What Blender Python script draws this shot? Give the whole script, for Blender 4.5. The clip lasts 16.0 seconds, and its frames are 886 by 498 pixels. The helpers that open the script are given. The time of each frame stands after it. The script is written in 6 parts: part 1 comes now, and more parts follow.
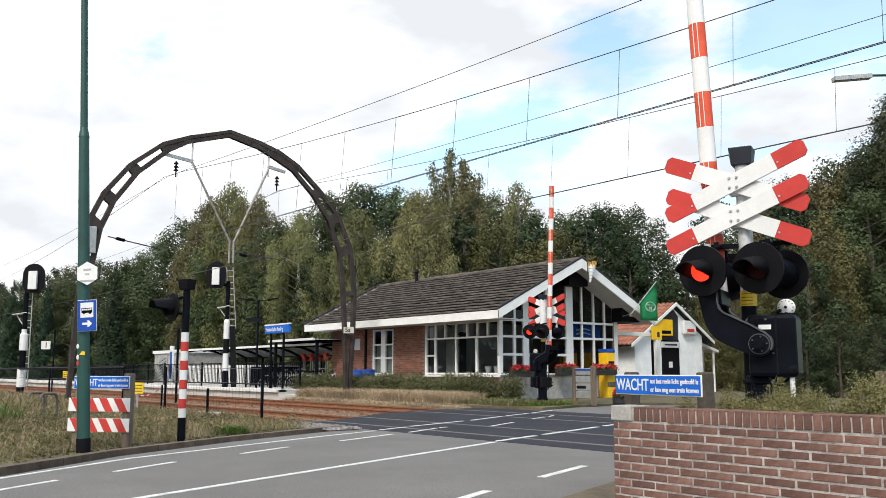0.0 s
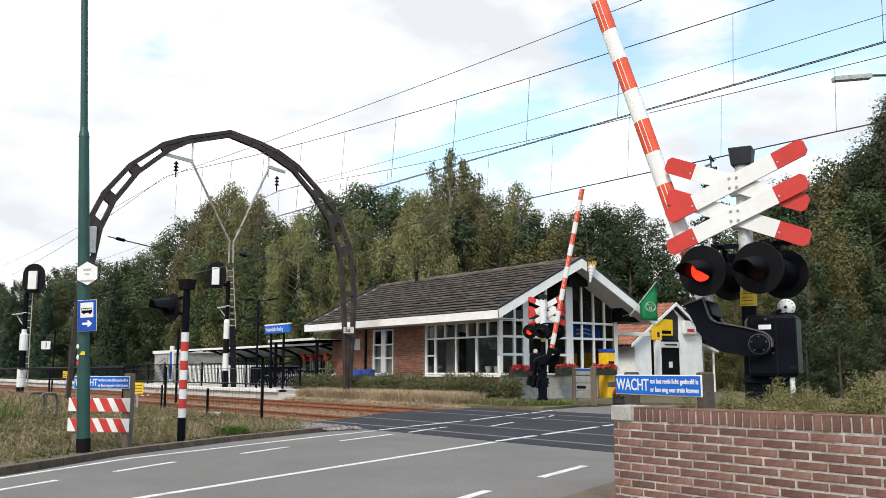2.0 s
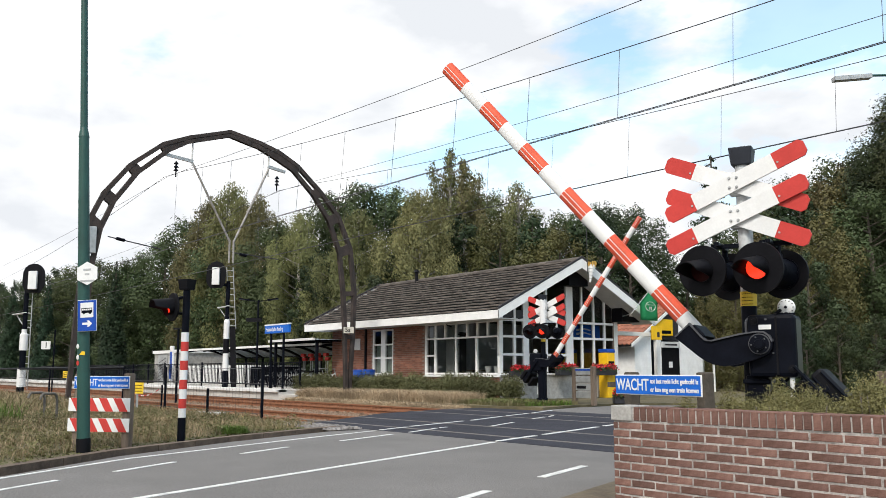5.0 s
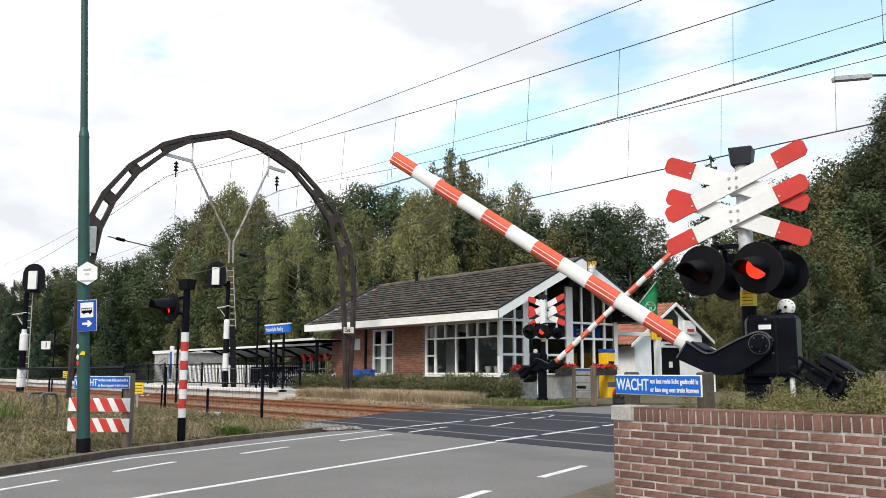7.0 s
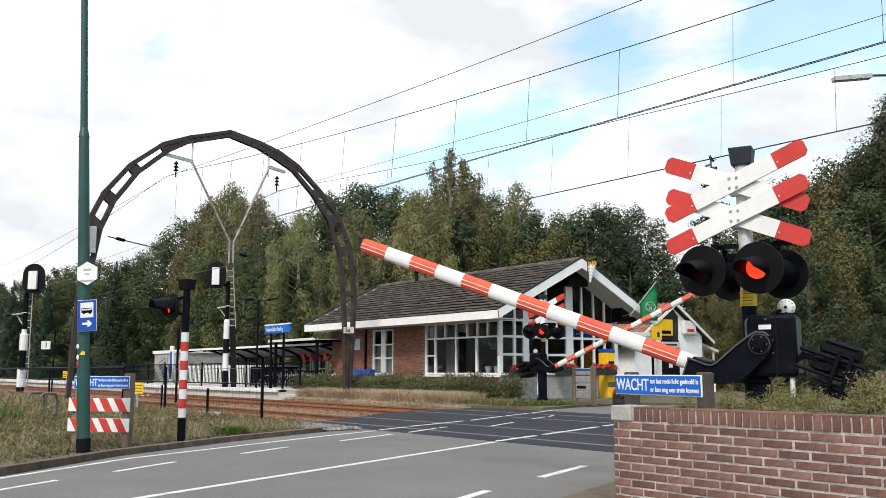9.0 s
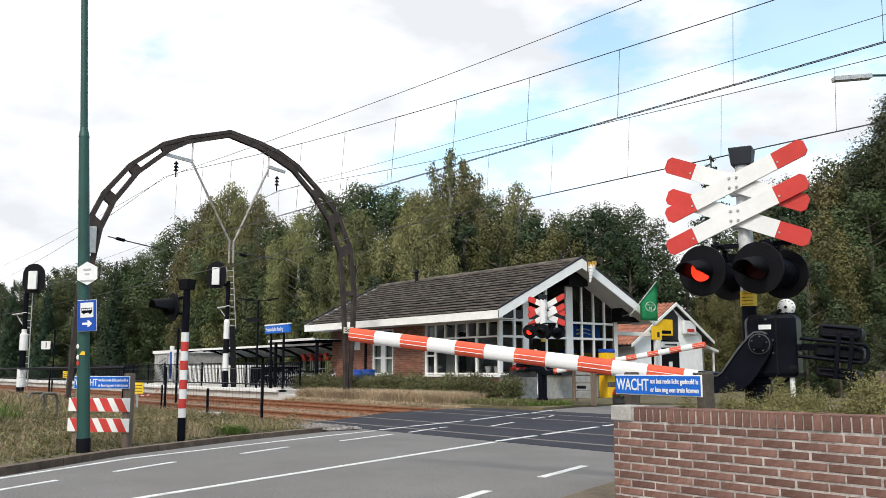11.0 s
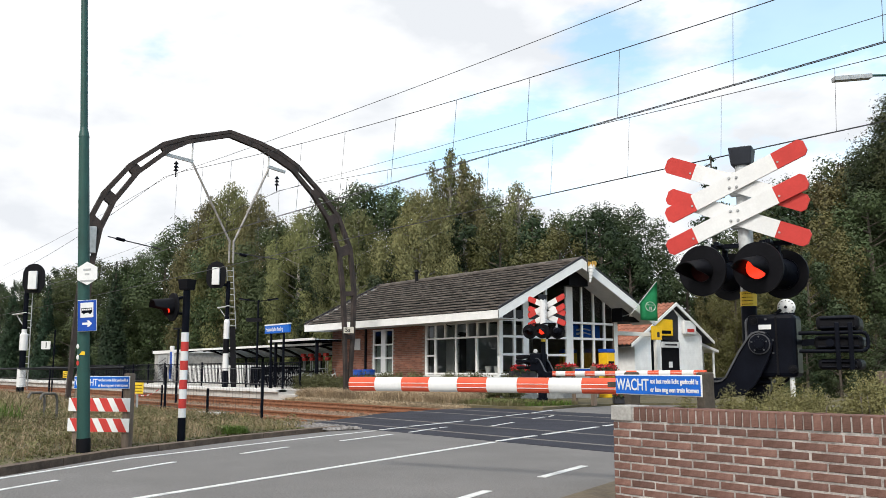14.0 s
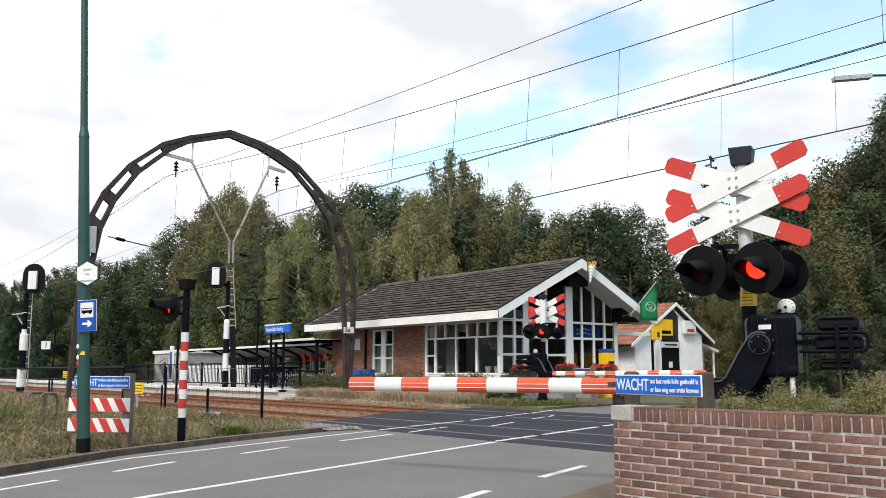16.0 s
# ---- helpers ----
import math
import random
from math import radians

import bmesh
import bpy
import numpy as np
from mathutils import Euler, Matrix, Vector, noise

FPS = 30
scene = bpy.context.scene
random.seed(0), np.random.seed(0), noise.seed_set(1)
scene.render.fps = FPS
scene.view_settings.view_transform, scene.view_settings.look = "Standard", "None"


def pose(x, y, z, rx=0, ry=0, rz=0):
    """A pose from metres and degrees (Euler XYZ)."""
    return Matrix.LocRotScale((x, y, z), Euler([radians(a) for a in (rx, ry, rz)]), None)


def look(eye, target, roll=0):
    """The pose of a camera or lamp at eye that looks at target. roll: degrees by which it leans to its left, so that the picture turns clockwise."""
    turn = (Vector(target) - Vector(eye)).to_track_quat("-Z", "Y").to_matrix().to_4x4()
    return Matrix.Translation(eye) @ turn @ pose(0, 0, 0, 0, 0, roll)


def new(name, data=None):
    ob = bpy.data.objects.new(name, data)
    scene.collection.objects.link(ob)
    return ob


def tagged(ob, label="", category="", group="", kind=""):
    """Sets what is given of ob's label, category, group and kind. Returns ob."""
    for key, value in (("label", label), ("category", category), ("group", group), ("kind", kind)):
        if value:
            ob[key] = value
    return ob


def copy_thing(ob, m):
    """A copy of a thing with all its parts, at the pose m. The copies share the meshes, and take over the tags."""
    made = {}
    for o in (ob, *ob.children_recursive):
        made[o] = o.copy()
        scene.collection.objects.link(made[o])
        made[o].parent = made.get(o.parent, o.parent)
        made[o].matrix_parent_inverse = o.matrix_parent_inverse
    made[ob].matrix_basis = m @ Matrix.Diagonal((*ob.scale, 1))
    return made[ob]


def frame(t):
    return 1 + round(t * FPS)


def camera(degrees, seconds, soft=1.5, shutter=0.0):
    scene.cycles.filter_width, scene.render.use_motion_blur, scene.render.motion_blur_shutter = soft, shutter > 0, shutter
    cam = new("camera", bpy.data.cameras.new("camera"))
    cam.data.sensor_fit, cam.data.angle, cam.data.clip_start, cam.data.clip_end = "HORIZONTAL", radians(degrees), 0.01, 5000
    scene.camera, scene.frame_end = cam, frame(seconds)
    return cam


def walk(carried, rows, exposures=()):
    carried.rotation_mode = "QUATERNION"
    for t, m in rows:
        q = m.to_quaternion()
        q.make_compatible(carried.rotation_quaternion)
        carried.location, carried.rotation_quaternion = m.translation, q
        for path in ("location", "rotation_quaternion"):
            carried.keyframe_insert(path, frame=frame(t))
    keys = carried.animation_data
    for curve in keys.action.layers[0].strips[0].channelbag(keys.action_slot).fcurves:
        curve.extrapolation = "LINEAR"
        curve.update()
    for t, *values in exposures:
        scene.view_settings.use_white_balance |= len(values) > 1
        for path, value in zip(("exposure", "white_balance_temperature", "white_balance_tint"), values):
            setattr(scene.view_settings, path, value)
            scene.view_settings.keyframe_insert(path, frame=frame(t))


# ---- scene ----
cam = camera(53.51, 16.0, soft=0.75)
EYE = Vector((0.0, 0.0, 1.0))
AIM = Vector((-0.77872, 0.61209, 1.13759))
walk(cam, [(0.0, look(EYE, AIM)), (16.0, look(EYE, AIM))])

# ---- sky, sun, exposure ----
scene.view_settings.exposure = 0.0
world = bpy.data.worlds.new("world")
scene.world = world
world.use_nodes = True
SUN_EL, SUN_AZ = radians(48), radians(150)      # azimuth from +Y, towards +X


def sky():
    nt = world.node_tree
    n, l = nt.nodes, nt.links
    n.clear()
    out, bg = n.new("ShaderNodeOutputWorld"), n.new("ShaderNodeBackground")
    s = n.new("ShaderNodeTexSky")
    s.sky_type, s.sun_disc = "NISHITA", False
    s.sun_elevation, s.sun_rotation = SUN_EL, SUN_AZ
    s.air_density, s.dust_density, s.ozone_density = 1.0, 0.6, 0.0
    tc = n.new("ShaderNodeTexCoord")
    mp = n.new("ShaderNodeMapping")
    mp.inputs["Scale"].default_value = (1.0, 1.0, 2.2)
    mp.inputs["Location"].default_value = CLOUD_SHIFT
    l.new(tc.outputs["Generated"], mp.inputs["Vector"])
    nz = n.new("ShaderNodeTexNoise")
    nz.inputs["Scale"].default_value, nz.inputs["Detail"].default_value, nz.inputs["Roughness"].default_value = 2.6, 8, 0.55
    l.new(mp.outputs[0], nz.inputs["Vector"])
    side = n.new("ShaderNodeVectorMath")
    side.operation = "DOT_PRODUCT"
    side.inputs[1].default_value = (-0.618 * 0.3, -0.786 * 0.3, -0.08)      # the cover thins out towards the south-east
    l.new(tc.outputs["Generated"], side.inputs[0])
    floor_ = n.new("ShaderNodeMath")
    floor_.operation = "MAXIMUM"
    floor_.inputs[1].default_value = -0.13
    l.new(side.outputs["Value"], floor_.inputs[0])
    add = n.new("ShaderNodeMath")
    l.new(nz.outputs["Fac"], add.inputs[0])
    l.new(floor_.outputs[0], add.inputs[1])
    ramp = n.new("ShaderNodeValToRGB")
    ramp.color_ramp.elements[0].position, ramp.color_ramp.elements[1].position = CLOUD_LOW, CLOUD_HIGH
    ramp.color_ramp.elements[0].color = (0.22, 0.22, 0.22, 1)
    l.new(add.outputs[0], ramp.inputs["Fac"])
    nz2 = n.new("ShaderNodeTexNoise")
    nz2.inputs["Scale"].default_value, nz2.inputs["Detail"].default_value = 4.5, 6
    l.new(mp.outputs[0], nz2.inputs["Vector"])
    shade = n.new("ShaderNodeValToRGB")
    shade.color_ramp.elements[0].position, shade.color_ramp.elements[1].position = 0.38, 0.6
    shade.color_ramp.elements[0].color = (5.7, 5.9, 6.2, 1)
    shade.color_ramp.elements[1].color = (8.4, 8.4, 8.4, 1)
    l.new(nz2.outputs["Fac"], shade.inputs["Fac"])
    mix = n.new("ShaderNodeMix")
    mix.data_type = "RGBA"
    l.new(ramp.outputs["Color"], mix.inputs[0])
    lift = n.new("ShaderNodeVectorMath")
    lift.operation = "MULTIPLY"
    lift.inputs[1].default_value = (1.62, 1.9, 1.78)
    l.new(s.outputs["Color"], lift.inputs[0])
    l.new(lift.outputs["Vector"], mix.inputs[6])
    l.new(shade.outputs["Color"], mix.inputs[7])
    l.new(mix.outputs[2], bg.inputs["Color"])
    bg.inputs["Strength"].default_value = 0.15
    l.new(bg.outputs[0], out.inputs["Surface"])


CLOUD_SHIFT, CLOUD_LOW, CLOUD_HIGH = (0.3, 0.2, 0.0), 0.37, 0.45
sky()
sun_data = bpy.data.lights.new("sun", "SUN")
sun_data.energy, sun_data.angle, sun_data.color = 3.2, radians(14), (1.0, 0.95, 0.87)
sun = new("sun", sun_data)
SUN_DIR = Vector((math.sin(SUN_AZ) * math.cos(SUN_EL), math.cos(SUN_AZ) * math.cos(SUN_EL), math.sin(SUN_EL)))


# ---- materials ----
def mat(name, color, rough=0.6, metal=0.0, var=0.25, scale=4.0, bump=0.0, bscale=40.0, rand=0.0, emit=0.0, island=0.0, spec=None, color2=None, stretch=None, grain=None):
    m = bpy.data.materials.new(name)
    m.use_nodes = True
    nt = m.node_tree
    n, l = nt.nodes, nt.links
    b = n["Principled BSDF"]
    b.inputs["Roughness"].default_value, b.inputs["Metallic"].default_value = rough, metal
    if spec is not None:
        b.inputs["Specular IOR Level"].default_value = spec
    tc = n.new("ShaderNodeTexCoord")
    src = tc.outputs["Object"]
    if stretch:
        mp = n.new("ShaderNodeMapping")
        mp.inputs["Scale"].default_value = stretch
        l.new(src, mp.inputs["Vector"])
        src = mp.outputs[0]
    nz = n.new("ShaderNodeTexNoise")
    nz.inputs["Scale"].default_value, nz.inputs["Detail"].default_value, nz.inputs["Roughness"].default_value = scale, 6, 0.65
    l.new(src, nz.inputs["Vector"])
    ramp = n.new("ShaderNodeValToRGB")
    e = ramp.color_ramp.elements
    e[0].position, e[1].position = 0.32, 0.68
    c2 = color2 if color2 else tuple(min(1, c * (1 + var)) for c in color)
    e[0].color = (*[c * (1 - var) for c in color], 1)
    e[1].color = (*c2, 1)
    l.new(nz.outputs["Fac"], ramp.inputs["Fac"])
    col = ramp.outputs["Color"]
    fine = n.new("ShaderNodeTexNoise")
    fine.inputs["Scale"].default_value, fine.inputs["Detail"].default_value = bscale, 4
    l.new(src, fine.inputs["Vector"])
    hs = n.new("ShaderNodeHueSaturation")
    l.new(col, hs.inputs["Color"])
    mr = n.new("ShaderNodeMapRange")
    amp = var * 0.5 if grain is None else grain
    mr.inputs[1].default_value, mr.inputs[2].default_value = 0.25, 0.75
    mr.inputs[3].default_value, mr.inputs[4].default_value = 1 - amp, 1 + amp
    l.new(fine.outputs["Fac"], mr.inputs[0])
    val = mr.outputs[0]
    for amt, each in ((rand, True), (island, False)):
        if not amt:
            continue
        src2 = n.new("ShaderNodeObjectInfo").outputs["Random"] if each else n.new("ShaderNodeNewGeometry").outputs["Random Per Island"]
        mr2 = n.new("ShaderNodeMapRange")
        mr2.inputs[3].default_value, mr2.inputs[4].default_value = 1 - amt, 1 + amt
        l.new(src2, mr2.inputs[0])
        mu = n.new("ShaderNodeMath")
        mu.operation = "MULTIPLY"
        l.new(val, mu.inputs[0])
        l.new(mr2.outputs[0], mu.inputs[1])
        val = mu.outputs[0]
    l.new(val, hs.inputs["Value"])
    l.new(hs.outputs["Color"], b.inputs["Base Color"])
    if bump:
        bp = n.new("ShaderNodeBump")
        bp.inputs["Strength"].default_value, bp.inputs["Distance"].default_value = bump, 0.01
        l.new(fine.outputs["Fac"], bp.inputs["Height"])
        l.new(bp.outputs[0], b.inputs["Normal"])
    if emit:
        b.inputs["Emission Color"].default_value, b.inputs["Emission Strength"].default_value = (*color, 1), emit
    return m


def glass(name, tint=(0.9, 0.95, 0.95), clear=0.5):
    m = bpy.data.materials.new(name)
    m.use_nodes = True
    n, l = m.node_tree.nodes, m.node_tree.links
    n.clear()
    out, mx = n.new("ShaderNodeOutputMaterial"), n.new("ShaderNodeMixShader")
    tr, gl = n.new("ShaderNodeBsdfTransparent"), n.new("ShaderNodeBsdfGlossy")
    tr.inputs["Color"].default_value = (*[c * clear for c in tint], 1)
    gl.inputs["Roughness"].default_value = 0.02
    fr = n.new("ShaderNodeFresnel")
    fr.inputs["IOR"].default_value = 1.6
    l.new(fr.outputs[0], mx.inputs[0])
    l.new(tr.outputs[0], mx.inputs[1])
    l.new(gl.outputs[0], mx.inputs[2])
    l.new(mx.outputs[0], out.inputs["Surface"])
    return m


def leaf_mat(name, color, var=0.2, tree=0.0):
    """Leaves that differ a little one by one and, with tree, from plant to plant in tone and hue."""
    m = mat(name, color, 0.6, 0, 0.3, 0.6, island=var, rand=tree, spec=0.18)
    if tree:
        n, l = m.node_tree.nodes, m.node_tree.links
        hs = next(k for k in n if k.type == "HUE_SAT")
        oi, mr, wn = n.new("ShaderNodeObjectInfo"), n.new("ShaderNodeMapRange"), n.new("ShaderNodeTexWhiteNoise")
        wn.noise_dimensions = "1D"
        l.new(oi.outputs["Random"], wn.inputs["W"])
        mr.inputs[3].default_value, mr.inputs[4].default_value = 0.475, 0.535
        l.new(wn.outputs["Value"], mr.inputs[0])
        l.new(mr.outputs[0], hs.inputs["Hue"])
    return m


M = dict(
    asphalt=mat("asphalt", (0.163, 0.156, 0.15), 0.88, 0, 0.13, 0.7, 1.0, 55, spec=0.25, grain=0.34),
    new_asphalt=mat("new_asphalt", (0.038, 0.039, 0.049), 0.85, 0, 0.2, 1.2, 0.5, 70, spec=0.12, grain=0.25),
    line=mat("line_paint", (0.62, 0.62, 0.6), 0.6, 0, 0.25, 6, 0.2, 60),
    kerb=mat("kerb_concrete", (0.125, 0.09, 0.066), 0.9, 0, 0.4, 5, 0.6, 60, rand=0.15),
    soil=mat("soil", (0.11, 0.085, 0.06), 0.95, 0, 0.4, 1.5, 0.9, 25, color2=(0.17, 0.135, 0.085)),
    grass_soil=mat("grass_soil", (0.09, 0.085, 0.04), 0.95, 0, 0.4, 0.8, 0.9, 30, color2=(0.16, 0.13, 0.075)),
    ballast=mat("ballast", (0.2, 0.12, 0.075), 0.95, 0, 0.45, 14, 1.0, 22, color2=(0.33, 0.24, 0.17)),
    stone=mat("gravel_stone", (0.21, 0.195, 0.185), 0.9, 0, 0.3, 6, 0.4, 50, island=0.4),
    rail=mat("rusty_rail", (0.26, 0.115, 0.06), 0.8, 0.3, 0.35, 6, 0.4, 50),
    sleeper=mat("sleeper", (0.17, 0.1, 0.06), 0.9, 0, 0.35, 5, 0.5, 40, rand=0.3),
    brick=mat("brick", (0.172, 0.078, 0.055), 0.92, 0, 0.4, 9, 0.5, 110, rand=0.3, color2=(0.215, 0.12, 0.098), grain=0.22),
    mortar=mat("mortar", (0.36, 0.335, 0.315), 0.95, 0, 0.5, 7, 0.9, 80),
    capstone=mat("concrete_cap", (0.36, 0.35, 0.33), 0.9, 0, 0.25, 6, 0.5, 60),
    bbrick=mat("station_brick", (0.2, 0.085, 0.055), 0.9, 0, 0.2, 3, 0.4, 60, island=0.3),
    bmortar=mat("station_mortar", (0.22, 0.17, 0.14), 0.95, 0, 0.2, 8),
    white=mat("white_paint", (0.8, 0.8, 0.78), 0.45, 0, 0.06, 3, 0.05, 40),
    whitewash=mat("white_brick", (0.86, 0.86, 0.85), 0.8, 0, 0.08, 3, 0.2, 40, island=0.05),
    offwhite=mat("grey_paint", (0.55, 0.55, 0.54), 0.55, 0, 0.12, 3),
    black=mat("black_paint", (0.005, 0.006, 0.01), 0.42, 0, 0.3, 6, 0.06, 60, spec=0.05),
    blackmatt=mat("black_matt", (0.006, 0.006, 0.008), 0.6, 0, 0.3, 6, 0.1, 60, spec=0.12),
    dark=mat("dark_timber", (0.022, 0.02, 0.024), 0.6, 0, 0.3, 4, 0.1, 40),
    red=mat("red_reflective", (0.52, 0.052, 0.044), 0.45, 0, 0.1, 5, 0.05, 60, spec=0.2),
    boomred=mat("boom_red", (0.66, 0.1, 0.05), 0.55, 0, 0.15, 5, 0.05, 60, spec=0.2),
    signwhite=mat("sign_white", (0.74, 0.74, 0.73), 0.45, 0, 0.07, 4, 0.05, 60),
    blue=mat("sign_blue", (0.012, 0.125, 0.55), 0.5, 0, 0.08, 4, spec=0.2),
    darkblue=mat("bus_sign_blue", (0.015, 0.07, 0.36), 0.4, 0, 0.08, 4, spec=0.2),
    yellow=mat("yellow_paint", (0.75, 0.5, 0.02), 0.45, 0, 0.12, 5),
    nsyellow=mat("machine_yellow", (0.85, 0.5, 0.01), 0.45, 0, 0.08, 5),
    green=mat("pole_green", (0.012, 0.062, 0.05), 0.45, 0, 0.2, 2.5, 0.05, 50),
    flag=mat("flag_green", (0.03, 0.36, 0.14), 0.8, 0, 0.15, 3, 0.1, 150),
    # paints the highlights along the fork edges; also the grey of small fittings
    edge=mat("fitting_and_highlight_grey", (0.07, 0.072, 0.08), 0.45, 0.2, 0.3, 10),
    # opaque sheet; pale blue-grey stands for sky light coming through the glazing
    roofglass=mat("skylit_roof_sheet", (0.5, 0.56, 0.62), 0.2, 0, 0.4, 1.2),
    weeds=leaf_mat("weed_leaves", (0.135, 0.125, 0.055)),
    dullsteel=mat("dull_steel", (0.14, 0.125, 0.11), 0.7, 0.2, 0.3, 8, 0.2, 60),
    steel=mat("galvanised", (0.42, 0.43, 0.43), 0.5, 0.5, 0.2, 5, 0.1, 60),
    mast=mat("mast_grey", (0.5, 0.51, 0.51), 0.5, 0.2, 0.2, 4, 0.1, 60),
    rust=mat("weathered_steel", (0.034, 0.029, 0.027), 0.8, 0.1, 0.4, 3, 0.3, 30, color2=(0.058, 0.041, 0.036)),
    rooftile=mat("grey_roof_tile", (0.09, 0.076, 0.066), 0.9, 0, 0.35, 2.5, 0.3, 30, island=0.34),
    orangetile=mat("orange_roof_tile", (0.26, 0.1, 0.06), 0.8, 0, 0.3, 3, 0.3, 30, island=0.2),
    concrete=mat("platform_concrete", (0.52, 0.5, 0.47), 0.9, 0, 0.15, 2, 0.3, 40),
    wood=mat("weathered_wood", (0.16, 0.12, 0.09), 0.85, 0, 0.35, 3, 0.5, 40, stretch=(8, 8, 1)),
    # ceiling plaster darkened: the dimness of the rooms is in its colour
    plaster=mat("shade_dark_plaster", (0.07, 0.06, 0.055), 0.9, 0, 0.2, 2),
    fries=mat("golden_sticks", (0.5, 0.3, 0.06), 0.6, 0, 0.3, 20, rand=0.3),
    oldplate=mat("grubby_white_plate", (0.46, 0.44, 0.38), 0.6, 0, 0.25, 6),
    strutgrey=mat("strut_grey", (0.3, 0.28, 0.26), 0.6, 0.2, 0.3, 5),
    slate=mat("slate_paint", (0.016, 0.019, 0.027), 0.5, 0, 0.2, 6, spec=0.3),
    blind=mat("pale_blind", (0.5, 0.56, 0.5), 0.8, 0, 0.1, 3),
    oldwood=mat("mossy_wood", (0.07, 0.058, 0.045), 0.9, 0, 0.4, 6, 0.5, 40),
    bin=mat("bin_blue", (0.02, 0.09, 0.4), 0.5, 0, 0.1, 5),
    bark=mat("bark", (0.09, 0.075, 0.06), 0.95, 0, 0.4, 4, 0.8, 20),
    birch=mat("birch_bark", (0.24, 0.225, 0.2), 0.9, 0, 0.5, 5, 0.5, 20),
    lens_off=mat("dark_red_lens", (0.03, 0.003, 0.003), 0.5, 0, 0.2, 20, spec=0.1),
    lens_on=mat("lit_red_lens", (1.0, 0.035, 0.012), 0.3, 0, 0.05, 60, emit=1.6),
    bell=mat("bell_metal", (0.75, 0.75, 0.74), 0.3, 0.3, 0.1, 10),
    oak_leaf=leaf_mat("oak_leaves", (0.066, 0.086, 0.036), 0.15, 0.34),
    tall_leaf=leaf_mat("tall_oak_leaves", (0.05, 0.061, 0.027), 0.18, 0.25),
    birch_leaf=leaf_mat("birch_leaves", (0.148, 0.146, 0.06), 0.15, 0.26),
    dark_leaf=leaf_mat("dark_leaves", (0.038, 0.055, 0.024), 0.15, 0.3),
    brown_leaf=leaf_mat("yellowing_leaves", (0.096, 0.086, 0.035), 0.18, 0.25),
    cypress_leaf=leaf_mat("conifer_leaves", (0.024, 0.043, 0.022), 0.15, 0.2),
    hedge_leaf=leaf_mat("hedge_leaves", (0.1, 0.102, 0.046)),
    privet_leaf=leaf_mat("privet_leaves", (0.18, 0.168, 0.07)),
    grass=leaf_mat("grass_blades", (0.15, 0.132, 0.065)),
    drygrass=leaf_mat("dry_grass_blades", (0.29, 0.22, 0.135)),
    straw=leaf_mat("straw_blades", (0.45, 0.35, 0.235)),
    greengrass=leaf_mat("green_grass_blades", (0.1, 0.16, 0.03)),
    flower_red=mat("red_petals", (0.6, 0.02, 0.03), 0.6, 0, 0.2, 20, island=0.3),
    pane=glass("window_glass", clear=0.58),
    wire=mat("wire_metal", (0.06, 0.06, 0.065), 0.5, 0.5, 0.1, 5),
)


# ---- mesh tools ----
def part(name, bm, material, parent=None, label=""):
    me = bpy.data.meshes.new(name)
    bmesh.ops.recalc_face_normals(bm, faces=bm.faces)
    bm.to_mesh(me)
    bm.free()
    me.materials.append(M[material] if isinstance(material, str) else material)
    ob = new(name, me)
    if parent:
        ob.parent = parent
    if label:
        tagged(ob, label)
    return ob


def raw(name, verts, faces, material, parent=None, label=""):
    me = bpy.data.meshes.new(name)
    me.from_pydata(verts, [], faces)
    me.materials.append(M[material] if isinstance(material, str) else material)
    ob = new(name, me)
    if parent:
        ob.parent = parent
    if label:
        tagged(ob, label)
    return ob


def thing(name, x, y, z, rz, label, category, group="", kind=""):
    ob = new(name)
    ob.empty_display_size = 0.2
    ob.matrix_basis = pose(x, y, z, 0, 0, rz)
    return tagged(ob, label, category, group, kind)


def B():
    return bmesh.new()


def box(bm, x0, y0, z0, x1, y1, z1, bev=0.0, m=None):
    r = bmesh.ops.create_cube(bm, size=1)
    vs = r["verts"]
    bmesh.ops.transform(bm, matrix=Matrix.LocRotScale(((x0 + x1) / 2, (y0 + y1) / 2, (z0 + z1) / 2), None, (abs(x1 - x0), abs(y1 - y0), abs(z1 - z0))), verts=vs)
    if bev:
        es = list({e for v in vs for e in v.link_edges})
        g = bmesh.ops.bevel(bm, geom=es, offset=bev, segments=2, affect="EDGES", profile=0.5)
        vs = list({v for f in g["faces"] for v in f.verts} | {v for v in vs if v.is_valid})
    if m is not None:
        bmesh.ops.transform(bm, matrix=m, verts=vs)
    return bm


def rod(bm, p, q, r, r2=None, n=10, cap=True):
    p, q = Vector(p), Vector(q)
    d = q - p
    g = bmesh.ops.create_cone(bm, cap_ends=cap, segments=n, radius1=r, radius2=r if r2 is None else r2, depth=d.length)
    bmesh.ops.transform(bm, matrix=Matrix.Translation((p + q) / 2) @ d.to_track_quat("Z", "Y").to_matrix().to_4x4(), verts=g["verts"])
    for v in g["verts"]:
        for f in v.link_faces:
            if len(f.verts) == 4:
                f.smooth = True
            else:
                for e in f.edges:
                    e.smooth = False
    return bm


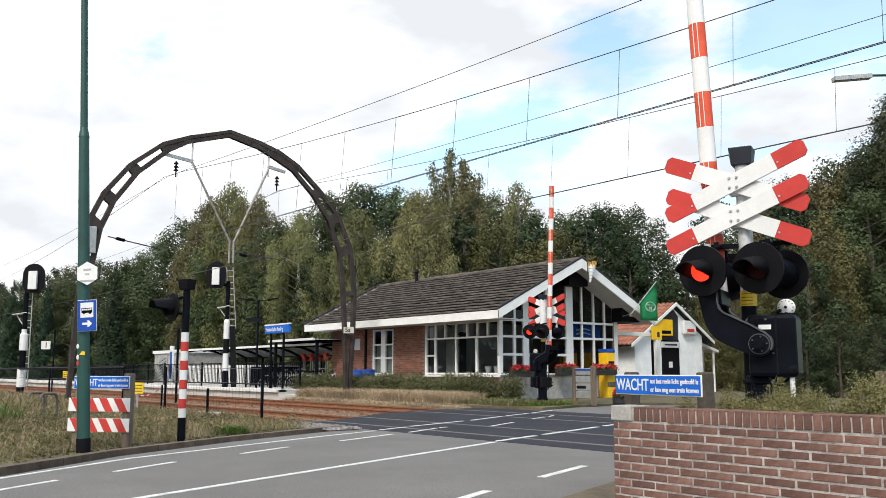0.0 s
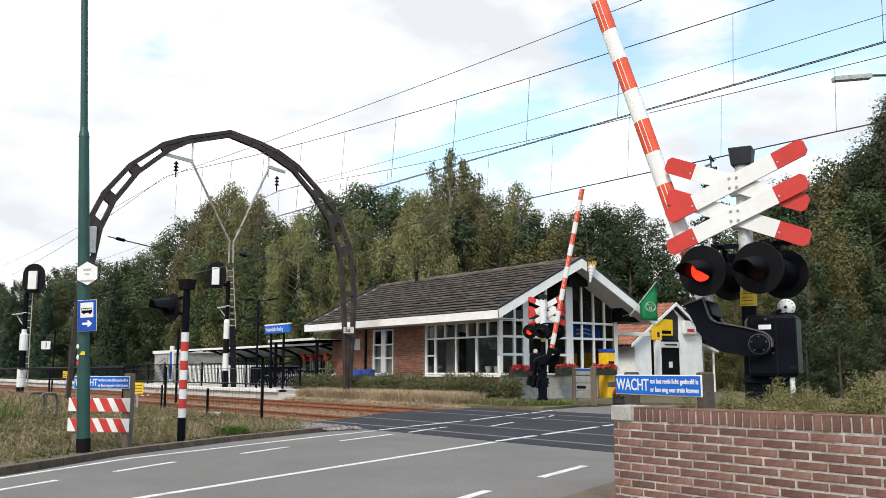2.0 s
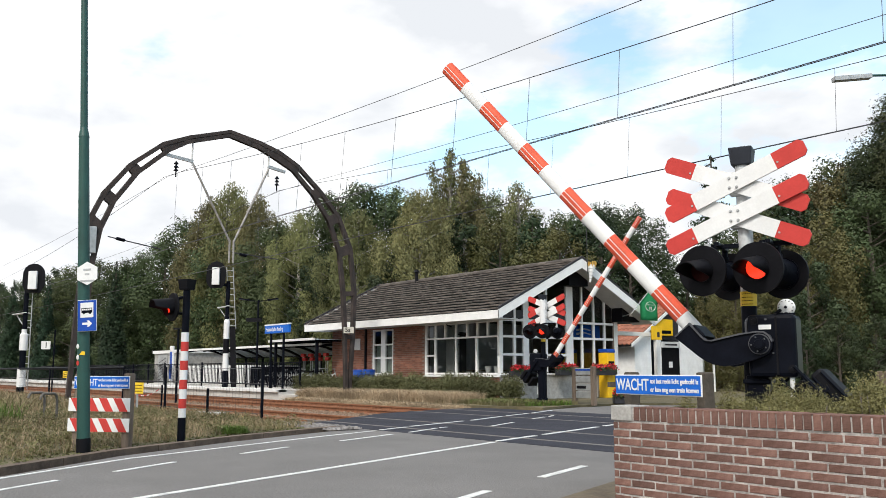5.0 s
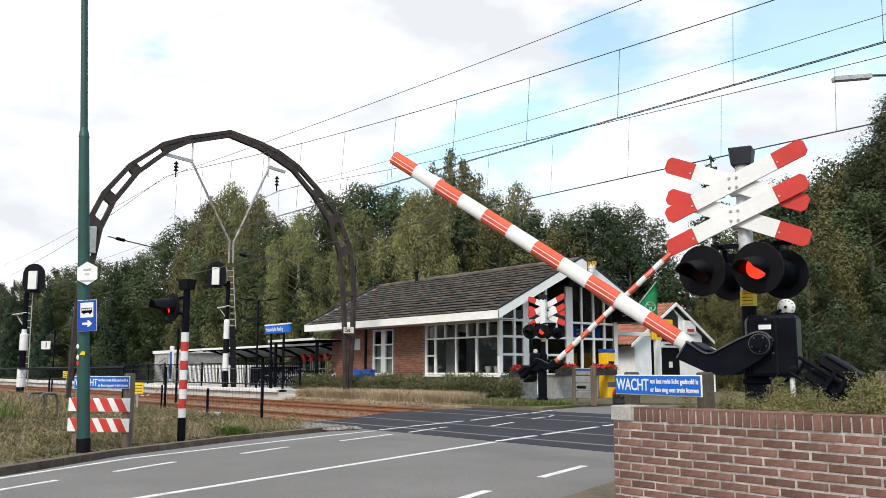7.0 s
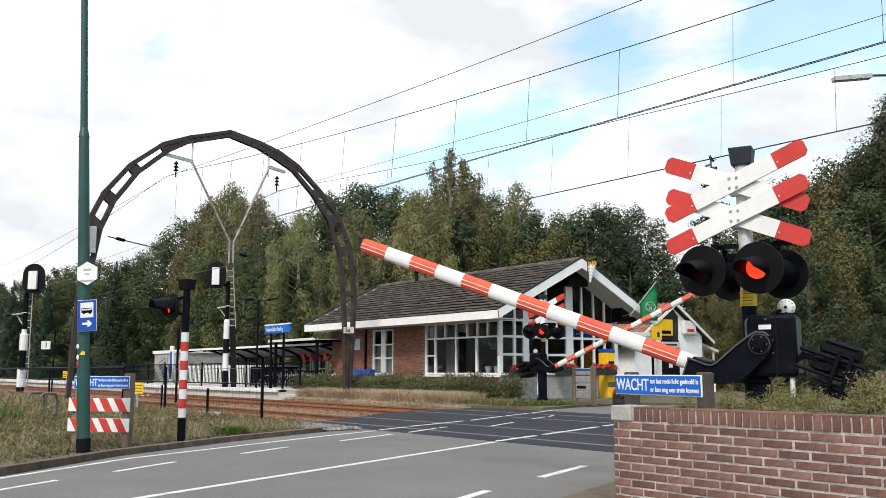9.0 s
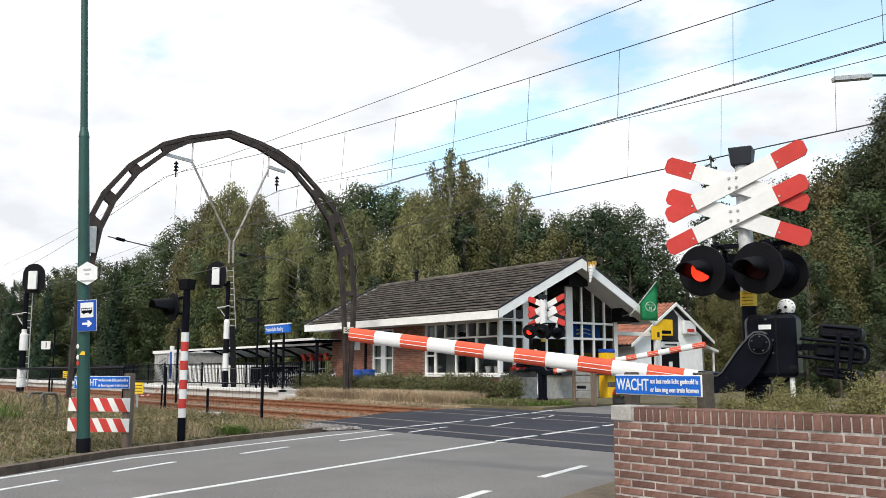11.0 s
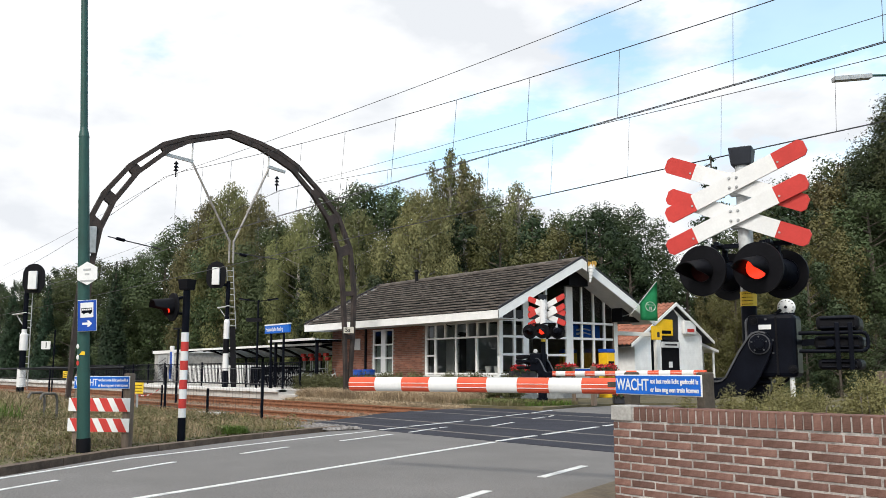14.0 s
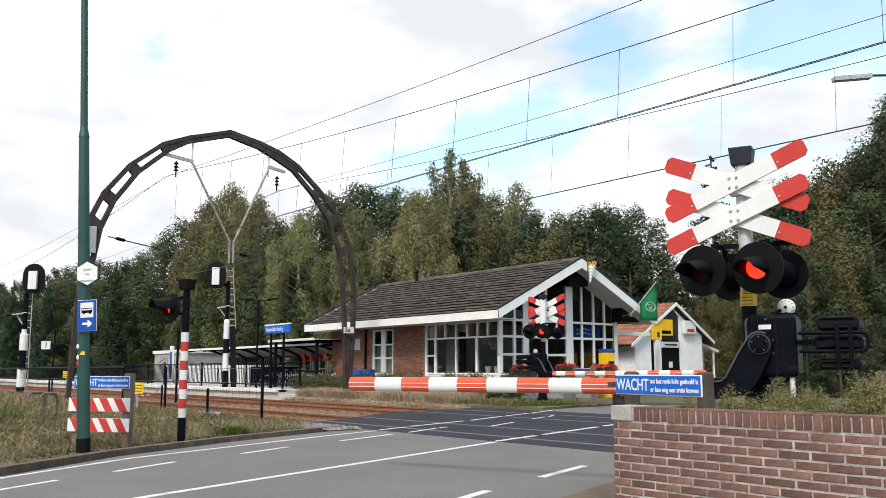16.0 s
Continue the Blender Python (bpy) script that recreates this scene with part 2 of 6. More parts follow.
def beam(bm, p, q, w, h, up=(0, 0, 1)):
    p, q = Vector(p), Vector(q)
    d = (q - p).normalized()
    s = d.cross(Vector(up)).normalized() * (w / 2)
    u = s.cross(d).normalized() * (h / 2)
    vs = [bm.verts.new(a + i * s + j * u) for a in (p, q) for i, j in ((-1, -1), (1, -1), (1, 1), (-1, 1))]
    for f in ((0, 1, 2, 3), (7, 6, 5, 4), (0, 4, 5, 1), (1, 5, 6, 2), (2, 6, 7, 3), (3, 7, 4, 0)):
        bm.faces.new([vs[i] for i in f])
    return bm


def prism(bm, pts, z0, z1, m=None):
    """An upright prism over a polygon of (x, y)."""
    lo = [bm.verts.new((x, y, z0)) for x, y in pts]
    hi = [bm.verts.new((x, y, z1)) for x, y in pts]
    k = len(pts)
    bm.faces.new(hi)
    bm.faces.new(lo[::-1])
    for i in range(k):
        bm.faces.new((lo[i], lo[(i + 1) % k], hi[(i + 1) % k], hi[i]))
    if m is not None:
        bmesh.ops.transform(bm, matrix=m, verts=lo + hi)
    return bm


def strip(bm, pts, w, z0, z1):
    """A band of width w along a polyline of (x, y)."""
    left, right = [], []
    for i, p in enumerate(pts):
        a, b = Vector(pts[max(i - 1, 0)]), Vector(pts[min(i + 1, len(pts) - 1)])
        d = (b - a).normalized()
        nrm = Vector((-d.y, d.x)) * (w / 2)
        left.append(Vector(p) + nrm)
        right.append(Vector(p) - nrm)
    for i in range(len(pts) - 1):
        prism(bm, [left[i], right[i], right[i + 1], left[i + 1]], z0, z1)
    return bm


SIDE = Matrix(((1, 0, 0, 0), (0, 0, -1, 0), (0, 1, 0, 0), (0, 0, 0, 1)))   # stands an (x, y) outline up in the x-z plane


def lettering(name, text, size, material, parent, m, width=None, bold=0.012):
    cu = bpy.data.curves.new(name, "FONT")
    cu.offset = size * bold
    cu.body, cu.size, cu.extrude, cu.align_x, cu.align_y = text, size, 0.001, "LEFT", "CENTER"
    ob = new(name, cu)
    bpy.context.view_layer.update()
    me = bpy.data.meshes.new_from_object(ob.evaluated_get(bpy.context.evaluated_depsgraph_get()))
    bpy.data.objects.remove(ob)
    me.materials.append(M[material])
    if width:
        xs = [v.co.x for v in me.vertices]
        k = width / (max(xs) - min(xs))
        me.transform(Matrix.Diagonal((k, 1, 1, 1)))
    me.transform(m)
    t = new(name, me)
    t.parent = parent
    return t


sun.matrix_basis = look(SUN_DIR * 60, (0, 0, 0))


# ---- ground, road, crossing, tracks ----
def along(y, x0, y0, k):
    return x0 + (y - y0) * k


ROAD_K = -0.41                                   # the road's lean across the tracks


def ground_and_road():
    bm = B()
    prism(bm, [(-900, -500), (500, -500), (500, 900), (-900, 900)], -0.5, -0.16)
    tagged(part("ground", bm, "ballast"), "brown earth and ballast reaching the horizon", "ground", kind="structure")
    right = [(along(y, -5.05, 5.2, -0.39), y) for y in (-60, 0, 8.5, 16.5)] + [(-9.0, 20.0), (-2.0, 27.0), (60, 60)]
    left = [(12.0, -60), (-6.5, -3.0), (-9.45, 2.06), (-10.75, 3.57), (-11.95, 5.57), (-12.62, 7.02), (-13.3, 8.5), (-16.5, 16.3), (-17.2, 18.4), (-17.3, 20.4), (-14, 25), (50, 75)]
    bm = B()
    prism(bm, right + left[::-1], -0.4, 0.0)
    tagged(part("road", bm, "asphalt"), "worn grey asphalt road with white markings", "road", kind="structure")
    bm = B()
    prism(bm, [(10, 8.5), (-15.1, 8.56), (-16.2, 10.1), (-17.6, 12.0), (-18.5, 14.6), (-18.6, 15.9), (10, 15.9)], -0.3, 0.006)
    tagged(part("crossing_deck", bm, "new_asphalt"), "dark new asphalt deck of the level crossing", "crossing deck", kind="structure")
    for y in (9.2, 10.7, 13.2, 14.7):
        bm = B()
        box(bm, -18.2 + (0 if y > 12 else 1.6), y - 0.035, -0.05, 8, y + 0.035, 0.0075)
        box(bm, -18.2 + (0 if y > 12 else 1.6), y - 0.10 if y in (10.7, 14.7) else y + 0.05, -0.05, 8, y - 0.05 if y in (10.7, 14.7) else y + 0.10, 0.0065)
        tagged(part("crossing_rail", bm, "dullsteel"), "steel rail set flush in the asphalt deck", "rail", "crossing rails", "structure")

    def mark(pts, w, zz=0.004, name="road_line"):
        b = B()
        strip(b, pts, w, -0.01, zz)
        tagged(part(name, b, "line"), "white painted road marking", "road marking", "road markings", "structure")
    cl = [(along(y, -9.65, 8.66, ROAD_K), y) for y in (-20, 8.45)]
    mark(cl, 0.085)
    for a, b in ((8.55, 9.7), (10.0, 12.1), (12.4, 16.5)):
        mark([(along(y, -9.65, 8.66, -0.365), y) for y in (a, b)], 0.085, 0.012)
    mark([(-6.2, -3.0), (-9.24, 1.97), (-10.4, 3.57), (-11.11, 5.08), (-12.05, 7.1), (-12.6, 8.45)], 0.065)
    for a, b in (((-12.65, 8.6), (-13.0, 9.4)), ((-13.1, 9.55), (-13.85, 11.4)), ((-13.95, 11.7), (-14.7, 13.2)), ((-14.85, 13.5), (-15.35, 14.6)), ((-15.45, 14.85), (-16.15, 16.2))):
        mark([a, b], 0.07, 0.012)
    # dashes of the cycle lanes on both sides
    for a, b in (((-8.05, 1.35), (-8.75, 2.35)), ((-9.14, 3.0), (-9.69, 3.83)), ((-10.15, 4.85), (-10.65, 5.75)), ((-11.1, 6.85), (-11.75, 8.2))):
        mark([a, b], 0.065)
    for a, b in (((-5.35, 4.15), (-5.75, 5.0)), ((-6.16, 6.03), (-6.6, 7.1)), ((-4.6, 2.3), (-5.0, 3.2))):
        mark([a, b], 0.09)
    for a, b in (((-11.85, 8.62), (-12.4, 9.6)), ((-12.47, 9.75), (-12.55, 9.95)), ((-12.25, 10.75), (-12.9, 11.9)), ((-13.6, 13.1), (-13.95, 13.8)), ((-14.02, 14.0), (-14.3, 14.4))):
        mark([a, b], 0.06, 0.012)
    mark([(-5.0, 5.0), (-4.4, 3.4), (-3.3, 0.5)], 0.08)
    # kerb along the near verge, stone by stone
    kerb = tagged(new("kerb"), "weathered concrete kerb beside the verge", "kerb", kind="structure")
    pts = [Vector(p) for p in ((-6.9, -3.0), (-9.75, 2.0), (-11.03, 3.57), (-12.22, 5.57), (-12.88, 7.02), (-13.4, 8.2))]
    dist = 0.0
    for a, b in zip(pts, pts[1:]):
        d = b - a
        k = max(1, round(d.length / 0.9))
        for i in range(k):
            p, q = a + d * (i / k), a + d * ((i + 1) / k - 0.012 / d.length)
            bm = B()
            beam(bm, (*p, -0.045), (*q, -0.045), 0.14, 0.2)
            part("kerb_stone", bm, "kerb", kerb)
    # verges and far ground
    for pts, z, m, nm in (
            ([(-7.0, -3.2), (-9.8, 2.0), (-11.1, 3.57), (-12.3, 5.57), (-12.95, 7.02), (-13.6, 8.4), (-19, 8.15), (-30, 8.0), (-60, 7.8), (-150, 6), (-150, -60), (11.5, -60)], 0.02, "grass_soil", "verge"),
            ([(-5.0, 5.2), (-6.25, 8.4), (20, 8.4), (60, 8.4), (60, -60), (20.6, -60), (-2.97, 0.0)], 0.03, "soil", "verge"),
            ([(-18.6, 15.95), (-16.6, 16.35), (-17.3, 18.4), (-17.4, 20.4), (-14.1, 25.2), (50, 75.3), (50, 400), (-300, 400), (-300, 17.5), (-40, 17.5), (-31, 16.6)], 0.06, "grass_soil", "verge"),
            ([(-8.0, 16.2), (-9.0, 19.8), (-2.0, 26.8), (60, 59), (200, 59), (200, 16.2)], 0.03, "grass_soil", "verge")):
        bm = B()
        prism(bm, pts, -0.4, z)
        tagged(part(nm, bm, m), "rough verge of dry grass and earth", "verge", kind="structure")


def tracks():
    for c, x1 in ((9.95, -16.2), (13.95, -18.0)):
        t = tagged(new("track"), "rusty railway track on brown ballast", "railway track", "railway tracks", "structure")
        for y in (c - 0.75, c + 0.75):
            for a, b in ((-140, x1), (8, 60)):
                bm = B()
                prof = [(-0.07, -0.15), (0.07, -0.15), (0.07, -0.135), (0.012, -0.11), (0.012, -0.045), (0.036, -0.035), (0.036, 0.0), (-0.036, 0.0), (-0.036, -0.035), (-0.012, -0.045), (-0.012, -0.11), (-0.07, -0.135)]
                prism(bm, [(py, pz) for py, pz in prof], a, b, Matrix(((0, 0, 1, 0), (1, 0, 0, y), (0, 1, 0, 0), (0, 0, 0, 1))))
                part("rail", bm, "rail", t)
        me = None
        for i in range(100):
            x = x1 - 0.4 - i * 0.6
            if me is None:
                bm = B()
                box(bm, -0.12, -1.25, -0.1, 0.12, 1.25, 0.075, 0.012)
                for s in (-0.75, 0.75):
                    for o in (-0.11, 0.11):
                        box(bm, -0.05, s + o - 0.03, 0.075, 0.05, s + o + 0.03, 0.11)
                first = part("sleeper", bm, "sleeper", t)
                me = first.data
                ob = first
            else:
                ob = new("sleeper", me)
                ob.parent = t
            ob.location = (x, c, -0.215)
    # loose ballast between the sleepers, as chips of stone
    rng = random.Random(3)
    vs, fs = [], []
    for i in range(16000):
        x, y = -16 - 45 * rng.random() ** 1.5, rng.uniform(8.4, 15.6)
        if y < 12 and x > -17:
            continue
        s = rng.uniform(0.02, 0.045)
        b0 = len(vs)
        z = -0.15 + rng.random() * 0.03
        a = rng.random() * 6.28
        for k in range(4):
            vs.append((x + s * math.cos(a + k * 1.57) * rng.uniform(0.7, 1.2), y + s * math.sin(a + k * 1.57) * rng.uniform(0.7, 1.2), z))
        vs.append((x, y, z + s * rng.uniform(0.5, 1.1)))
        fs += [(b0 + k, b0 + (k + 1) % 4, b0 + 4) for k in range(4)]
    tagged(raw("ballast", vs, fs, "ballast"), "loose brown ballast stones between the sleepers", "ballast", kind="stuff")
    vs, fs = [], []
    for i in range(1700):
        u, w = rng.random(), rng.random()
        x, y = -12.95 - 2.4 * u, 7.75 + 0.65 * w
        s, b0, a = rng.uniform(0.018, 0.045), len(vs), rng.random() * 6.28
        for k in range(5):
            vs.append((x + s * math.cos(a + k * 1.257), y + s * math.sin(a + k * 1.257) * rng.uniform(0.6, 1), 0.015))
        for k in range(5):
            vs.append((x + 0.6 * s * math.cos(a + k * 1.257), y + 0.6 * s * math.sin(a + k * 1.257), 0.02 + s * rng.uniform(0.4, 1)))
        fs += [(b0 + k, b0 + (k + 1) % 5, b0 + 5 + (k + 1) % 5, b0 + 5 + k) for k in range(5)] + [tuple(b0 + 5 + k for k in range(5))]
    tagged(raw("rubble", vs, fs, "stone"), "grey rubble stones beside the crossing", "rubble", kind="stuff")


ground_and_road()
tracks()


# ---- overhead line ----
ARCH_X = -26.7


def overhead_arch():
    """Both legs and the crown of the arch, with what hangs in it."""
    t = thing("catenary_arch", ARCH_X, 0, 0, 0, "weathered dark steel arch spanning both tracks", "catenary arch")
    # outer and inner corners of the arch from one foot over the crown to the other (y, z)
    outer = [(7.25, -0.2), (7.32, 1.8), (7.38, 3.1), (7.46, 4.35), (7.59, 5.5), (7.96, 6.34), (8.72, 7.33), (9.72, 8.15), (10.59, 8.51), (11.98, 8.93), (13.1, 8.72), (13.81, 8.51), (14.55, 8.13), (15.49, 7.33), (16.28, 6.48), (16.79, 5.38), (17.0, 3.77), (16.95, 2.2), (16.8, -0.2)]
    inner = [(7.6, -0.2), (7.7, 1.8), (7.77, 3.1), (7.86, 4.25), (8.02, 5.2), (8.37, 6.06), (9.03, 7.02), (9.97, 7.87), (10.62, 8.26), (11.96, 8.68), (13.0, 8.45), (13.6, 8.2), (14.32, 7.85), (15.12, 7.1), (15.77, 6.25), (16.22, 5.15), (16.4, 3.7), (16.5, 2.2), (16.6, -0.2)]
    YZ = Matrix(((0, 0, 1, 0), (1, 0, 0, 0), (0, 1, 0, 0), (0, 0, 0, 1)))
    for k in range(len(outer) - 1):
        o, o2, i2, i3 = (Vector(p) for p in (outer[k], outer[k + 1], inner[k], inner[k + 1]))
        for nm, p, q, inward in (("outer_chord", o, o2, ((i2 - o).normalized(), (i3 - o2).normalized())), ("inner_chord", i2, i3, ((o - i2).normalized(), (o2 - i3).normalized()))):
            b = B()
            w = 0.115 if k in (0, 17) else 0.135
            prism(b, [p, q, q + inward[1] * w, p + inward[0] * w], -0.075, 0.075, YZ)
            part(nm, b, "rust", t)
        if 7 <= k <= 11:
            b = B()
            prism(b, [o, o2, i3, i2], -0.06, 0.06, YZ)
            part("web_plate", b, "rust", t)
        # a plate between the openings, flared where it meets the chords
        if not 8 <= k <= 11:
            along_o, along_i = (o2 - o).normalized(), (i3 - i2).normalized()
            back_o, back_i = ((o - Vector(outer[k - 1])).normalized(), (i2 - Vector(inner[k - 1])).normalized()) if k else (along_o, along_i)
            b = B()
            mid, big, small = (o + i2) / 2, 0.27 if 3 < k < 16 else 0.13, 0.17 if 3 < k < 16 else 0.08
            am, bm_ = (along_o + along_i) / 2, (back_o + back_i) / 2
            prism(b, [o + along_o * big, o.lerp(mid, 0.7) + am * small, i2.lerp(mid, 0.7) + am * small, i2 + along_i * big, i2, i2 - back_i * big, i2.lerp(mid, 0.7) - bm_ * small, o.lerp(mid, 0.7) - bm_ * small, o - back_o * big, o], -0.062, 0.062, YZ)
            part("batten", b, "rust", t)
    # V-shaped steady frame between the tracks
    for p, q in (((0, 10.72, 7.66), (0, 12.1, 5.2)), ((0, 13.42, 7.8), (0, 12.24, 5.2))):
        b = B()
        rod(b, p, q, 0.036, n=8)
        part("strut", b, "strutgrey", t)
    for y, z1 in ((10.72, 8.32), (13.42, 8.3)):
        b = B()
        rod(b, (0, y, 7.55), (0, y, z1), 0.03, n=8)
        part("drop_rod", b, "offwhite", t)
    for y in (12.1, 12.24):
        b = B()
        rod(b, (0, y, 4.5), (0, y, 5.25), 0.035, n=8)
        part("hanger", b, "strutgrey", t)
    for y0, y1, z0, z1 in ((9.85, 10.75, 7.78, 7.68), (13.4, 14.05, 7.9, 7.8)):
        b = B()
        beam(b, (0, y0, z0), (0, y1, z1), 0.07, 0.1)
        part("bracket", b, "steel", t)
    for y in (10.2, 13.75):
        b = B()
        for k in range(3):
            rod(b, (0, y, 7.58 - k * 0.11), (0, y, 7.52 - k * 0.11), 0.04, 0.085, 10)
        rod(b, (0, y, 7.62), (0, y, 7.1), 0.025, n=6)
        part("insulator", b, "black", t)
    for y0, y1, z0, z1 in ((8.2, 9.85, 5.0, 4.75), (12.2, 13.85, 4.85, 4.75)):
        b = B()
        rod(b, (0, y0, z0), (0, y1, z1), 0.018, n=6)
        part("steady_arm", b, "wire", t)
        b = B()
        rod(b, (0, y0 + 0.25, z0 - 0.035), (0, y0 + 0.5, z0 - 0.075), 0.05, n=8)
        part("insulator", b, "black", t)
    b = B()
    box(b, -0.12, 7.48, 4.45, 0.12, 7.84, 5.25, 0.02)
    part("relay_box", b, "steel", t)


def wire_curve(name, pts, r, label):
    cu = bpy.data.curves.new(name, "CURVE")
    cu.dimensions, cu.bevel_depth, cu.bevel_resolution = "3D", r, 1
    sp = cu.splines.new("POLY")
    sp.points.add(len(pts) - 1)
    for p, q in zip(sp.points, pts):
        p.co = (*q, 1)
    cu.materials.append(M["wire"])
    return tagged(new(name, cu), label, "overhead wire", "overhead wires")


def overhead_wires():
    """Per track: a double contact wire, a sagging messenger with droppers, and a feeder."""
    def sag(x, top, low):
        u = (x - ARCH_X) / 60.0
        u = u - math.floor(u)
        return top - (top - low) * 4 * u * (1 - u)
    for y, zc, top, low, ftop, flow in ((9.95, 4.72, 7.15, 5.56, 7.15, 6.38), (13.95, 4.93, 7.2, 5.88, 7.2, 6.68)):
        for dy in (-0.02, 0.02):
            wire_curve("contact_wire", [(x, y + dy + 0.12 * math.sin(x * 0.1), zc) for x in range(-120, 61, 5)], 0.006, "dark contact wire above the track")
        wire_curve("messenger_wire", [(x / 2, y, sag(x / 2, top, low)) for x in range(-240, 121, 3)], 0.007, "sagging dark messenger wire above the track")
        wire_curve("feeder_wire", [(x / 2, y + 0.1, sag(x / 2, ftop, flow)) for x in range(-240, 121, 3)], 0.006, "thin dark feeder wire above the track")
        step = 2.2 if y > 12 else 1.95
        x = -27.05 + 0.15 if y > 12 else -25.9
        while x < 20:
            wire_curve("dropper", [(x, y, sag(x, top, low)), (x, y + 0.12 * math.sin(x * 0.1), zc)], 0.004, "thin vertical dropper wire")
            x += step
    

overhead_arch()
overhead_wires()


# ---- brick wall ----
def garden_wall():
    w = tagged(new("wall_brick"), "low red-brown brick wall with a rowlock coping", "brick wall", kind="structure")
    x0, x1, y, top = -4.53, 6.0, 5.2, 0.738
    b = B()
    box(b, x0 + 0.006, y + 0.0035, -0.4, x1, y + 0.2, top - 0.012)
    part("mortar_core", b, "mortar", w, "pale mortar core")
    course, pitch, cap = 0.0593, 0.218, 0.107
    b = B()
    box(b, 0, 0, 0, 0.2045, 0.1, 0.0463, 0.0035)
    one = part("brick", b, "brick", w)
    b = B()
    box(b, 0, 0, 0, 0.152, 0.1, 0.0463, 0.0035)
    half = part("brick", b, "brick", w)
    b = B()
    box(b, 0, 0, 0, 0.0505, 0.208, 0.1, 0.004)
    cap_one = part("coping_brick", b, "brick", w)
    b = B()
    box(b, 0, 0, 0, 0.043, 0.1, 0.0463, 0.0035)
    closer = part("brick", b, "brick", w)
    rng = random.Random(11)
    used = set()

    def put(src, nm, loc, rot=0.0):
        if src.name in used:
            ob = new(nm, src.data)
            ob.parent = w
        else:
            used.add(src.name)
            ob = src
        ob.location = loc
        ob.rotation_euler = (0, rot, rng.uniform(-0.012, 0.012))
    b = B()
    box(b, x0 - 0.012, y - 0.012, top - cap, x0 + 0.185, y + 0.21, top + 0.006, 0.008)
    part("end_stone", b, "capstone", w, "grey concrete end stone")
    x = x0 + 0.2
    while x < -0.6:
        put(cap_one, "coping_brick", (x, y - 0.003 + rng.uniform(-0.003, 0.003), top - 0.102 + rng.uniform(-0.002, 0.003)), rng.uniform(-0.02, 0.02))
        x += 0.0612
    for c in range(11):
        z = top - cap - 0.003 - (c + 1) * course + 0.005
        if c % 2:
            put(half, "brick", (x0, y + rng.uniform(-0.002, 0.002), z))
            x = x0 + 0.165
        else:
            put(closer, "brick", (x0, y + rng.uniform(-0.002, 0.002), z))
            x = x0 + 0.055
        while x < -1.2:
            put(one, "brick", (x + rng.uniform(-0.003, 0.003), y + rng.uniform(-0.002, 0.003), z), rng.uniform(-0.006, 0.006))
            x += pitch
    # what lies beyond, joined
    b = B()
    for c in range(11):
        z = top - cap - 0.003 - (c + 1) * course + 0.005
        x = -1.1 + (0.11 if c % 2 else 0)
        while x < 5.8:
            box(b, x, y, z, x + 0.2045, y + 0.1, z + 0.0463)
            x += pitch
    x = -0.55
    while x < 5.9:
        box(b, x, y, top - 0.102, x + 0.052, y + 0.208, top)
        x += 0.0625
    tagged(part("brickwork", b, "brick", w), kind="stuff")


garden_wall()


# ---- leaves ----
def leaf_cloud(rng, blobs, count, size, droop=0.0, flat=0.5, inner=0.45, facing=0.8):
    """Leaves scattered through ellipsoids (x, y, z, rx, ry, rz), denser towards their skins."""
    tot = sum(b[3] * b[4] + b[4] * b[5] + b[3] * b[5] for b in blobs)
    vs, fs = [], []
    for bx, by, bz, rx, ry, rz in blobs:
        k = int(count * (rx * ry + ry * rz + rx * rz) / tot)
        d = np.random.RandomState(rng.randrange(1 << 30))
        dirs = d.normal(size=(k, 3))
        dirs /= np.linalg.norm(dirs, axis=1)[:, None]
        lump = 1 + 0.22 * np.sin(dirs[:, 0] * 5 + bx * 3) * np.cos(dirs[:, 1] * 6 + bz) + 0.15 * np.sin(dirs[:, 2] * 9 + by * 2)
        rad = (d.random_sample(k) ** inner) * lump * (0.85 + 0.3 * d.random_sample(k))
        p = dirs * rad[:, None] * np.array((rx, ry, rz)) + np.array((bx, by, bz))
        nrm = d.normal(size=(k, 3)) + dirs * facing + np.array((0, 0, facing * 0.3))
        nrm /= np.linalg.norm(nrm, axis=1)[:, None]
        a = np.cross(nrm, d.normal(size=(k, 3)))
        a[:, 2] -= droop * np.abs(a[:, 2]) + droop
        a /= np.linalg.norm(a, axis=1)[:, None] + 1e-9
        c = np.cross(nrm, a)
        c /= np.linalg.norm(c, axis=1)[:, None] + 1e-9
        s = size * (0.6 + 0.8 * d.random_sample(k))[:, None]
        wd = flat
        q = np.stack((p - a * s, p + c * s * wd * 1.3 + a * s, p - c * s * wd * 1.3 + a * s * 0.7), axis=1).reshape(-1, 3)
        b0 = len(vs)
        vs += q.tolist()
        fs += [(b0 + 3 * i, b0 + 3 * i + 1, b0 + 3 * i + 2) for i in range(k)]
    return vs, fs


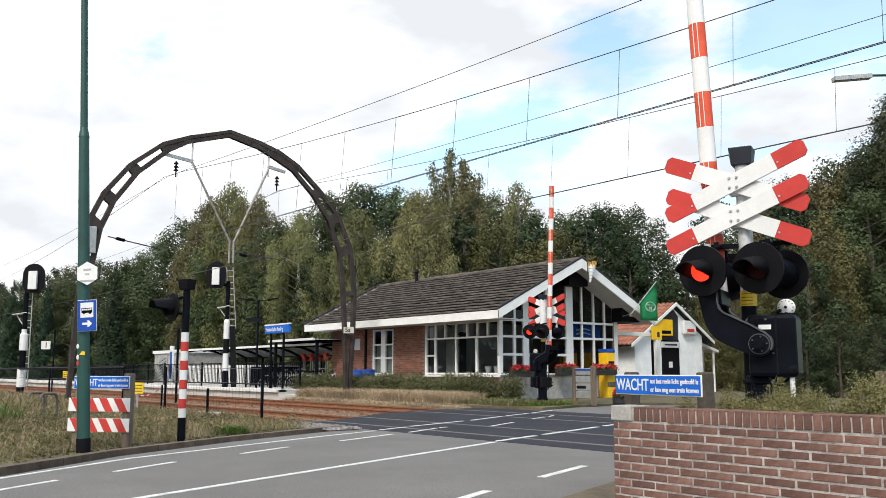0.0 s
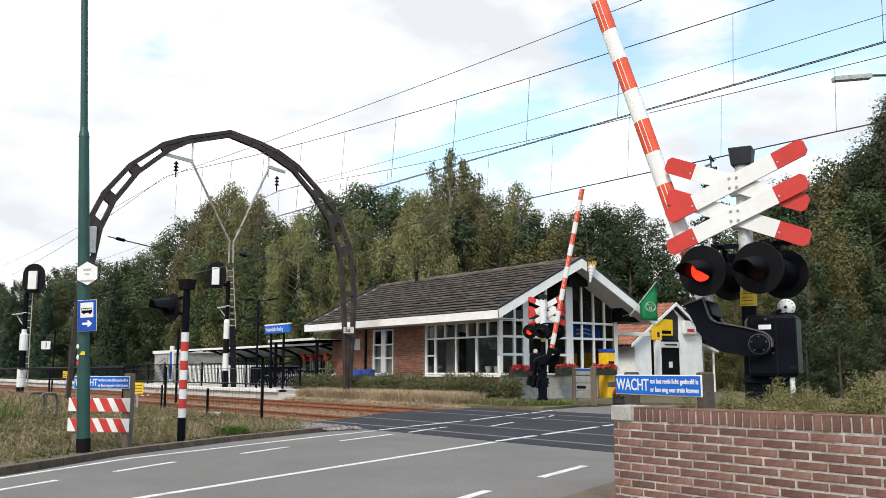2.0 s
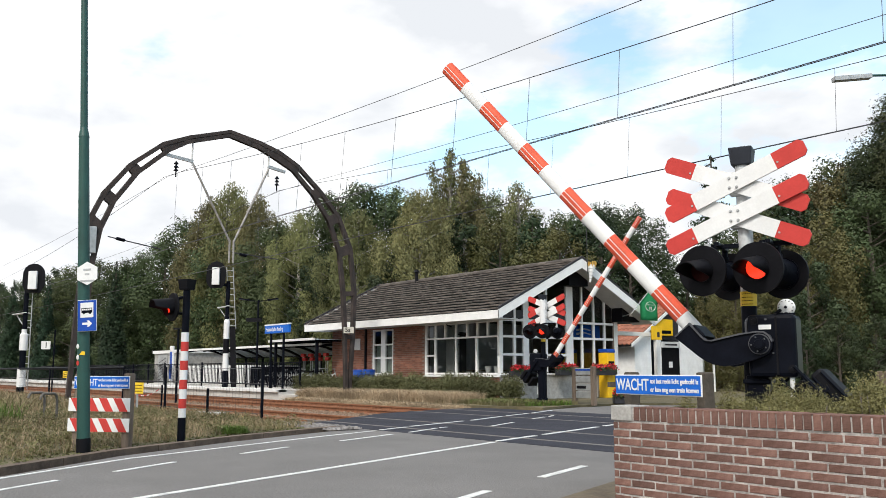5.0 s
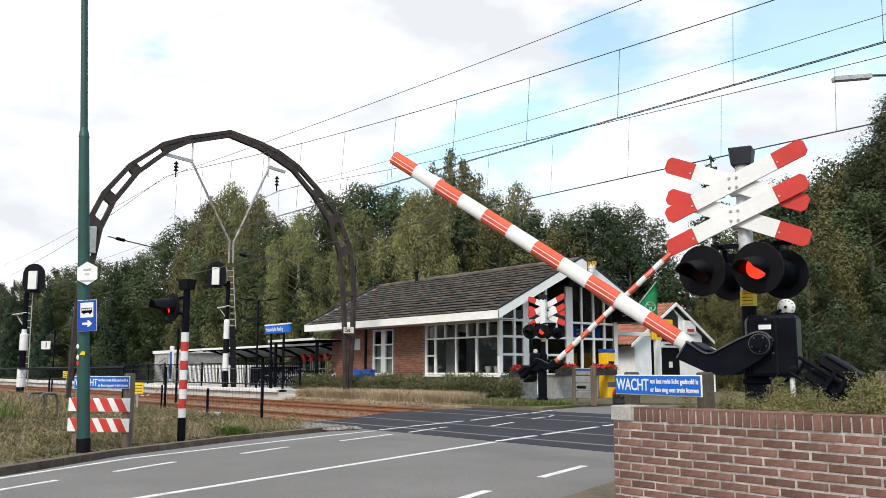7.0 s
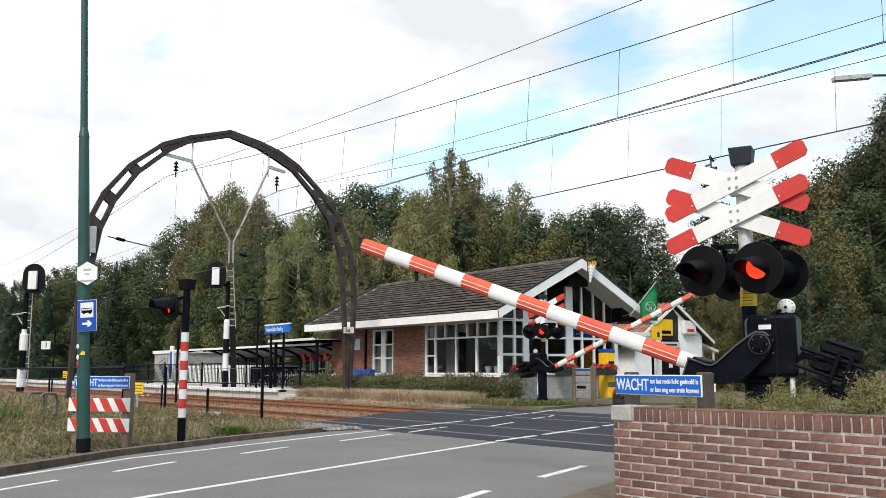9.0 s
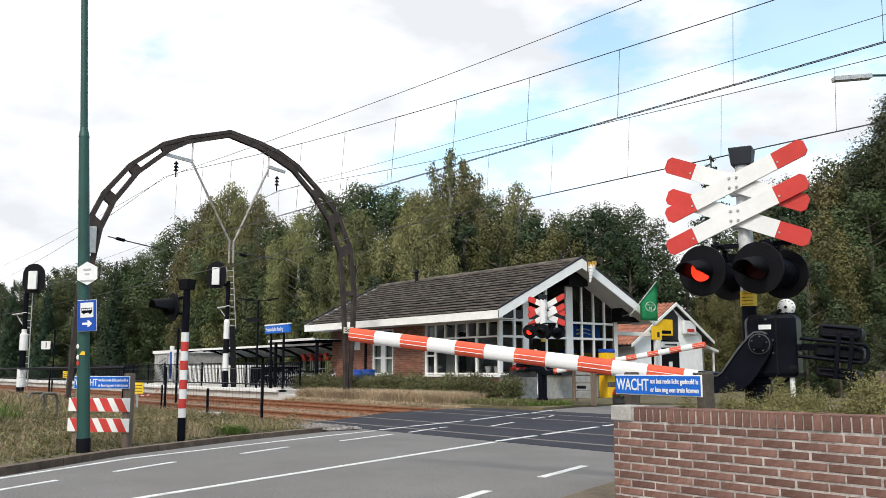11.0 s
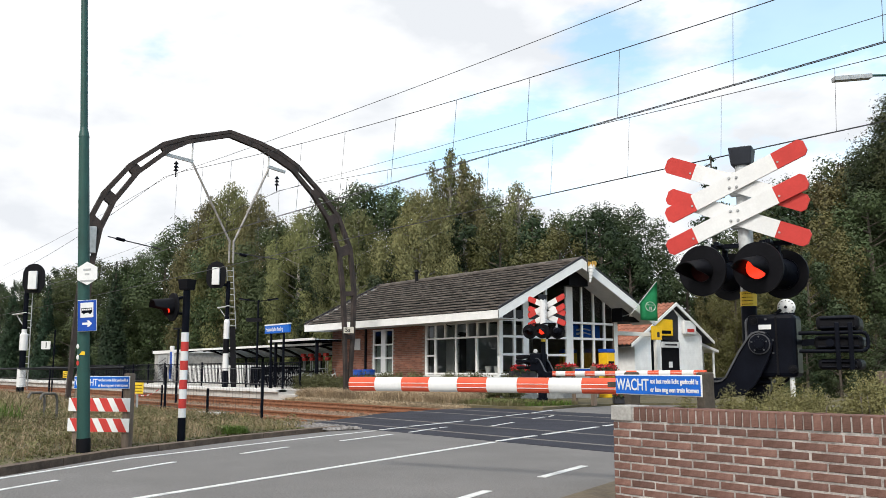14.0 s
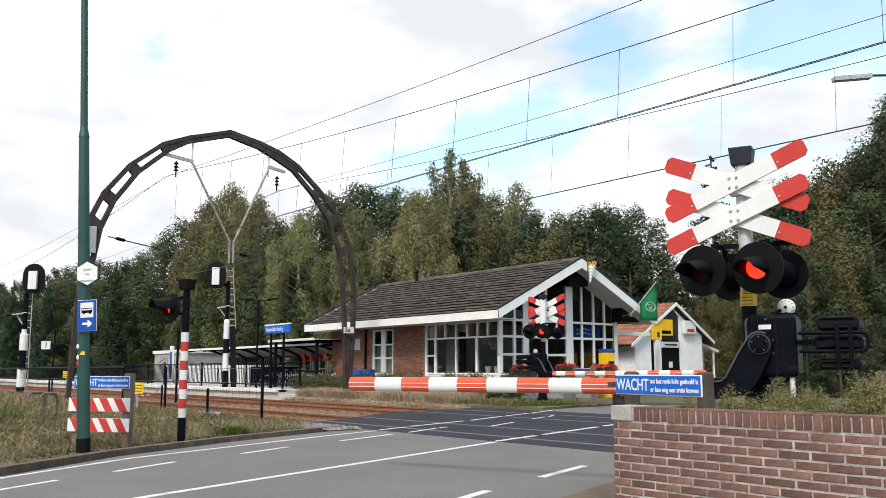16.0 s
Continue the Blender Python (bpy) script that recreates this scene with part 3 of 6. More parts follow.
def broadleaf(name, rng, h, w, leaf, bark, label, n=9000, droop=0.0, size=0.17, low=0.15, clumps=44):
    """A tapered trunk with limbs, each ending in an uneven clump of leaves."""
    t = thing(name, 0, 0, 0, 0, label, "tree")
    b = B()
    rod(b, (0, 0, -0.3), (0.1, 0.1, h * 0.55), 0.022 * h, 0.012 * h, 8)
    rod(b, (0.1, 0.1, h * 0.55), (0.0, 0.15, h * 0.93), 0.012 * h, 0.003 * h, 6)
    blobs = []
    for i in range(clumps):
        f = low + (1 - low) * (i + rng.random()) / clumps
        a = i * 2.4 + rng.random()
        prof = math.sin(math.pi * min(1, (f - low) / (1 - low) * 0.82 + 0.18)) ** 0.6
        reach = w * 0.5 * prof * rng.uniform(0.35, 0.95)
        z = h * f * 0.93
        p = (reach * math.cos(a), reach * math.sin(a), z)
        rod(b, (0.05, 0.05, max(0.1 * h, z - reach * 0.5)), p, 0.005 * h, 0.0015 * h, 5)
        r = w * rng.uniform(0.075, 0.15) * (0.5 + 0.6 * prof)
        blobs.append((*p, r, r, r * (1.0 if not droop else 1.7)))
    part("trunk", b, bark, t)
    vs, fs = leaf_cloud(rng, blobs, n, size, droop, 0.5, 0.28, 2.8)
    raw("crown", vs, fs, leaf, t)
    return t


def conifer(name, rng, h, w, leaf, label, n=16000, column=False):
    t = thing(name, 0, 0, 0, 0, label, "tree")
    b = B()
    rod(b, (0, 0, -0.3), (0, 0, h * 0.97), 0.016 * h, 0.003 * h, 8)
    blobs = []
    for i in range(46):
        f = (i + rng.random()) / 46
        reach = w * 0.5 * ((1 - f) ** 0.7 * (0.6 if column else 0.85)) * rng.uniform(0.5, 1.0)
        a = i * 2.4
        z = h * (0.06 + 0.92 * f)
        p = (reach * math.cos(a), reach * math.sin(a), z)
        rod(b, (0, 0, z + 0.1), p, 0.004 * h, 0.002 * h, 4)
        r = w * 0.16 * (1.15 - f)
        blobs.append((*p, r * 1.2, r * 1.2, r * (1.9 if column else 0.6)))
    part("trunk", b, "bark", t)
    vs, fs = leaf_cloud(rng, blobs, n, 0.075, 0.3, 0.4, 0.3, 2.4)
    raw("crown", vs, fs, leaf, t)
    return t


def woods():
    """Masters in a few kinds, then copies of them; each with a height, a width and its place."""
    rng = random.Random(5)
    kinds = {
        "oak": broadleaf("oak_tree", rng, 11, 7.5, "oak_leaf", "bark", "dense dark green oak at the edge of the wood", 34000, 0, 0.069, 0.05),
        "birch": broadleaf("birch_tree", rng, 12, 5.5, "birch_leaf", "birch", "birch with drooping light green foliage", 42000, 1.2, 0.06, 0.08, 52),
        "dark": broadleaf("beech_tree", rng, 11, 7.0, "dark_leaf", "bark", "shaded dark green tree in the wood", 16000, 0, 0.1, 0.03),
        "brown": broadleaf("maple_tree", rng, 10, 6.0, "brown_leaf", "bark", "tree with yellowing brownish green foliage", 34000, 0.2, 0.066, 0.05),
        "tall": broadleaf("tall_oak_tree", rng, 17, 9.5, "tall_leaf", "bark", "tall dark green oak beside the road", 70000, 0, 0.07, 0.05, 60),
        "thin": broadleaf("young_birch_tree", rng, 13, 4.0, "birch_leaf", "birch", "slender birch with thin airy foliage", 15000, 1.0, 0.06, 0.2),
        "side": broadleaf("roadside_tree", rng, 15, 11, "dark_leaf", "bark", "broad dark green tree beyond the road", 5000, 0, 0.32, 0.04),
        "cone": conifer("spruce_tree", rng, 13, 5.0, "cypress_leaf", "dark spruce with tiered branches"),
        "column": conifer("cypress_tree", rng, 8, 2.6, "cypress_leaf", "narrow dark columnar cypress", 15000, True),
    }
    base = {"oak": 11, "birch": 12, "dark": 11, "brown": 10, "tall": 17, "thin": 13, "cone": 13, "column": 8, "side": 15}
    # kind, bearing along the wood (metres to the side at 50 m), distance, height
    rows = TREES
    done = set()
    for kind, px, d, h in rows:
        side = px * d / 50.0
        x, y = -0.7862 * d + 0.618 * side, 0.618 * d + 0.7862 * side
        keep = 26.0 if px > -17.5 else 20.6 if kind == "column" else 23.5          # behind the shelter and the platform
        if y < keep and x < -28:
            h, x, y = 1 + (h - 1) * keep / y, x * keep / y, keep
        s = 1.04 * h / base[kind]
        src = kinds[kind]
        turn = rng.uniform(0, 360)
        if kind in done:
            ob = copy_thing(src, pose(x, y, 0, 0, 0, turn))
        else:
            ob = src
            done.add(kind)
            ob.matrix_basis = pose(x, y, 0, 0, 0, turn)
        ob.scale = (s * rng.uniform(0.9, 1.1), s * rng.uniform(0.9, 1.1), s)
    # the wood goes on round the place, beyond both ends of the road
    for k, (x, y) in enumerate([(2, 52), (11, 58), (20, 65), (30, 72), (41, 80), (52, 88), (-58, -22), (-66, -16), (-74, -10), (-50, -28), (-40, -33), (-82, -4)]):
        m = pose(x, y, 0, 0, 0, k * 67)
        ob = copy_thing(kinds["side"], m) if k else kinds["side"]
        ob.matrix_basis = m


TREES = [
    ("dark", -27, 60, 6.5), ("oak", -25.5, 62, 7.2), ("dark", -23, 58, 7.0), ("oak", -21, 64, 8.2), ("column", -18.7, 48, 6.8), ("column", -20.3, 50, 5.8), ("column", -22.5, 50, 6.0), ("column", -24.5, 52, 6.2),
    ("oak", -18, 60, 8.6), ("oak", -16, 56, 9.4), ("oak", -14.6, 60, 11.5), ("birch", -13.5, 60, 12.8), ("birch", -12.2, 62, 14.2), ("birch", -10.8, 60, 13.0), ("oak", -12.5, 50, 9.0), ("oak", -9.5, 54, 10.2),
    ("birch", -8.2, 50, 10.0), ("oak", -6.2, 56, 12.6), ("oak", -4.6, 58, 13.6), ("dark", -7, 46, 7.5), ("birch", -5.0, 48, 9.8), ("oak", -2.7, 60, 13.7), ("birch", -1.4, 46, 10.5), ("birch", -0.6, 58, 12.6), ("thin", 0.4, 52, 14.6), ("thin", 1.2, 52, 14.0),
    ("birch", 1.2, 60, 14.0), ("oak", 2.6, 56, 12.6), ("dark", 0.8, 48, 9.5), ("thin", 4.3, 54, 13.0), ("oak", 4.4, 60, 12.4), ("brown", 3.2, 47, 9.0), ("dark", 5.2, 50, 9.8), ("oak", 7.0, 56, 11.2), ("brown", 6.6, 48, 8.8), ("oak", 8.9, 58, 12.2), ("dark", 9.0, 50, 10.2), ("oak", 10.8, 58, 12.0), ("dark", 10.6, 50, 8.6),
    ("dark", 12.8, 60, 7.8), ("cone", 15.6, 66, 17.2), ("dark", 14.0, 50, 7.0), ("brown", 16.0, 48, 6.8), ("oak", 17.5, 56, 10.5), ("brown", 18.3, 50, 8.8), ("oak", 19.8, 54, 13.0), ("dark", 20.5, 46, 10.4), ("brown", 22.2, 52, 12.2), ("brown", 21.8, 42, 8.5), ("tall", 27.0, 50, 17.4), ("oak", 23.2, 54, 14.4), ("tall", 27.6, 46, 17.0), ("oak", 24.5, 44, 10.2), ("tall", 29.4, 44, 18.0), ("brown", 23.6, 50, 12.6), ("oak", 21.3, 56, 13.2), ("brown", 18.8, 40, 6.0), ("brown", 16.6, 42, 5.2), ("dark", 20.8, 38, 6.2),
    # the last three low trees are added as deep shade under the crowns
    ("dark", -10, 46, 6.6), ("dark", -12.6, 46, 6.0), ("dark", -15.4, 48, 6.2), ("dark", -17, 52, 6.4), ("dark", -3, 45, 7.0), ("tall", 31.5, 44, 17.5), ("oak", -19.6, 60, 8.6), ("oak", -20.8, 62, 8.6), ("dark", -22.2, 60, 8.0), ("oak", -23.6, 62, 7.8), ("dark", -25.2, 62, 7.2), ("dark", -18.2, 64, 8.6), ("oak", -30, 60, 6.4), ("dark", -33, 58, 6.6), ("dark", 20.5, 31, 2.6), ("dark", 22.4, 31, 2.9), ("dark", 24.6, 31, 3.0),
]
woods()


def hedge(name, pts, w, z0, h, leaf, label, count, size, seed, cat="hedge"):
    rng = random.Random(seed)
    t = thing(name, 0, 0, 0, 0, label, cat)
    blobs, b = [], B()
    for (ax, ay), (bx, by) in zip(pts, pts[1:]):
        L = math.hypot(bx - ax, by - ay)
        shrub = cat == "shrub"
        k = max(2, int(L / (w * (0.13 if shrub else 0.45))))
        for i in range(k + 1):
            f = (i + rng.uniform(-0.2, 0.2)) / k
            hh = h * rng.uniform(0.8, 1.05)
            x, y = ax + (bx - ax) * f + rng.uniform(-0.1, 0.1) * w, ay + (by - ay) * f + rng.uniform(-0.1, 0.1) * w
            if shrub:
                y += rng.uniform(-0.22, 0.22) * w
                blobs.append((x, y, z0 + hh * 0.76, w * 0.26, w * 0.26, hh * 0.25))
            else:
                blobs.append((x, y, z0 + hh * 0.52, w * 0.42, w * 0.42, hh * 0.46))
            for _ in range(3):
                rod(b, (x, y, z0), (x + rng.uniform(-0.3, 0.3) * w, y + rng.uniform(-0.3, 0.3) * w, z0 + hh * 0.9), 0.012, 0.004, 4)
    part("stems", b, "bark", t)
    vs, fs = leaf_cloud(rng, blobs, count, size, 0, 0.55)
    raw("foliage", vs, fs, leaf, t)


hedge("station_hedge", [(-31.6, 17.7), (-27, 17.6), (-22.5, 18.0), (-20.0, 18.2)], 1.15, 0.05, 0.9, "hedge_leaf", "clipped dark green hedge before the station", 90000, 0.027, 21)
hedge("low_hedge", [(-4.45, 5.68), (-3.75, 5.7)], 0.46, 0.0, 0.76, "privet_leaf", "low leafy green shrubs behind the brick wall", 60000, 0.0062, 22, "shrub")
hedge("shrub_bed", [(-3.9, 5.72), (-3.3, 5.74)], 0.55, 0.0, 0.81, "privet_leaf", "dense leafy green shrubs along the brick wall", 80000, 0.0062, 23, "shrub")
hedge("shrub_bed", [(-3.4, 5.76), (-2.75, 5.8)], 0.62, 0.0, 0.87, "privet_leaf", "dense leafy green shrubs along the brick wall", 100000, 0.0065, 24, "shrub")
hedge("shrub_bed", [(-2.95, 5.78), (-1.7, 5.88)], 0.72, 0.0, 0.9, "privet_leaf", "taller leafy green shrubs along the brick wall", 140000, 0.007, 25, "shrub")
hedge("verge_shrub", [(-20.6, 3.1), (-19.4, 3.15)], 0.7, 0.0, 0.75, "weeds", "bushy green weeds at the end of the verge", 22000, 0.02, 26, "shrub")


def wpart(name, bm, material, parent, label=""):
    """A part given in world places, under a thing that stands anywhere."""
    root = parent
    m = parent.matrix_basis
    while root.parent:
        root = root.parent
        m = root.matrix_basis @ m
    bmesh.ops.transform(bm, matrix=m.inverted(), verts=bm.verts)
    return part(name, bm, material, parent, label)


# ---- level crossing barriers ----
STRIPE = 0.315


def half_blade(bm, a, b, w, th, tip):
    """One coloured length of a cross blade from a to b; tip: its outer end is clipped."""
    c = w * 0.22
    pts = [(a, -w / 2), (b - (c if tip else 0), -w / 2)] + ([(b, -w / 2 + c), (b, w / 2 - c)] if tip else []) + [(b - (c if tip else 0), w / 2), (a, w / 2)]
    prism(bm, pts, -th / 2, th / 2, SIDE)


def barrier(x, y, rz, label, z0=0.0, reach=4.1, swing=-15, lift=0.0, grow=1.0):
    t = thing("level_crossing_barrier", x, y, z0, rz, label, "level crossing barrier", "level crossing barriers")
    b = B()
    rod(b, (0, 0, 0.02), (0, 0, 1.62 + lift), 0.062, n=18)
    part("mast", b, "black", t, "black lower mast")
    b = B()
    rod(b, (0, 0, 1.60 + lift), (0, 0, 2.72 + lift), 0.085 if lift else 0.06, n=18)
    part("mast", b, "signwhite" if lift else "mast", t, "pale upper mast")
    b = B()
    rod(b, (0, 0, 1.525 + lift), (0, 0, 1.645 + lift), 0.0655, n=18)
    part("notice", b, "yellow", t, "yellow notice wrapped round the mast")
    b = B()
    for k in range(4):
        for j in range(6):
            a = 0.85 + j * 0.24
            beam(b, (0.0665 * math.cos(a), 0.0665 * math.sin(a), 1.54 + lift + k * 0.028), (0.0665 * math.cos(a + 0.17), 0.0665 * math.sin(a + 0.17), 1.54 + lift + k * 0.028), 0.001, 0.006)
    part("notice_print", b, "black", t)
    b = B()
    g = box(B(), -0.08, -0.08, 2.7 + lift, 0.08, 0.08, 2.85 + lift, 0.008)
    for v in g.verts:
        if v.co.z > 2.77 + lift:
            v.co.x *= 1.18
            v.co.y *= 1.18
    part("cap_lamp", g, "slate", t, "dark slate cap lamp housing")
    b.free()
    # two crosses, each of a front and a back blade
    turn = -7.2 if swing < 0 else 0.0
    for z in (2.543 + lift, 2.265 + lift):
        for yy, tilt in ((0.115, -21.5), (0.088, 22.8)):
            R = pose(0.058 if not lift else 0.0, yy + 0.3 * lift, z, 0, 0, turn) @ pose(0, 0, 0, 0, -tilt, 0) @ Matrix.Diagonal((grow, 1, grow, 1))
            for nm, mt, a, c, tip in (("cross_blade_middle", "signwhite", -0.362, 0.362, False), ("cross_blade_end", "red", 0.362, 0.625, True)):
                for sgn in ((1,) if not tip else (1, -1)):
                    b = B()
                    half_blade(b, a, c, 0.142, 0.02, tip)
                    bmesh.ops.transform(b, matrix=R @ (pose(0, 0, 0, 0, 0, 180) if sgn < 0 else Matrix()), verts=b.verts)
                    blade_part = part(nm, b, mt, t)
                    if tip:
                        b = B()
                        rod(b, (sgn * 0.385, 0.008, -0.02), (sgn * 0.385, 0.016, -0.02), 0.009, n=8)
                        bmesh.ops.transform(b, matrix=R, verts=b.verts)
                        part("rivet", b, "steel", blade_part)
        for sx in (-0.03, 0.03):
            for sz in (-0.04, 0.04):
                b = B()
                m = pose(0.058, 0.115, z, 0, 0, turn)
                rod(b, (sx, 0.008, sz), (sx, 0.013, sz), 0.013, n=12)
                rod(b, (sx, 0.013, sz), (sx, 0.022, sz), 0.009, 0.008, 6)
                bmesh.ops.transform(b, matrix=m, verts=b.verts)
                part("bolt", b, "steel", t)
        b = B()
        box(b, -0.07, 0.0, z - 0.1, 0.1, 0.08, z + 0.1, 0.005)
        part("clamp", b, "mast", t)
    # light bar and four heads
    b = B()
    beam(b, (0.36, 0.0, 2.03 + lift), (-0.36, 0.0, 2.03 + lift), 0.06, 0.035)
    beam(b, (0.2, -0.2, 2.03 + lift), (0.2, 0.2, 2.03 + lift), 0.04, 0.03)
    beam(b, (-0.2, -0.2, 2.03 + lift), (-0.2, 0.2, 2.03 + lift), 0.04, 0.03)
    part("light_bar", b, "black", t)
    lit = []
    for sx in (1, -1):
        for sy in (1, -1):
            cx, cy, cz = sx * 0.215 + (0.08 if sy > 0 else -0.03), sy * 0.3, 1.805 + lift
            aim = pose(cx, cy, cz, 0, 0, swing if sy > 0 else swing + 180) @ pose(0, 0, 0, -5)

            def piece(nm, bm, mt, par, lab=""):
                bmesh.ops.transform(bm, matrix=aim, verts=bm.verts)
                return part(nm, bm, mt, par, lab)
            b = B()
            rod(b, (0, -0.012, 0), (0, 0.012, 0), 0.205, n=40)
            head = piece("light_backplate", b, "blackmatt", t)
            b = B()
            rod(b, (0, -0.03, 0), (0, -0.01, 0), 0.135, n=24)
            rod(b, (0, -0.17, 0), (0, -0.03, 0), 0.095, 0.125, 24)
            rod(b, (0, -0.22, 0), (0, -0.17, 0), 0.06, 0.095, 20)
            for k in range(6):
                a = k * 1.047
                rod(b, (0.118 * math.cos(a), -0.05, 0.118 * math.sin(a)), (0.118 * math.cos(a), -0.03, 0.118 * math.sin(a)), 0.014, n=8)
            piece("lamp_housing", b, "black", head)
            b = B()
            rod(b, (0, -0.12, 0.09), (0, -0.12, 0.22), 0.026, n=10)
            rod(b, (0, -0.12, 0.12), (0, -0.12, 0.15), 0.036, n=10)
            piece("hanger", b, "mast" if sy > 0 and sx > 0 else "black", head)
            b = B()
            n = 30                                     # hood: a tube cut away below
            ring = []
            for k in range(n + 1):
                a = radians(-90 + 360 * k / n)
                ln = 0.03 + 0.24 * min(1.0, max(0.0, math.sin(a) * 1.1 + 0.62))
                for r in (0.096, 0.089):
                    ring.append((b.verts.new((r * math.cos(a), 0.012, r * math.sin(a))), b.verts.new((r * 1.03 * math.cos(a), 0.012 + ln, r * 1.03 * math.sin(a) - ln * 0.1))))
            for k in range(n):
                for q in (0, 1):
                    f = b.faces.new((ring[2 * k + q][0], ring[2 * k + q][1], ring[2 * k + 2 + q][1], ring[2 * k + 2 + q][0]))
                    f.smooth = True
                b.faces.new((ring[2 * k][1], ring[2 * k + 1][1], ring[2 * k + 3][1], ring[2 * k + 2][1]))
            piece("hood", b, "blackmatt", head)
            b = B()
            rod(b, (0, 0.008, 0), (0, 0.024, 0), 0.087, n=30)
            piece("lens", b, "lens_off", head, "dark red lens")
            b = B()
            rod(b, (0, -0.003, 0), (0, 0.003, 0), 0.086, n=30)
            g = part("lit_lens", b, "lens_on", head, "glowing red lens")
            g.matrix_basis = aim
            lit.append((g, aim, sx, sy))
    # drive cabinet
    b = B()
    box(b, -0.375, -0.16, 0.95, -0.01, 0.2, 1.445, 0.035)
    cab = part("drive_cabinet", b, "black", t)
    b = B()
    box(b, -0.238, 0.196, 0.97, -0.222, 0.207, 1.425, 0.003)
    box(b, -0.238, -0.14, 1.44, -0.222, 0.2, 1.451, 0.003)
    part("cabinet_seam", b, "blackmatt", cab)
    b = B()
    box(b, -0.195, 0.201, 1.325, -0.1, 0.207, 1.362, 0.002)
    part("name_plate", b, "signwhite", cab, "blank pale name plate")
    for px_, pz in ((-0.065, 1.395), (-0.34, 1.015)):
        b = B()
        rod(b, (px_, 0.195, pz), (px_, 0.206, pz), 0.034, n=20)
        rod(b, (px_, 0.206, pz), (px_, 0.216, pz), 0.02, 0.017, 6)
        beam(b, (px_ - 0.03, 0.212, pz), (px_ + 0.03, 0.212, pz), 0.008, 0.008)
        part("cabinet_lock", b, "blackmatt", cab)
    for px_, pz in ((-0.2, 1.24), (-0.155, 1.405), (-0.2, 1.14)):
        b = B()
        rod(b, (px_, 0.195, pz), (px_, 0.206, pz), 0.009, n=10)
        part("cabinet_screw", b, "edge", cab)
    b = B()
    for p, q in (((0.0, 0.17, 1.2), (0.0, 0.17, 1.39)), ((0.0, 0.17, 1.39), (-0.02, 0.17, 1.42))):
        rod(b, p, q, 0.011, n=8)
    part("cable", b, "edge", cab)
    b = B()
    rod(b, (-0.29, 0.02, 1.43), (-0.29, 0.02, 1.5), 0.03, n=12)
    rod(b, (-0.29, 0.05, 1.505), (-0.29, 0.075, 1.505), 0.012, n=10)
    beam(b, (-0.21, 0.06, 1.455), (-0.255, 0.07, 1.485), 0.02, 0.02)
    beam(b, (-0.2, 0.06, 1.45), (-0.36, 0.06, 1.45), 0.02, 0.016)
    part("bell_stem", b, "black", cab)
    b = B()
    bmesh.ops.create_uvsphere(b, u_segments=24, v_segments=12, radius=0.07, matrix=pose(-0.29, 0.02, 1.505) @ Matrix.Diagonal((1, 0.5, 1, 1)))
    for f in b.faces:
        f.smooth = True
    bell = part("bell", b, "signwhite", cab, "white domed warning bell")
    b = B()
    for k in range(12):
        a = k * 0.5236
        beam(b, (-0.29 + 0.05 * math.cos(a), 0.047, 1.505 + 0.05 * math.sin(a)), (-0.29 + 0.058 * math.cos(a), 0.042, 1.505 + 0.058 * math.sin(a)), 0.006, 0.005, (0, 1, 0))
    part("bell_slots", b, "blackmatt", bell)
    b = B()
    box(b, -0.14, -0.1, 0.0, 0.03, 0.12, 0.97, 0.02)
    rod(b, (-0.06, 0.0, 0.0), (-0.06, 0.0, 0.2), 0.16, n=20)
    box(b, -0.16, -0.12, 0.9, 0.05, 0.14, 0.935, 0.008)
    part("pedestal", b, "black", t)
    b = B()
    beam(b, (-0.12, 0.05, 0.8), (-0.3, 0.05, 0.95), 0.05, 0.02)
    part("brace", b, "black", t)
    b = B()
    rod(b, (-0.325, 0.15, 0.3), (-0.325, 0.15, 0.95), 0.019, n=12)
    part("conduit", b, "signwhite", t, "white cable conduit")
    # the moving boom, about its shaft
    boom = new("boom")
    boom.parent = t
    boom.location = (-0.11, 0.1, 1.21)
    off = -0.34
    for yy in (-0.26, 0.14):
        b = B()
        pts = [(-0.097, 0.0), (-0.087, -0.05), (-0.06, -0.12), (0.0, -0.24), (0.05, -0.32), (0.114, -0.372), (0.18, -0.402), (0.25, -0.418), (0.34, -0.432), (0.49, -0.455), (0.49, -0.29), (0.345, -0.292), (0.3, -0.285), (0.265, -0.255), (0.158, -0.06), (0.084, 0.05), (0.05, 0.085), (0.0, 0.098), (-0.05, 0.085), (-0.085, 0.05)]
        prism(b, pts, -0.02, 0.02, pose(0, yy, 0) @ SIDE)
        part("fork_plate", b, "black", boom)
        # upper edges paler than the plate, as a painted highlight
        b = B()
        for p, q in zip(pts[10:18], pts[11:19]):
            beam(b, (p[0], yy + 0.006, p[1]), (q[0], yy + 0.006, q[1]), 0.062, 0.012, (0, 0, 1) if abs(q[0] - p[0]) > 0.02 else (1, 0, 0))
        part("fork_flange", b, "edge", boom)
        # thin strip that draws the highlight down the fork's end
        b = B()
        beam(b, (0.484, yy + 0.022, -0.45), (0.484, yy + 0.022, -0.295), 0.012, 0.01, (1, 0, 0))
        part("fork_rim", b, "edge", boom)
    b = B()
    rod(b, (0, -0.32, 0), (0, 0.2, 0), 0.045, n=18)
    part("shaft", b, "black", boom)
    b = B()
    rod(b, (0, 0.158, 0), (0, 0.17, 0), 0.082, n=28)
    part("shaft_ring", b, "edge", boom)
    b = B()
    rod(b, (0, 0.165, 0), (0, 0.182, 0), 0.074, n=28)
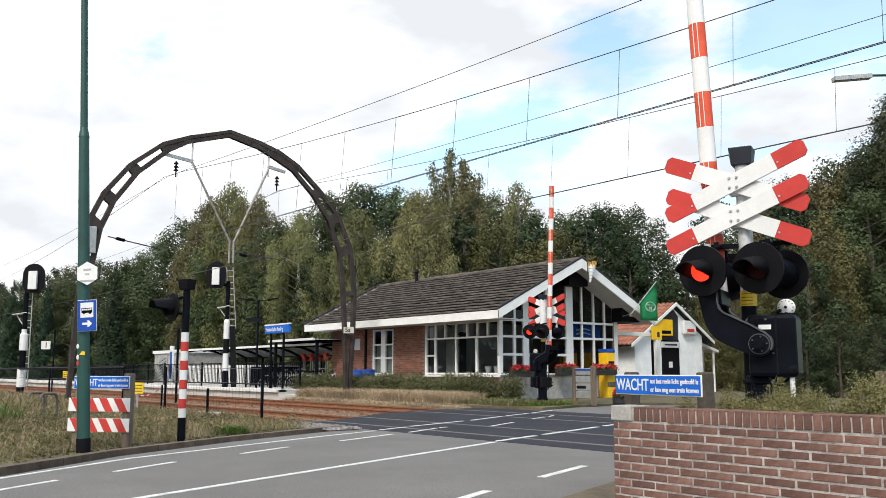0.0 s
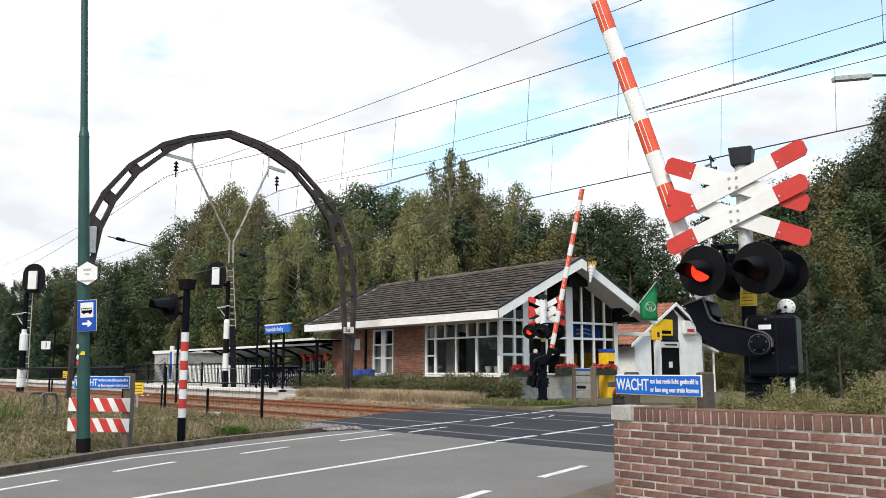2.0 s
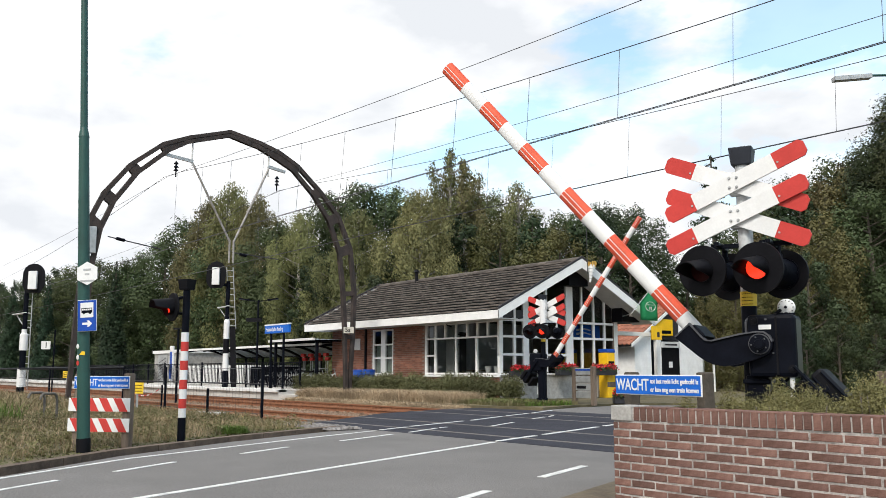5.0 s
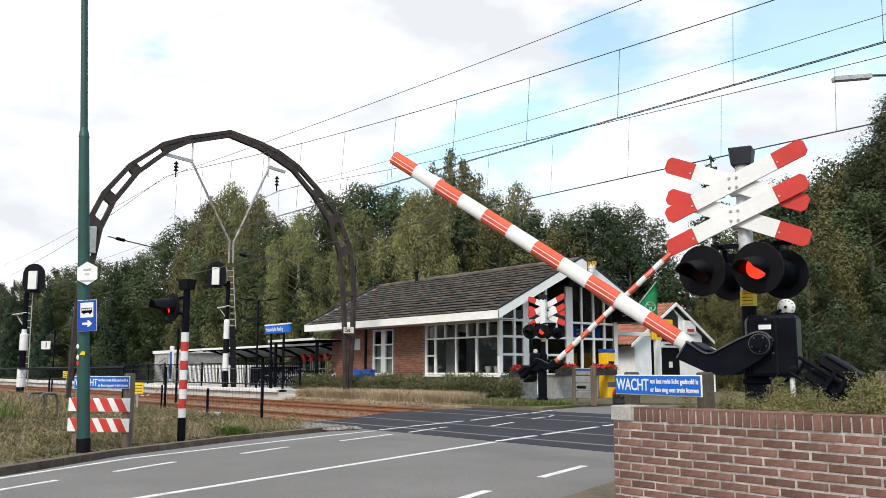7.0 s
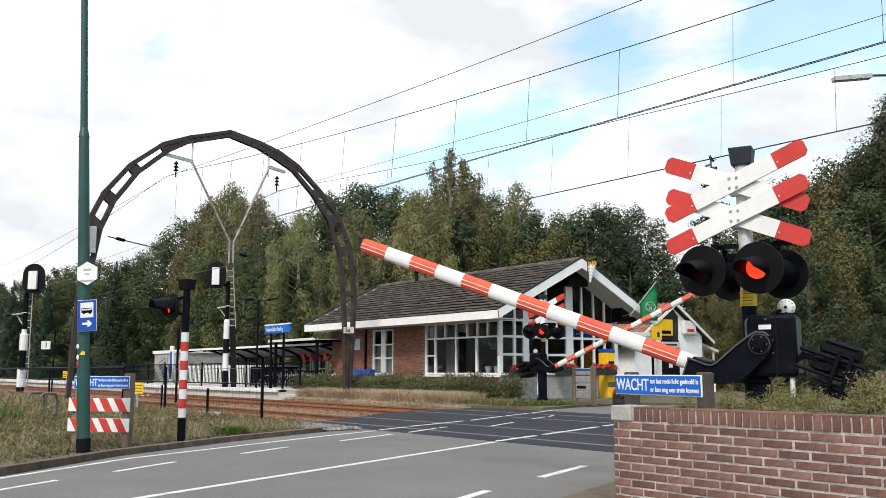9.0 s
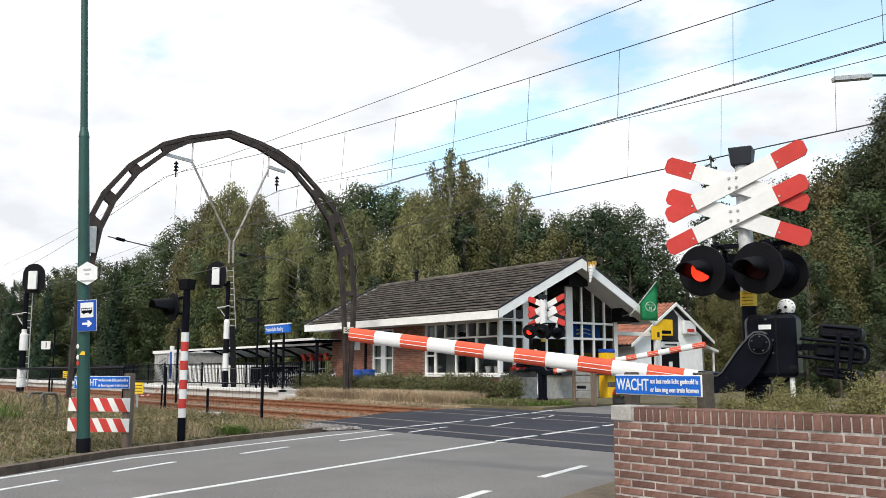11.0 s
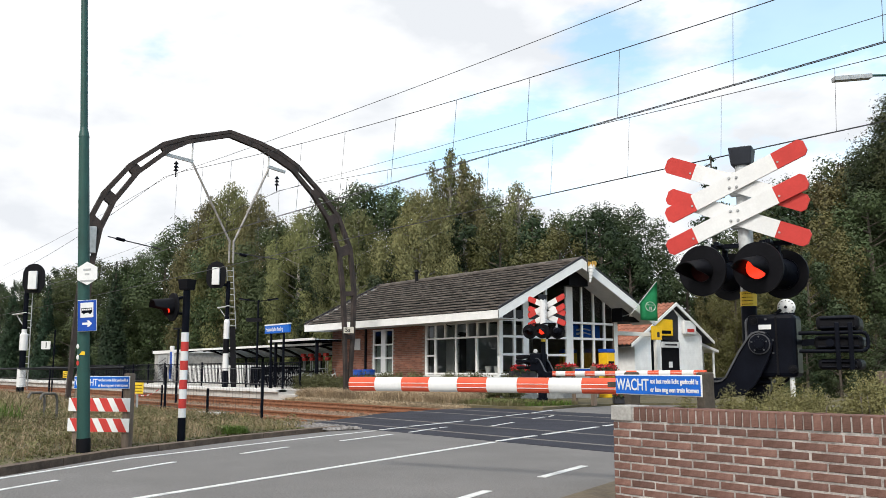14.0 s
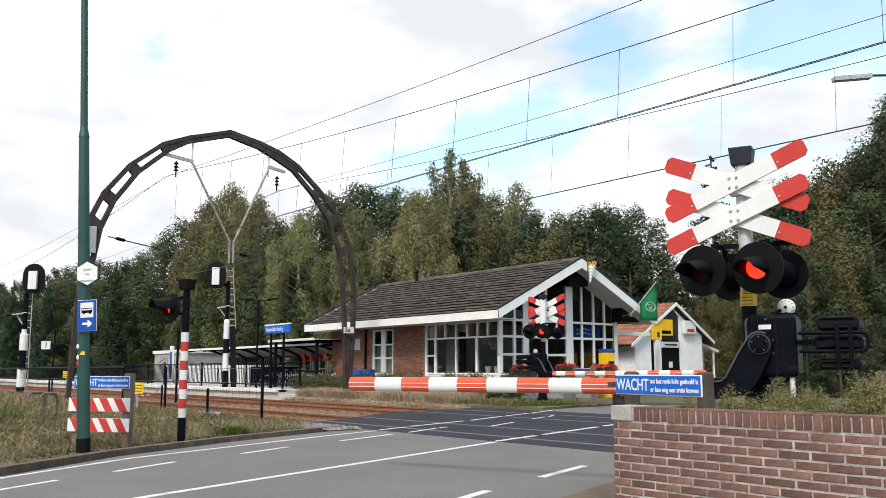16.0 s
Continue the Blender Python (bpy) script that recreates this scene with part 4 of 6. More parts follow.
    rod(b, (0, 0.18, 0), (0, 0.205, 0), 0.04, 0.034, 18)
    part("shaft_cap", b, "black", boom)
    for k in range(5):
        a = 0.3 + k * 1.257
        b = B()
        rod(b, (0.058 * math.cos(a), 0.18, 0.058 * math.sin(a)), (0.058 * math.cos(a), 0.188, 0.058 * math.sin(a)), 0.007, n=6)
        part("cap_screw", b, "edge", boom)
    b = B()
    box(b, 0.33, -0.26, off - 0.085, 0.46, 0.14, off + 0.075, 0.01)
    part("boom_socket", b, "black", boom)
    s, k, end = reach, 0, 0.4
    while s > end:
        a = max(end, s - STRIPE)
        b = B()
        prof = [(0.052 * math.copysign(abs(math.cos(q)) ** 0.8, math.cos(q)), 0.071 * math.copysign(abs(math.sin(q)) ** 0.9, math.sin(q))) for q in (k_ * math.pi / 9 for k_ in range(18))]
        prism(b, prof, a, s - 0.001, Matrix(((0, 0, 1, 0), (1, 0, 0, -0.17), (0, 1, 0, off), (0, 0, 0, 1))))
        for f in b.faces:
            f.smooth = len(f.verts) == 4
            if len(f.verts) > 4:
                for e in f.edges:
                    e.smooth = False
        st = part("boom_stripe", b, "boomred" if k % 2 == 0 else "signwhite", boom, "red reflective length" if k % 2 == 0 else "white reflective length")
        if k % 2 == 0:
            for dz in (0.012, -0.026):
                b = B()
                for sy in (1, -1):
                    box(b, a + 0.002, -0.17 + sy * 0.047, off + dz - 0.003, s - 0.002, -0.17 + sy * 0.054, off + dz + 0.003)
                part("trim_strip", b, "signwhite", st)
        s, k = a, k + 1
    # counterweights behind the shaft
    for yy in (-0.3, -0.22):
        b = B()
        beam(b, (0.0, yy, 0.0), (-0.7, yy, 0.04), 0.02, 0.05)
        part("counter_arm", b, "black", boom)
    for z0_, z1_, xa, xb in ((0.095, 0.205, -0.72, -0.42), (-0.05, 0.055, -0.74, -0.4), (-0.2, -0.12, -0.72, -0.42)):
        b = B()
        box(b, xa, -0.3, z0_, xb, 0.2, z1_, 0.03)
        weight = part("counterweight", b, "blackmatt", boom)
        b = B()
        for z in (z0_ + 0.02, z1_ - 0.02):
            rod(b, (xa + 0.03, 0.205, z), (xb - 0.03, 0.205, z), 0.009, n=8)
        part("weight_ridge", b, "black", weight)
    for z in (0.075, -0.062):
        b = B()
        rod(b, (-0.3, 0.235, z), (-0.74, 0.235, z), 0.014, n=8)
        part("weight_rail", b, "black", boom)
    b = B()
    loop = [(-0.74, 0.075), (-0.765, 0.06), (-0.775, 0.03), (-0.775, -0.02), (-0.765, -0.047), (-0.74, -0.062)]
    for p, q in zip(loop, loop[1:]):
        rod(b, (p[0], 0.235, p[1]), (q[0], 0.235, q[1]), 0.014, n=8)
    part("weight_bend", b, "black", boom)
    for x in (-0.57, -0.66):
        b = B()
        box(b, x - 0.016, 0.23, -0.2, x + 0.016, 0.262, 0.15, 0.004)
        part("weight_clamp", b, "black", boom)
    b = B()
    rod(b, (-0.52, 0.24, 0.0), (-0.52, 0.265, 0.0), 0.03, n=16)
    part("weight_bolt", b, "black", boom)
    return t, boom, lit


near_barrier, near_boom, near_lit = barrier(-4.11, 6.42, 202.8, "black barrier machine with red and white boom and crosses")
far_barrier, far_boom, far_lit = barrier(-17.9, 17.68, 10, "distant barrier machine with boom before the station", 0.05, 5.0, 18, 0.25, 1.1)


# ---- post with warning light at the verge ----
def light_post():
    t = thing("warning_light_post", -12.03, 4.83, 0.0, 202.8, "red and white banded post with a black warning light", "warning light")
    b = B()
    rod(b, (0, 0, 0), (0, 0, 0.36), 0.055, n=18)
    part("post_foot", b, "black", t)
    z, cols = 0.353, ("signwhite", "red")
    for k in range(9):
        b = B()
        rod(b, (0, 0, z), (0, 0, z + 0.131), 0.053 + 0.001 * (k % 2), n=18)
        part("band", b, cols[k % 2], t)
        z += 0.132
    b = B()
    rod(b, (0, 0, z), (0, 0, 2.22), 0.05, n=18)
    part("post_top", b, "black", t)
    b = B()
    box(b, -0.075, -0.075, 2.14, 0.075, 0.075, 2.29, 0.006)
    for v in b.verts:
        if v.co.z > 2.2:
            v.co.x *= 1.25
            v.co.y *= 1.25
    part("cap_lamp", b, "blackmatt", t)
    head_m = pose(0.2, 0.06, 1.9, 0, 0, -20)
    b = B()
    rod(b, (0, -0.012, 0), (0, 0.012, 0), 0.2, n=36)
    bmesh.ops.transform(b, matrix=head_m, verts=b.verts)
    head = part("light_backplate", b, "blackmatt", t)
    b = B()
    rod(b, (0, 0.0, 0.02), (0, 0.3, -0.02), 0.11, 0.115, 22, cap=False)
    for v in b.verts:
        if v.co.y > 0.2 and v.co.z < -0.02:
            v.co.y -= 0.2
    bmesh.ops.transform(b, matrix=head_m, verts=b.verts)
    part("hood", b, "blackmatt", head)
    b = B()
    rod(b, (0, 0.012, 0), (0, 0.026, 0), 0.1, n=26)
    bmesh.ops.transform(b, matrix=head_m, verts=b.verts)
    part("lens", b, "lens_off", head, "dark red lens")
    b = B()
    rod(b, (0, -0.003, 0), (0, 0.003, 0), 0.098, n=26)
    g = part("lit_lens", b, "lens_on", head, "glowing red lens")
    g.matrix_basis = head_m
    b = B()
    rod(b, (0.0, 0, 2.05), (0.2, 0, 2.02), 0.025, n=8)
    rod(b, (0.0, 0, 1.8), (0.2, 0, 1.82), 0.02, n=8)
    part("bracket", b, "black", t)
    return g, head_m


post_lit, post_head = light_post()


# ---- lamp post with signs ----
def lamp_post():
    t = thing("lamp_post", -11.14, 3.27, 0.0, 0, "tall dark green steel lamp post with signs", "lamp post")
    b = B()
    rod(b, (0, 0, 0), (-0.01, 0, 3.95), 0.078, 0.062, 24)
    part("lower_shaft", b, "green", t)
    b = B()
    rod(b, (-0.01, 0, 3.93), (-0.01, 0, 4.05), 0.066, 0.045, 24)
    rod(b, (-0.01, 0, 4.05), (0.0, 0, 8.2), 0.045, 0.036, 24)
    rod(b, (0, 0, 8.2), (-0.9, 0.35, 8.5), 0.036, 0.03, 12)
    part("upper_shaft", b, "green", t)
    b = B()
    rod(b, (0, 0, 0), (0, 0, 0.2), 0.082, n=24)
    part("foot_sleeve", b, "blackmatt", t)
    face = pose(0, 0, 0, 0, 0, 50) @ pose(0.085, 0, 1.665) @ Matrix.Diagonal((0.93, 1, 0.93, 1)) @ pose(0, 0, -1.645)          # signs face along the road
    b = B()
    box(b, -0.125, -0.1, 1.44, 0.125, -0.088, 1.85, 0.004)
    bmesh.ops.transform(b, matrix=face, verts=b.verts)
    sign = part("bus_stop_sign", b, "signwhite", t, "blue bus stop sign with a bus and an arrow")
    def on(nm, bm, mt):
        bmesh.ops.transform(bm, matrix=face, verts=bm.verts)
        part(nm, bm, mt, sign)
    b = B()
    box(b, -0.121, -0.104, 1.445, 0.121, -0.1, 1.845)
    on("sign_face", b, "darkblue")
    b = B()
    box(b, -0.085, -0.107, 1.62, 0.085, -0.104, 1.815)
    on("symbol_field", b, "signwhite")
    b = B()
    box(b, -0.07, -0.11, 1.68, 0.07, -0.107, 1.745)
    rod(b, (-0.04, -0.11, 1.68), (-0.04, -0.107, 1.68), 0.016, n=12)
    rod(b, (0.04, -0.11, 1.68), (0.04, -0.107, 1.68), 0.016, n=12)
    on("bus_symbol", b, "black")
    for k in range(5):
        b = B()
        box(b, -0.062 + k * 0.026, -0.1115, 1.713, -0.042 + k * 0.026, -0.11, 1.735)
        on("symbol_window", b, "signwhite")
    b = B()
    prism(b, [(-0.06, 1.525), (0.015, 1.525), (0.0, 1.5), (0.03, 1.5), (0.07, 1.54), (0.03, 1.58), (0.0, 1.58), (0.015, 1.555), (-0.06, 1.555)], 0, 0.003, pose(0, -0.104, 0) @ SIDE)
    on("arrow", b, "signwhite")
    b = B()
    pts = [(0.155 * math.sin(radians(60 * k)), 2.2 + 0.155 * math.cos(radians(60 * k))) for k in range(6)]
    prism(b, pts, 0, 0.006, pose(0, -0.095, 0) @ SIDE)
    bmesh.ops.transform(b, matrix=face, verts=b.verts)
    hx = part("route_sign", b, "signwhite", t, "white hexagonal route sign")
    for z, w in ((2.25, 0.1), (2.19, 0.06), (2.1, 0.19)):
        b = B()
        box(b, -w / 2, -0.104, z - 0.012, w / 2, -0.102, z + 0.012)
        bmesh.ops.transform(b, matrix=face, verts=b.verts)
        part("print_bar", b, "steel", hx)
    for z, mt in ((1.3, "signwhite"), (1.17, "signwhite"), (1.1, "red")):
        b = B()
        rod(b, (0, -0.072, z), (0, -0.077, z), 0.03, n=12)
        bmesh.ops.transform(b, matrix=pose(0, 0, 0, 0, 0, 10), verts=b.verts)
        part("sticker", b, mt, t)
    t.matrix_basis = pose(-11.14, 3.27, 0.0) @ Matrix.Rotation(radians(3.05), 4, Vector((0.786, -0.618, 0)))
    b = B()
    prism(b, [(-0.03, 1.2), (0.03, 1.19), (0.035, 1.23), (0.0, 1.24)], 0, 0.004, pose(0, -0.075, 0) @ SIDE)
    bmesh.ops.transform(b, matrix=pose(0, 0, 0, 0, 0, 60), verts=b.verts)
    part("sticker", b, "nsyellow", t)


lamp_post()


# ---- blue warning signs ----
def wait_sign(x0, y0, x1, y1, top, label, boards=False, gap=0.0):
    L = math.hypot(x1 - x0, y1 - y0)
    a = math.degrees(math.atan2(y1 - y0, x1 - x0))
    t = thing("crossing_warning_sign", x0, y0, 0, a, label, "warning sign", "crossing warning signs")
    h = 0.165 if boards else 0.153
    b = B()
    box(b, 0, -0.012, top - h, L, 0.0, top, 0.004)
    s = part("sign_panel", b, "signwhite", t, "white edge of the sign")
    b = B()
    box(b, 0.008, -0.016, top - h + 0.008, L - 0.008, -0.012, top - 0.008)
    part("sign_face", b, "blue", s, "bright blue sign face")
    up = pose(0, -0.017, 0) @ SIDE
    k = L / 0.8
    lettering("sign_text", "WACHT", 0.125, "signwhite", s, up @ pose(0.02, top - h * 0.52, 0), 0.325 * k, 0.012)
    lettering("sign_text", "tot het rode licht gedoofd is", 0.05, "signwhite", s, up @ pose(0.355 * k, top - h * 0.32, 0), 0.425 * k, 0.025)
    lettering("sign_text", "er kan nog een trein komen", 0.05, "signwhite", s, up @ pose(0.355 * k, top - h * 0.72, 0), 0.425 * k, 0.025)
    for px_ in ((-0.085 * k, 0.615 * k) if not boards else (0.05, L - 0.045)):
        b = B()
        half = 0.055 if boards else 0.042
        box(b, px_ - half, 0.004 + gap, 0, px_ + half, 0.11 + gap, top + (0.02 if not boards else 0.035), 0.015)
        if gap:
            box(b, px_ - 0.02, 0.0, top - 0.1, px_ + 0.02, gap + 0.01, top - 0.06)
        part("post", b, "wood" if boards else "oldwood", t, "weathered square timber post")
    if boards:
        for z in (0.48, 0.22):
            b = B()
            box(b, -0.06, -0.02, z, L + 0.02, -0.004, z + 0.172, 0.003)
            pl = part("hazard_board", b, "signwhite", t, "white board with slanting red bars")
            n = 4
            for i in range(n):
                u = -0.03 + i * (L + 0.02) / n
                b = B()
                prism(b, [(u, z + 0.171), (u + 0.115, z + 0.171), (u + 0.215, z + 0.001), (u + 0.1, z + 0.001)], 0, 0.003, pose(0, -0.0205, 0) @ SIDE)
                part("red_bar", b, "red", pl)


wait_sign(-4.724, 5.479, -3.755, 5.255, 0.972, "bright blue warning sign with white lettering on timber posts", gap=0.17)
wait_sign(-12.2, 3.42, -11.56, 3.93, 0.935, "blue warning sign above red and white hazard boards", True)


# ---- small things on the verge ----
def hoop(x, y, rz, h):
    t = thing("bicycle_hoop", x, y, 0, rz, "bent grey steel tube hoop in the grass", "bicycle stand", "bicycle hoops")
    cu = B()
    pts = [(-0.2, 0, h - 0.12)] + [(-0.1 - 0.1 * math.cos(a), 0, h - 0.12 + 0.1 * math.sin(a)) for a in (0.4, 0.8, 1.2, 1.57)] + [(0.16, 0, h - 0.02), (0.22, 0, h - 0.07), (0.24, 0, h - 0.15), (0.26, 0, -0.1)]
    for p, q in zip(pts, pts[1:]):
        rod(cu, p, q, 0.024, n=10)
    part("tube", cu, "dullsteel", t)


hoop(-18.6, 4.5, 125, 0.6)
hoop(-17.7, 4.5, 125, 0.6)


def track_fence():
    """Black posts with thin wire mesh along the near track, and a sagging chain."""
    t = thing("track_fence", -16.2, 8.15, 0, 0, "black steel posts with thin wire mesh beside the track", "fence")
    xs = [(-16.2, 1.12), (-18.85, 0.62), (-21.4, 1.1), (-24.5, 1.1), (-28, 1.1), (-32, 1.1), (-36.5, 1.1), (-41, 1.1), (-46, 1.1)]
    for x, h in xs:
        b = B()
        box(b, x - 0.022, 8.12, -0.1, x + 0.022, 8.17, h, 0.005)
        wpart("post", b, "black", t)
    for z in (0.15, 0.45, 0.75, 1.05):
        b = B()
        rod(b, (-16.2, 8.15, z), (-46, 8.15, z), 0.006, n=5)
        wpart("wire", b, "wire", t)
    b = B()
    rod(b, (-24.5, 8.15, 1.09), (-60, 8.15, 1.09), 0.035, n=8)
    wpart("top_rail", b, "black", t)
    b = B()
    for i in range(180):
        x = -16.3 - i * 0.16
        rod(b, (x, 8.15, 0.1), (x, 8.15, 1.06), 0.0022, n=3, cap=False)
    tagged(wpart("mesh_wire", b, "wire", t), kind="stuff")


track_fence()


def warning_board():
    t = thing("yellow_notice_board", -35.72, 9.72, 0.02, 0, "small yellow notice on a grey post", "notice")
    b = B()
    box(b, -0.02, -0.02, 0, 0.02, 0.02, 0.95)
    part("post", b, "steel", t)
    b = B()
    box(b, -0.16, -0.03, 0.72, 0.16, -0.02, 0.98)
    bmesh.ops.transform(b, matrix=pose(0, 0, 0, 0, 0, 45), verts=b.verts)
    p = part("panel", b, "yellow", t)
    for k in range(3):
        b = B()
        box(b, -0.12, -0.034, 0.77 + k * 0.07, 0.12, -0.031, 0.785 + k * 0.07)
        bmesh.ops.transform(b, matrix=pose(0, 0, 0, 0, 0, 45), verts=b.verts)
        part("print_bar", b, "black", p)
    copy_thing(t, pose(-21.17, 7.38, -0.25, 0, 0, 0))


warning_board()


def street_lamp():
    t = thing("street_lamp", -9.0, 21.0, 0, 0, "street lamp with a long flat lantern", "street lamp")
    b = B()
    rod(b, (0, 0, 0), (0, 0, 7.95), 0.09, 0.05, 14)
    rod(b, (0, 0, 7.95), (-0.55, -0.75, 7.92), 0.03, n=8)
    part("pole", b, "green", t)
    b = B()
    beam(b, (-0.5, -0.68, 7.9), (-1.03, -1.39, 7.82), 0.2, 0.1)
    part("lantern", b, "steel", t)


street_lamp()


def timber_post():
    t = thing("timber_fence", -3.75, 8.1, 0, -20, "weathered timber post with a short rail", "fence")
    b = B()
    box(b, -0.06, -0.05, 0, 0.05, 0.05, 1.03, 0.015)
    part("post", b, "wood", t)
    b = B()
    box(b, -0.12, -0.09, 0.86, 0.8, -0.05, 1.0, 0.008)
    part("rail", b, "wood", t)


timber_post()


def chain():
    t = thing("plastic_chain", -21.4, 8.25, 0, 0, "thin red and white plastic chain sagging between posts", "chain")
    for k in range(24):
        f, g = k / 24, (k + 1) / 24
        p = (2.5 * f - 3.0, 0, 0.62 - 0.6 * 4 * f * (1 - f) * 0.35 - 0.1 * (1 - f))
        q = (2.5 * g - 3.0, 0, 0.62 - 0.6 * 4 * g * (1 - g) * 0.35 - 0.1 * (1 - g))
        b = B()
        rod(b, p, q, 0.014, n=6)
        part("link", b, "red" if k % 4 < 2 else "signwhite", t)
    for x in (-3.0, -0.5):
        b = B()
        rod(b, (x, 0, 0), (x, 0, 0.66), 0.025, n=8)
        part("post", b, "black", t)


chain()


# ---- station building ----
def slope_z(y):
    return 4.83 - abs(y - 22.48) * 0.4955


def station():
    t = thing("station_building", -27.0, 22.5, 0.06, 0, "low brick station with grey tiled gable roof", "building")
    P = lambda nm, bm, mt, lab="", par=None: wpart(nm, bm, mt, par or t, lab)
    x0, x1, y0, y1 = -32.4, -21.8, 19.5, 25.4
    # brick walls with real courses where they are seen
    b = B()
    box(b, x0, y0, 0.06, x0 + 0.25, y1, 2.9)
    box(b, x0 + 0.25, y1 - 0.25, 0.06, x1, y1, 2.9)
    P("wall", b, "bmortar")
    b = B()
    for a, c, z0, z1 in ((x0 + 0.25, -29.35, 0.06, 2.9), (-29.35, -27.9, 0.06, 0.86), (-29.35, -27.9, 2.62, 2.9), (-27.9, -25.9, 0.06, 2.9), (-25.9, x1, 0.06, 0.86)):
        box(b, a, y0, z0, c, y0 + 0.25, z1)
    front = P("front_wall", b, "bmortar", "red-brown brick front wall")
    rng = random.Random(8)
    vs, fs = [], []
    for c in range(40):
        z = 0.07 + c * 0.0705
        x = x0 - (0.11 if c % 2 else 0)
        while x < x1:
            xa, xb = max(x, x0), min(x + 0.21, x1)
            x += 0.22
            inw = (xb > -29.33 and xa < -27.92 and 0.8 < z < 2.6) or (xb > -25.88 and z > 0.8)
            if inw or z > 2.8 or xb - xa < 0.04:
                continue
            o = y0 - 0.006 - rng.random() * 0.004
            k = len(vs)
            vs += [(xa, o, z), (xb, o, z), (xb, o, z + 0.058), (xa, o, z + 0.058), (xa, y0, z), (xb, y0, z), (xb, y0, z + 0.058), (xa, y0, z + 0.058)]
            fs += [(k, k + 1, k + 2, k + 3), (k, k + 4, k + 5, k + 1), (k + 3, k + 2, k + 6, k + 7), (k, k + 3, k + 7, k + 4), (k + 1, k + 5, k + 6, k + 2)]
    o = t.matrix_basis.translation
    tagged(raw("bricks", [(a - o.x, c - o.y, d - o.z) for a, c, d in vs], fs, "bbrick", front), kind="stuff")
    # floor, ceiling, inner wall
    b = B()
    box(b, x0 + 0.25, y0 + 0.25, 0.06, x1 - 0.05, y1 - 0.25, 0.3)
    P("floor_slab", b, "capstone")
    # dark underside, its colour carrying the indoor shade
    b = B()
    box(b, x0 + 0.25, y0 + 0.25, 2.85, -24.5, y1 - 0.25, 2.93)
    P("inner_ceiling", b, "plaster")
    b = B()
    box(b, -26.2, y0 + 0.25, 0.3, -26.05, y1 - 0.25, 2.85)
    P("partition", b, "offwhite", "pale inner wall")
    for a, c in ((-29.24, -28.78), (-28.46, -28.0)):
        b = B()
        box(b, a, y0 + 0.13, 0.9, c, y0 + 0.15, 2.0, 0.003)
        P("window_blind", b, "blind", "pale green blind behind the lower panes")
    b = B()
    box(b, -25.2, y0 + 0.45, 0.3, -24.75, y0 + 0.5, 2.5, 0.01)
    P("inner_panel", b, "offwhite", "pale panel behind the glass")
    # roof: two slabs with rows of tiles
    for s in (-1, 1):
        b = B()
        ye = 22.48 + s * 3.83
        pts = [(22.48, 4.80), (ye, slope_z(ye) - 0.03), (ye, slope_z(ye) - 0.15), (22.48, 4.66)]
        prism(b, pts, -33.2, -20.85, Matrix(((0, 0, 1, 0), (1, 0, 0, 0), (0, 1, 0, 0), (0, 0, 0, 1))))
        roof = P("roof", b, "dark", "grey concrete tile roof")
        vs, fs = [], []
        rows, n = 16, 46
        for r in range(rows):
            ya, yb = 22.48 + s * 3.9 * (r + 1) / rows, 22.48 + s * 3.9 * r / rows
            for i in range(n):
                xa = -33.25 + 12.45 * i / n + (0.13 if r % 2 else 0)
                xb = min(xa + 12.45 / n - 0.012, -20.846)
                dz = rng.uniform(-0.008, 0.01)
                za, zb = slope_z(ya) + 0.09 + dz, slope_z(yb) + 0.01 + dz
                xm = (xa + xb) / 2
                k = len(vs)
                vs += [(xa, ya, za), (xm, ya, za + 0.022), (xb, ya, za), (xa, yb, zb), (xm, yb, zb + 0.012), (xb, yb, zb), (xa, ya, za - 0.032), (xb, ya, za - 0.032)]
                q = [(k, k + 1, k + 4, k + 3), (k + 1, k + 2, k + 5, k + 4), (k, k + 6, k + 7, k + 2, k + 1), (k, k + 3, k + 6), (k + 2, k + 7, k + 5)]
                fs += q
        tagged(raw("roof_tiles", [(a - o.x, c - o.y, d - o.z) for a, c, d in vs], fs, "rooftile", roof), kind="stuff")
    b = B()
    for i in range(30):
        xa = -33.2 + i * 0.412
        rod(b, (xa, 22.48, 4.84), (xa + 0.4, 22.48, 4.84), 0.1, 0.092, 10)
    P("ridge_tiles", b, "rooftile")
    b = B()
    rod(b, (-30.2, 22.3, 4.6), (-30.2, 22.3, 5.25), 0.07, n=10)
    rod(b, (-30.2, 22.3, 5.2), (-30.2, 22.3, 5.32), 0.14, 0.05, 12)
    P("vent_pipe", b, "blackmatt")
    # fascia and barge boards
    b = B()
    box(b, -33.2, 18.6, 2.66, -20.8, 18.64, 2.93, 0.004)
    P("fascia", b, "white", "white painted fascia board")
    b = B()
    box(b, -33.15, 18.64, 2.66, -20.9, y0, 2.69)
    P("soffit", b, "offwhite")
    for x in (-20.84, -33.24):
        for s in (-1, 1):
            b = B()
            ye = 22.48 + s * 3.88
            prism(b, [(22.48, 4.875), (ye, slope_z(ye) + 0.045), (ye, slope_z(ye) - 0.25), (22.48, 4.55)], x, x + 0.045, Matrix(((0, 0, 1, 0), (1, 0, 0, 0), (0, 1, 0, 0), (0, 0, 0, 1))))
            P("barge_board", b, "white", "white painted barge board")
            b = B()
            prism(b, [(22.48, 4.96), (ye, slope_z(ye) + 0.125), (ye, slope_z(ye) + 0.048), (22.48, 4.878)], x - 0.004, x + 0.052, Matrix(((0, 0, 1, 0), (1, 0, 0, 0), (0, 1, 0, 0), (0, 0, 0, 1))))
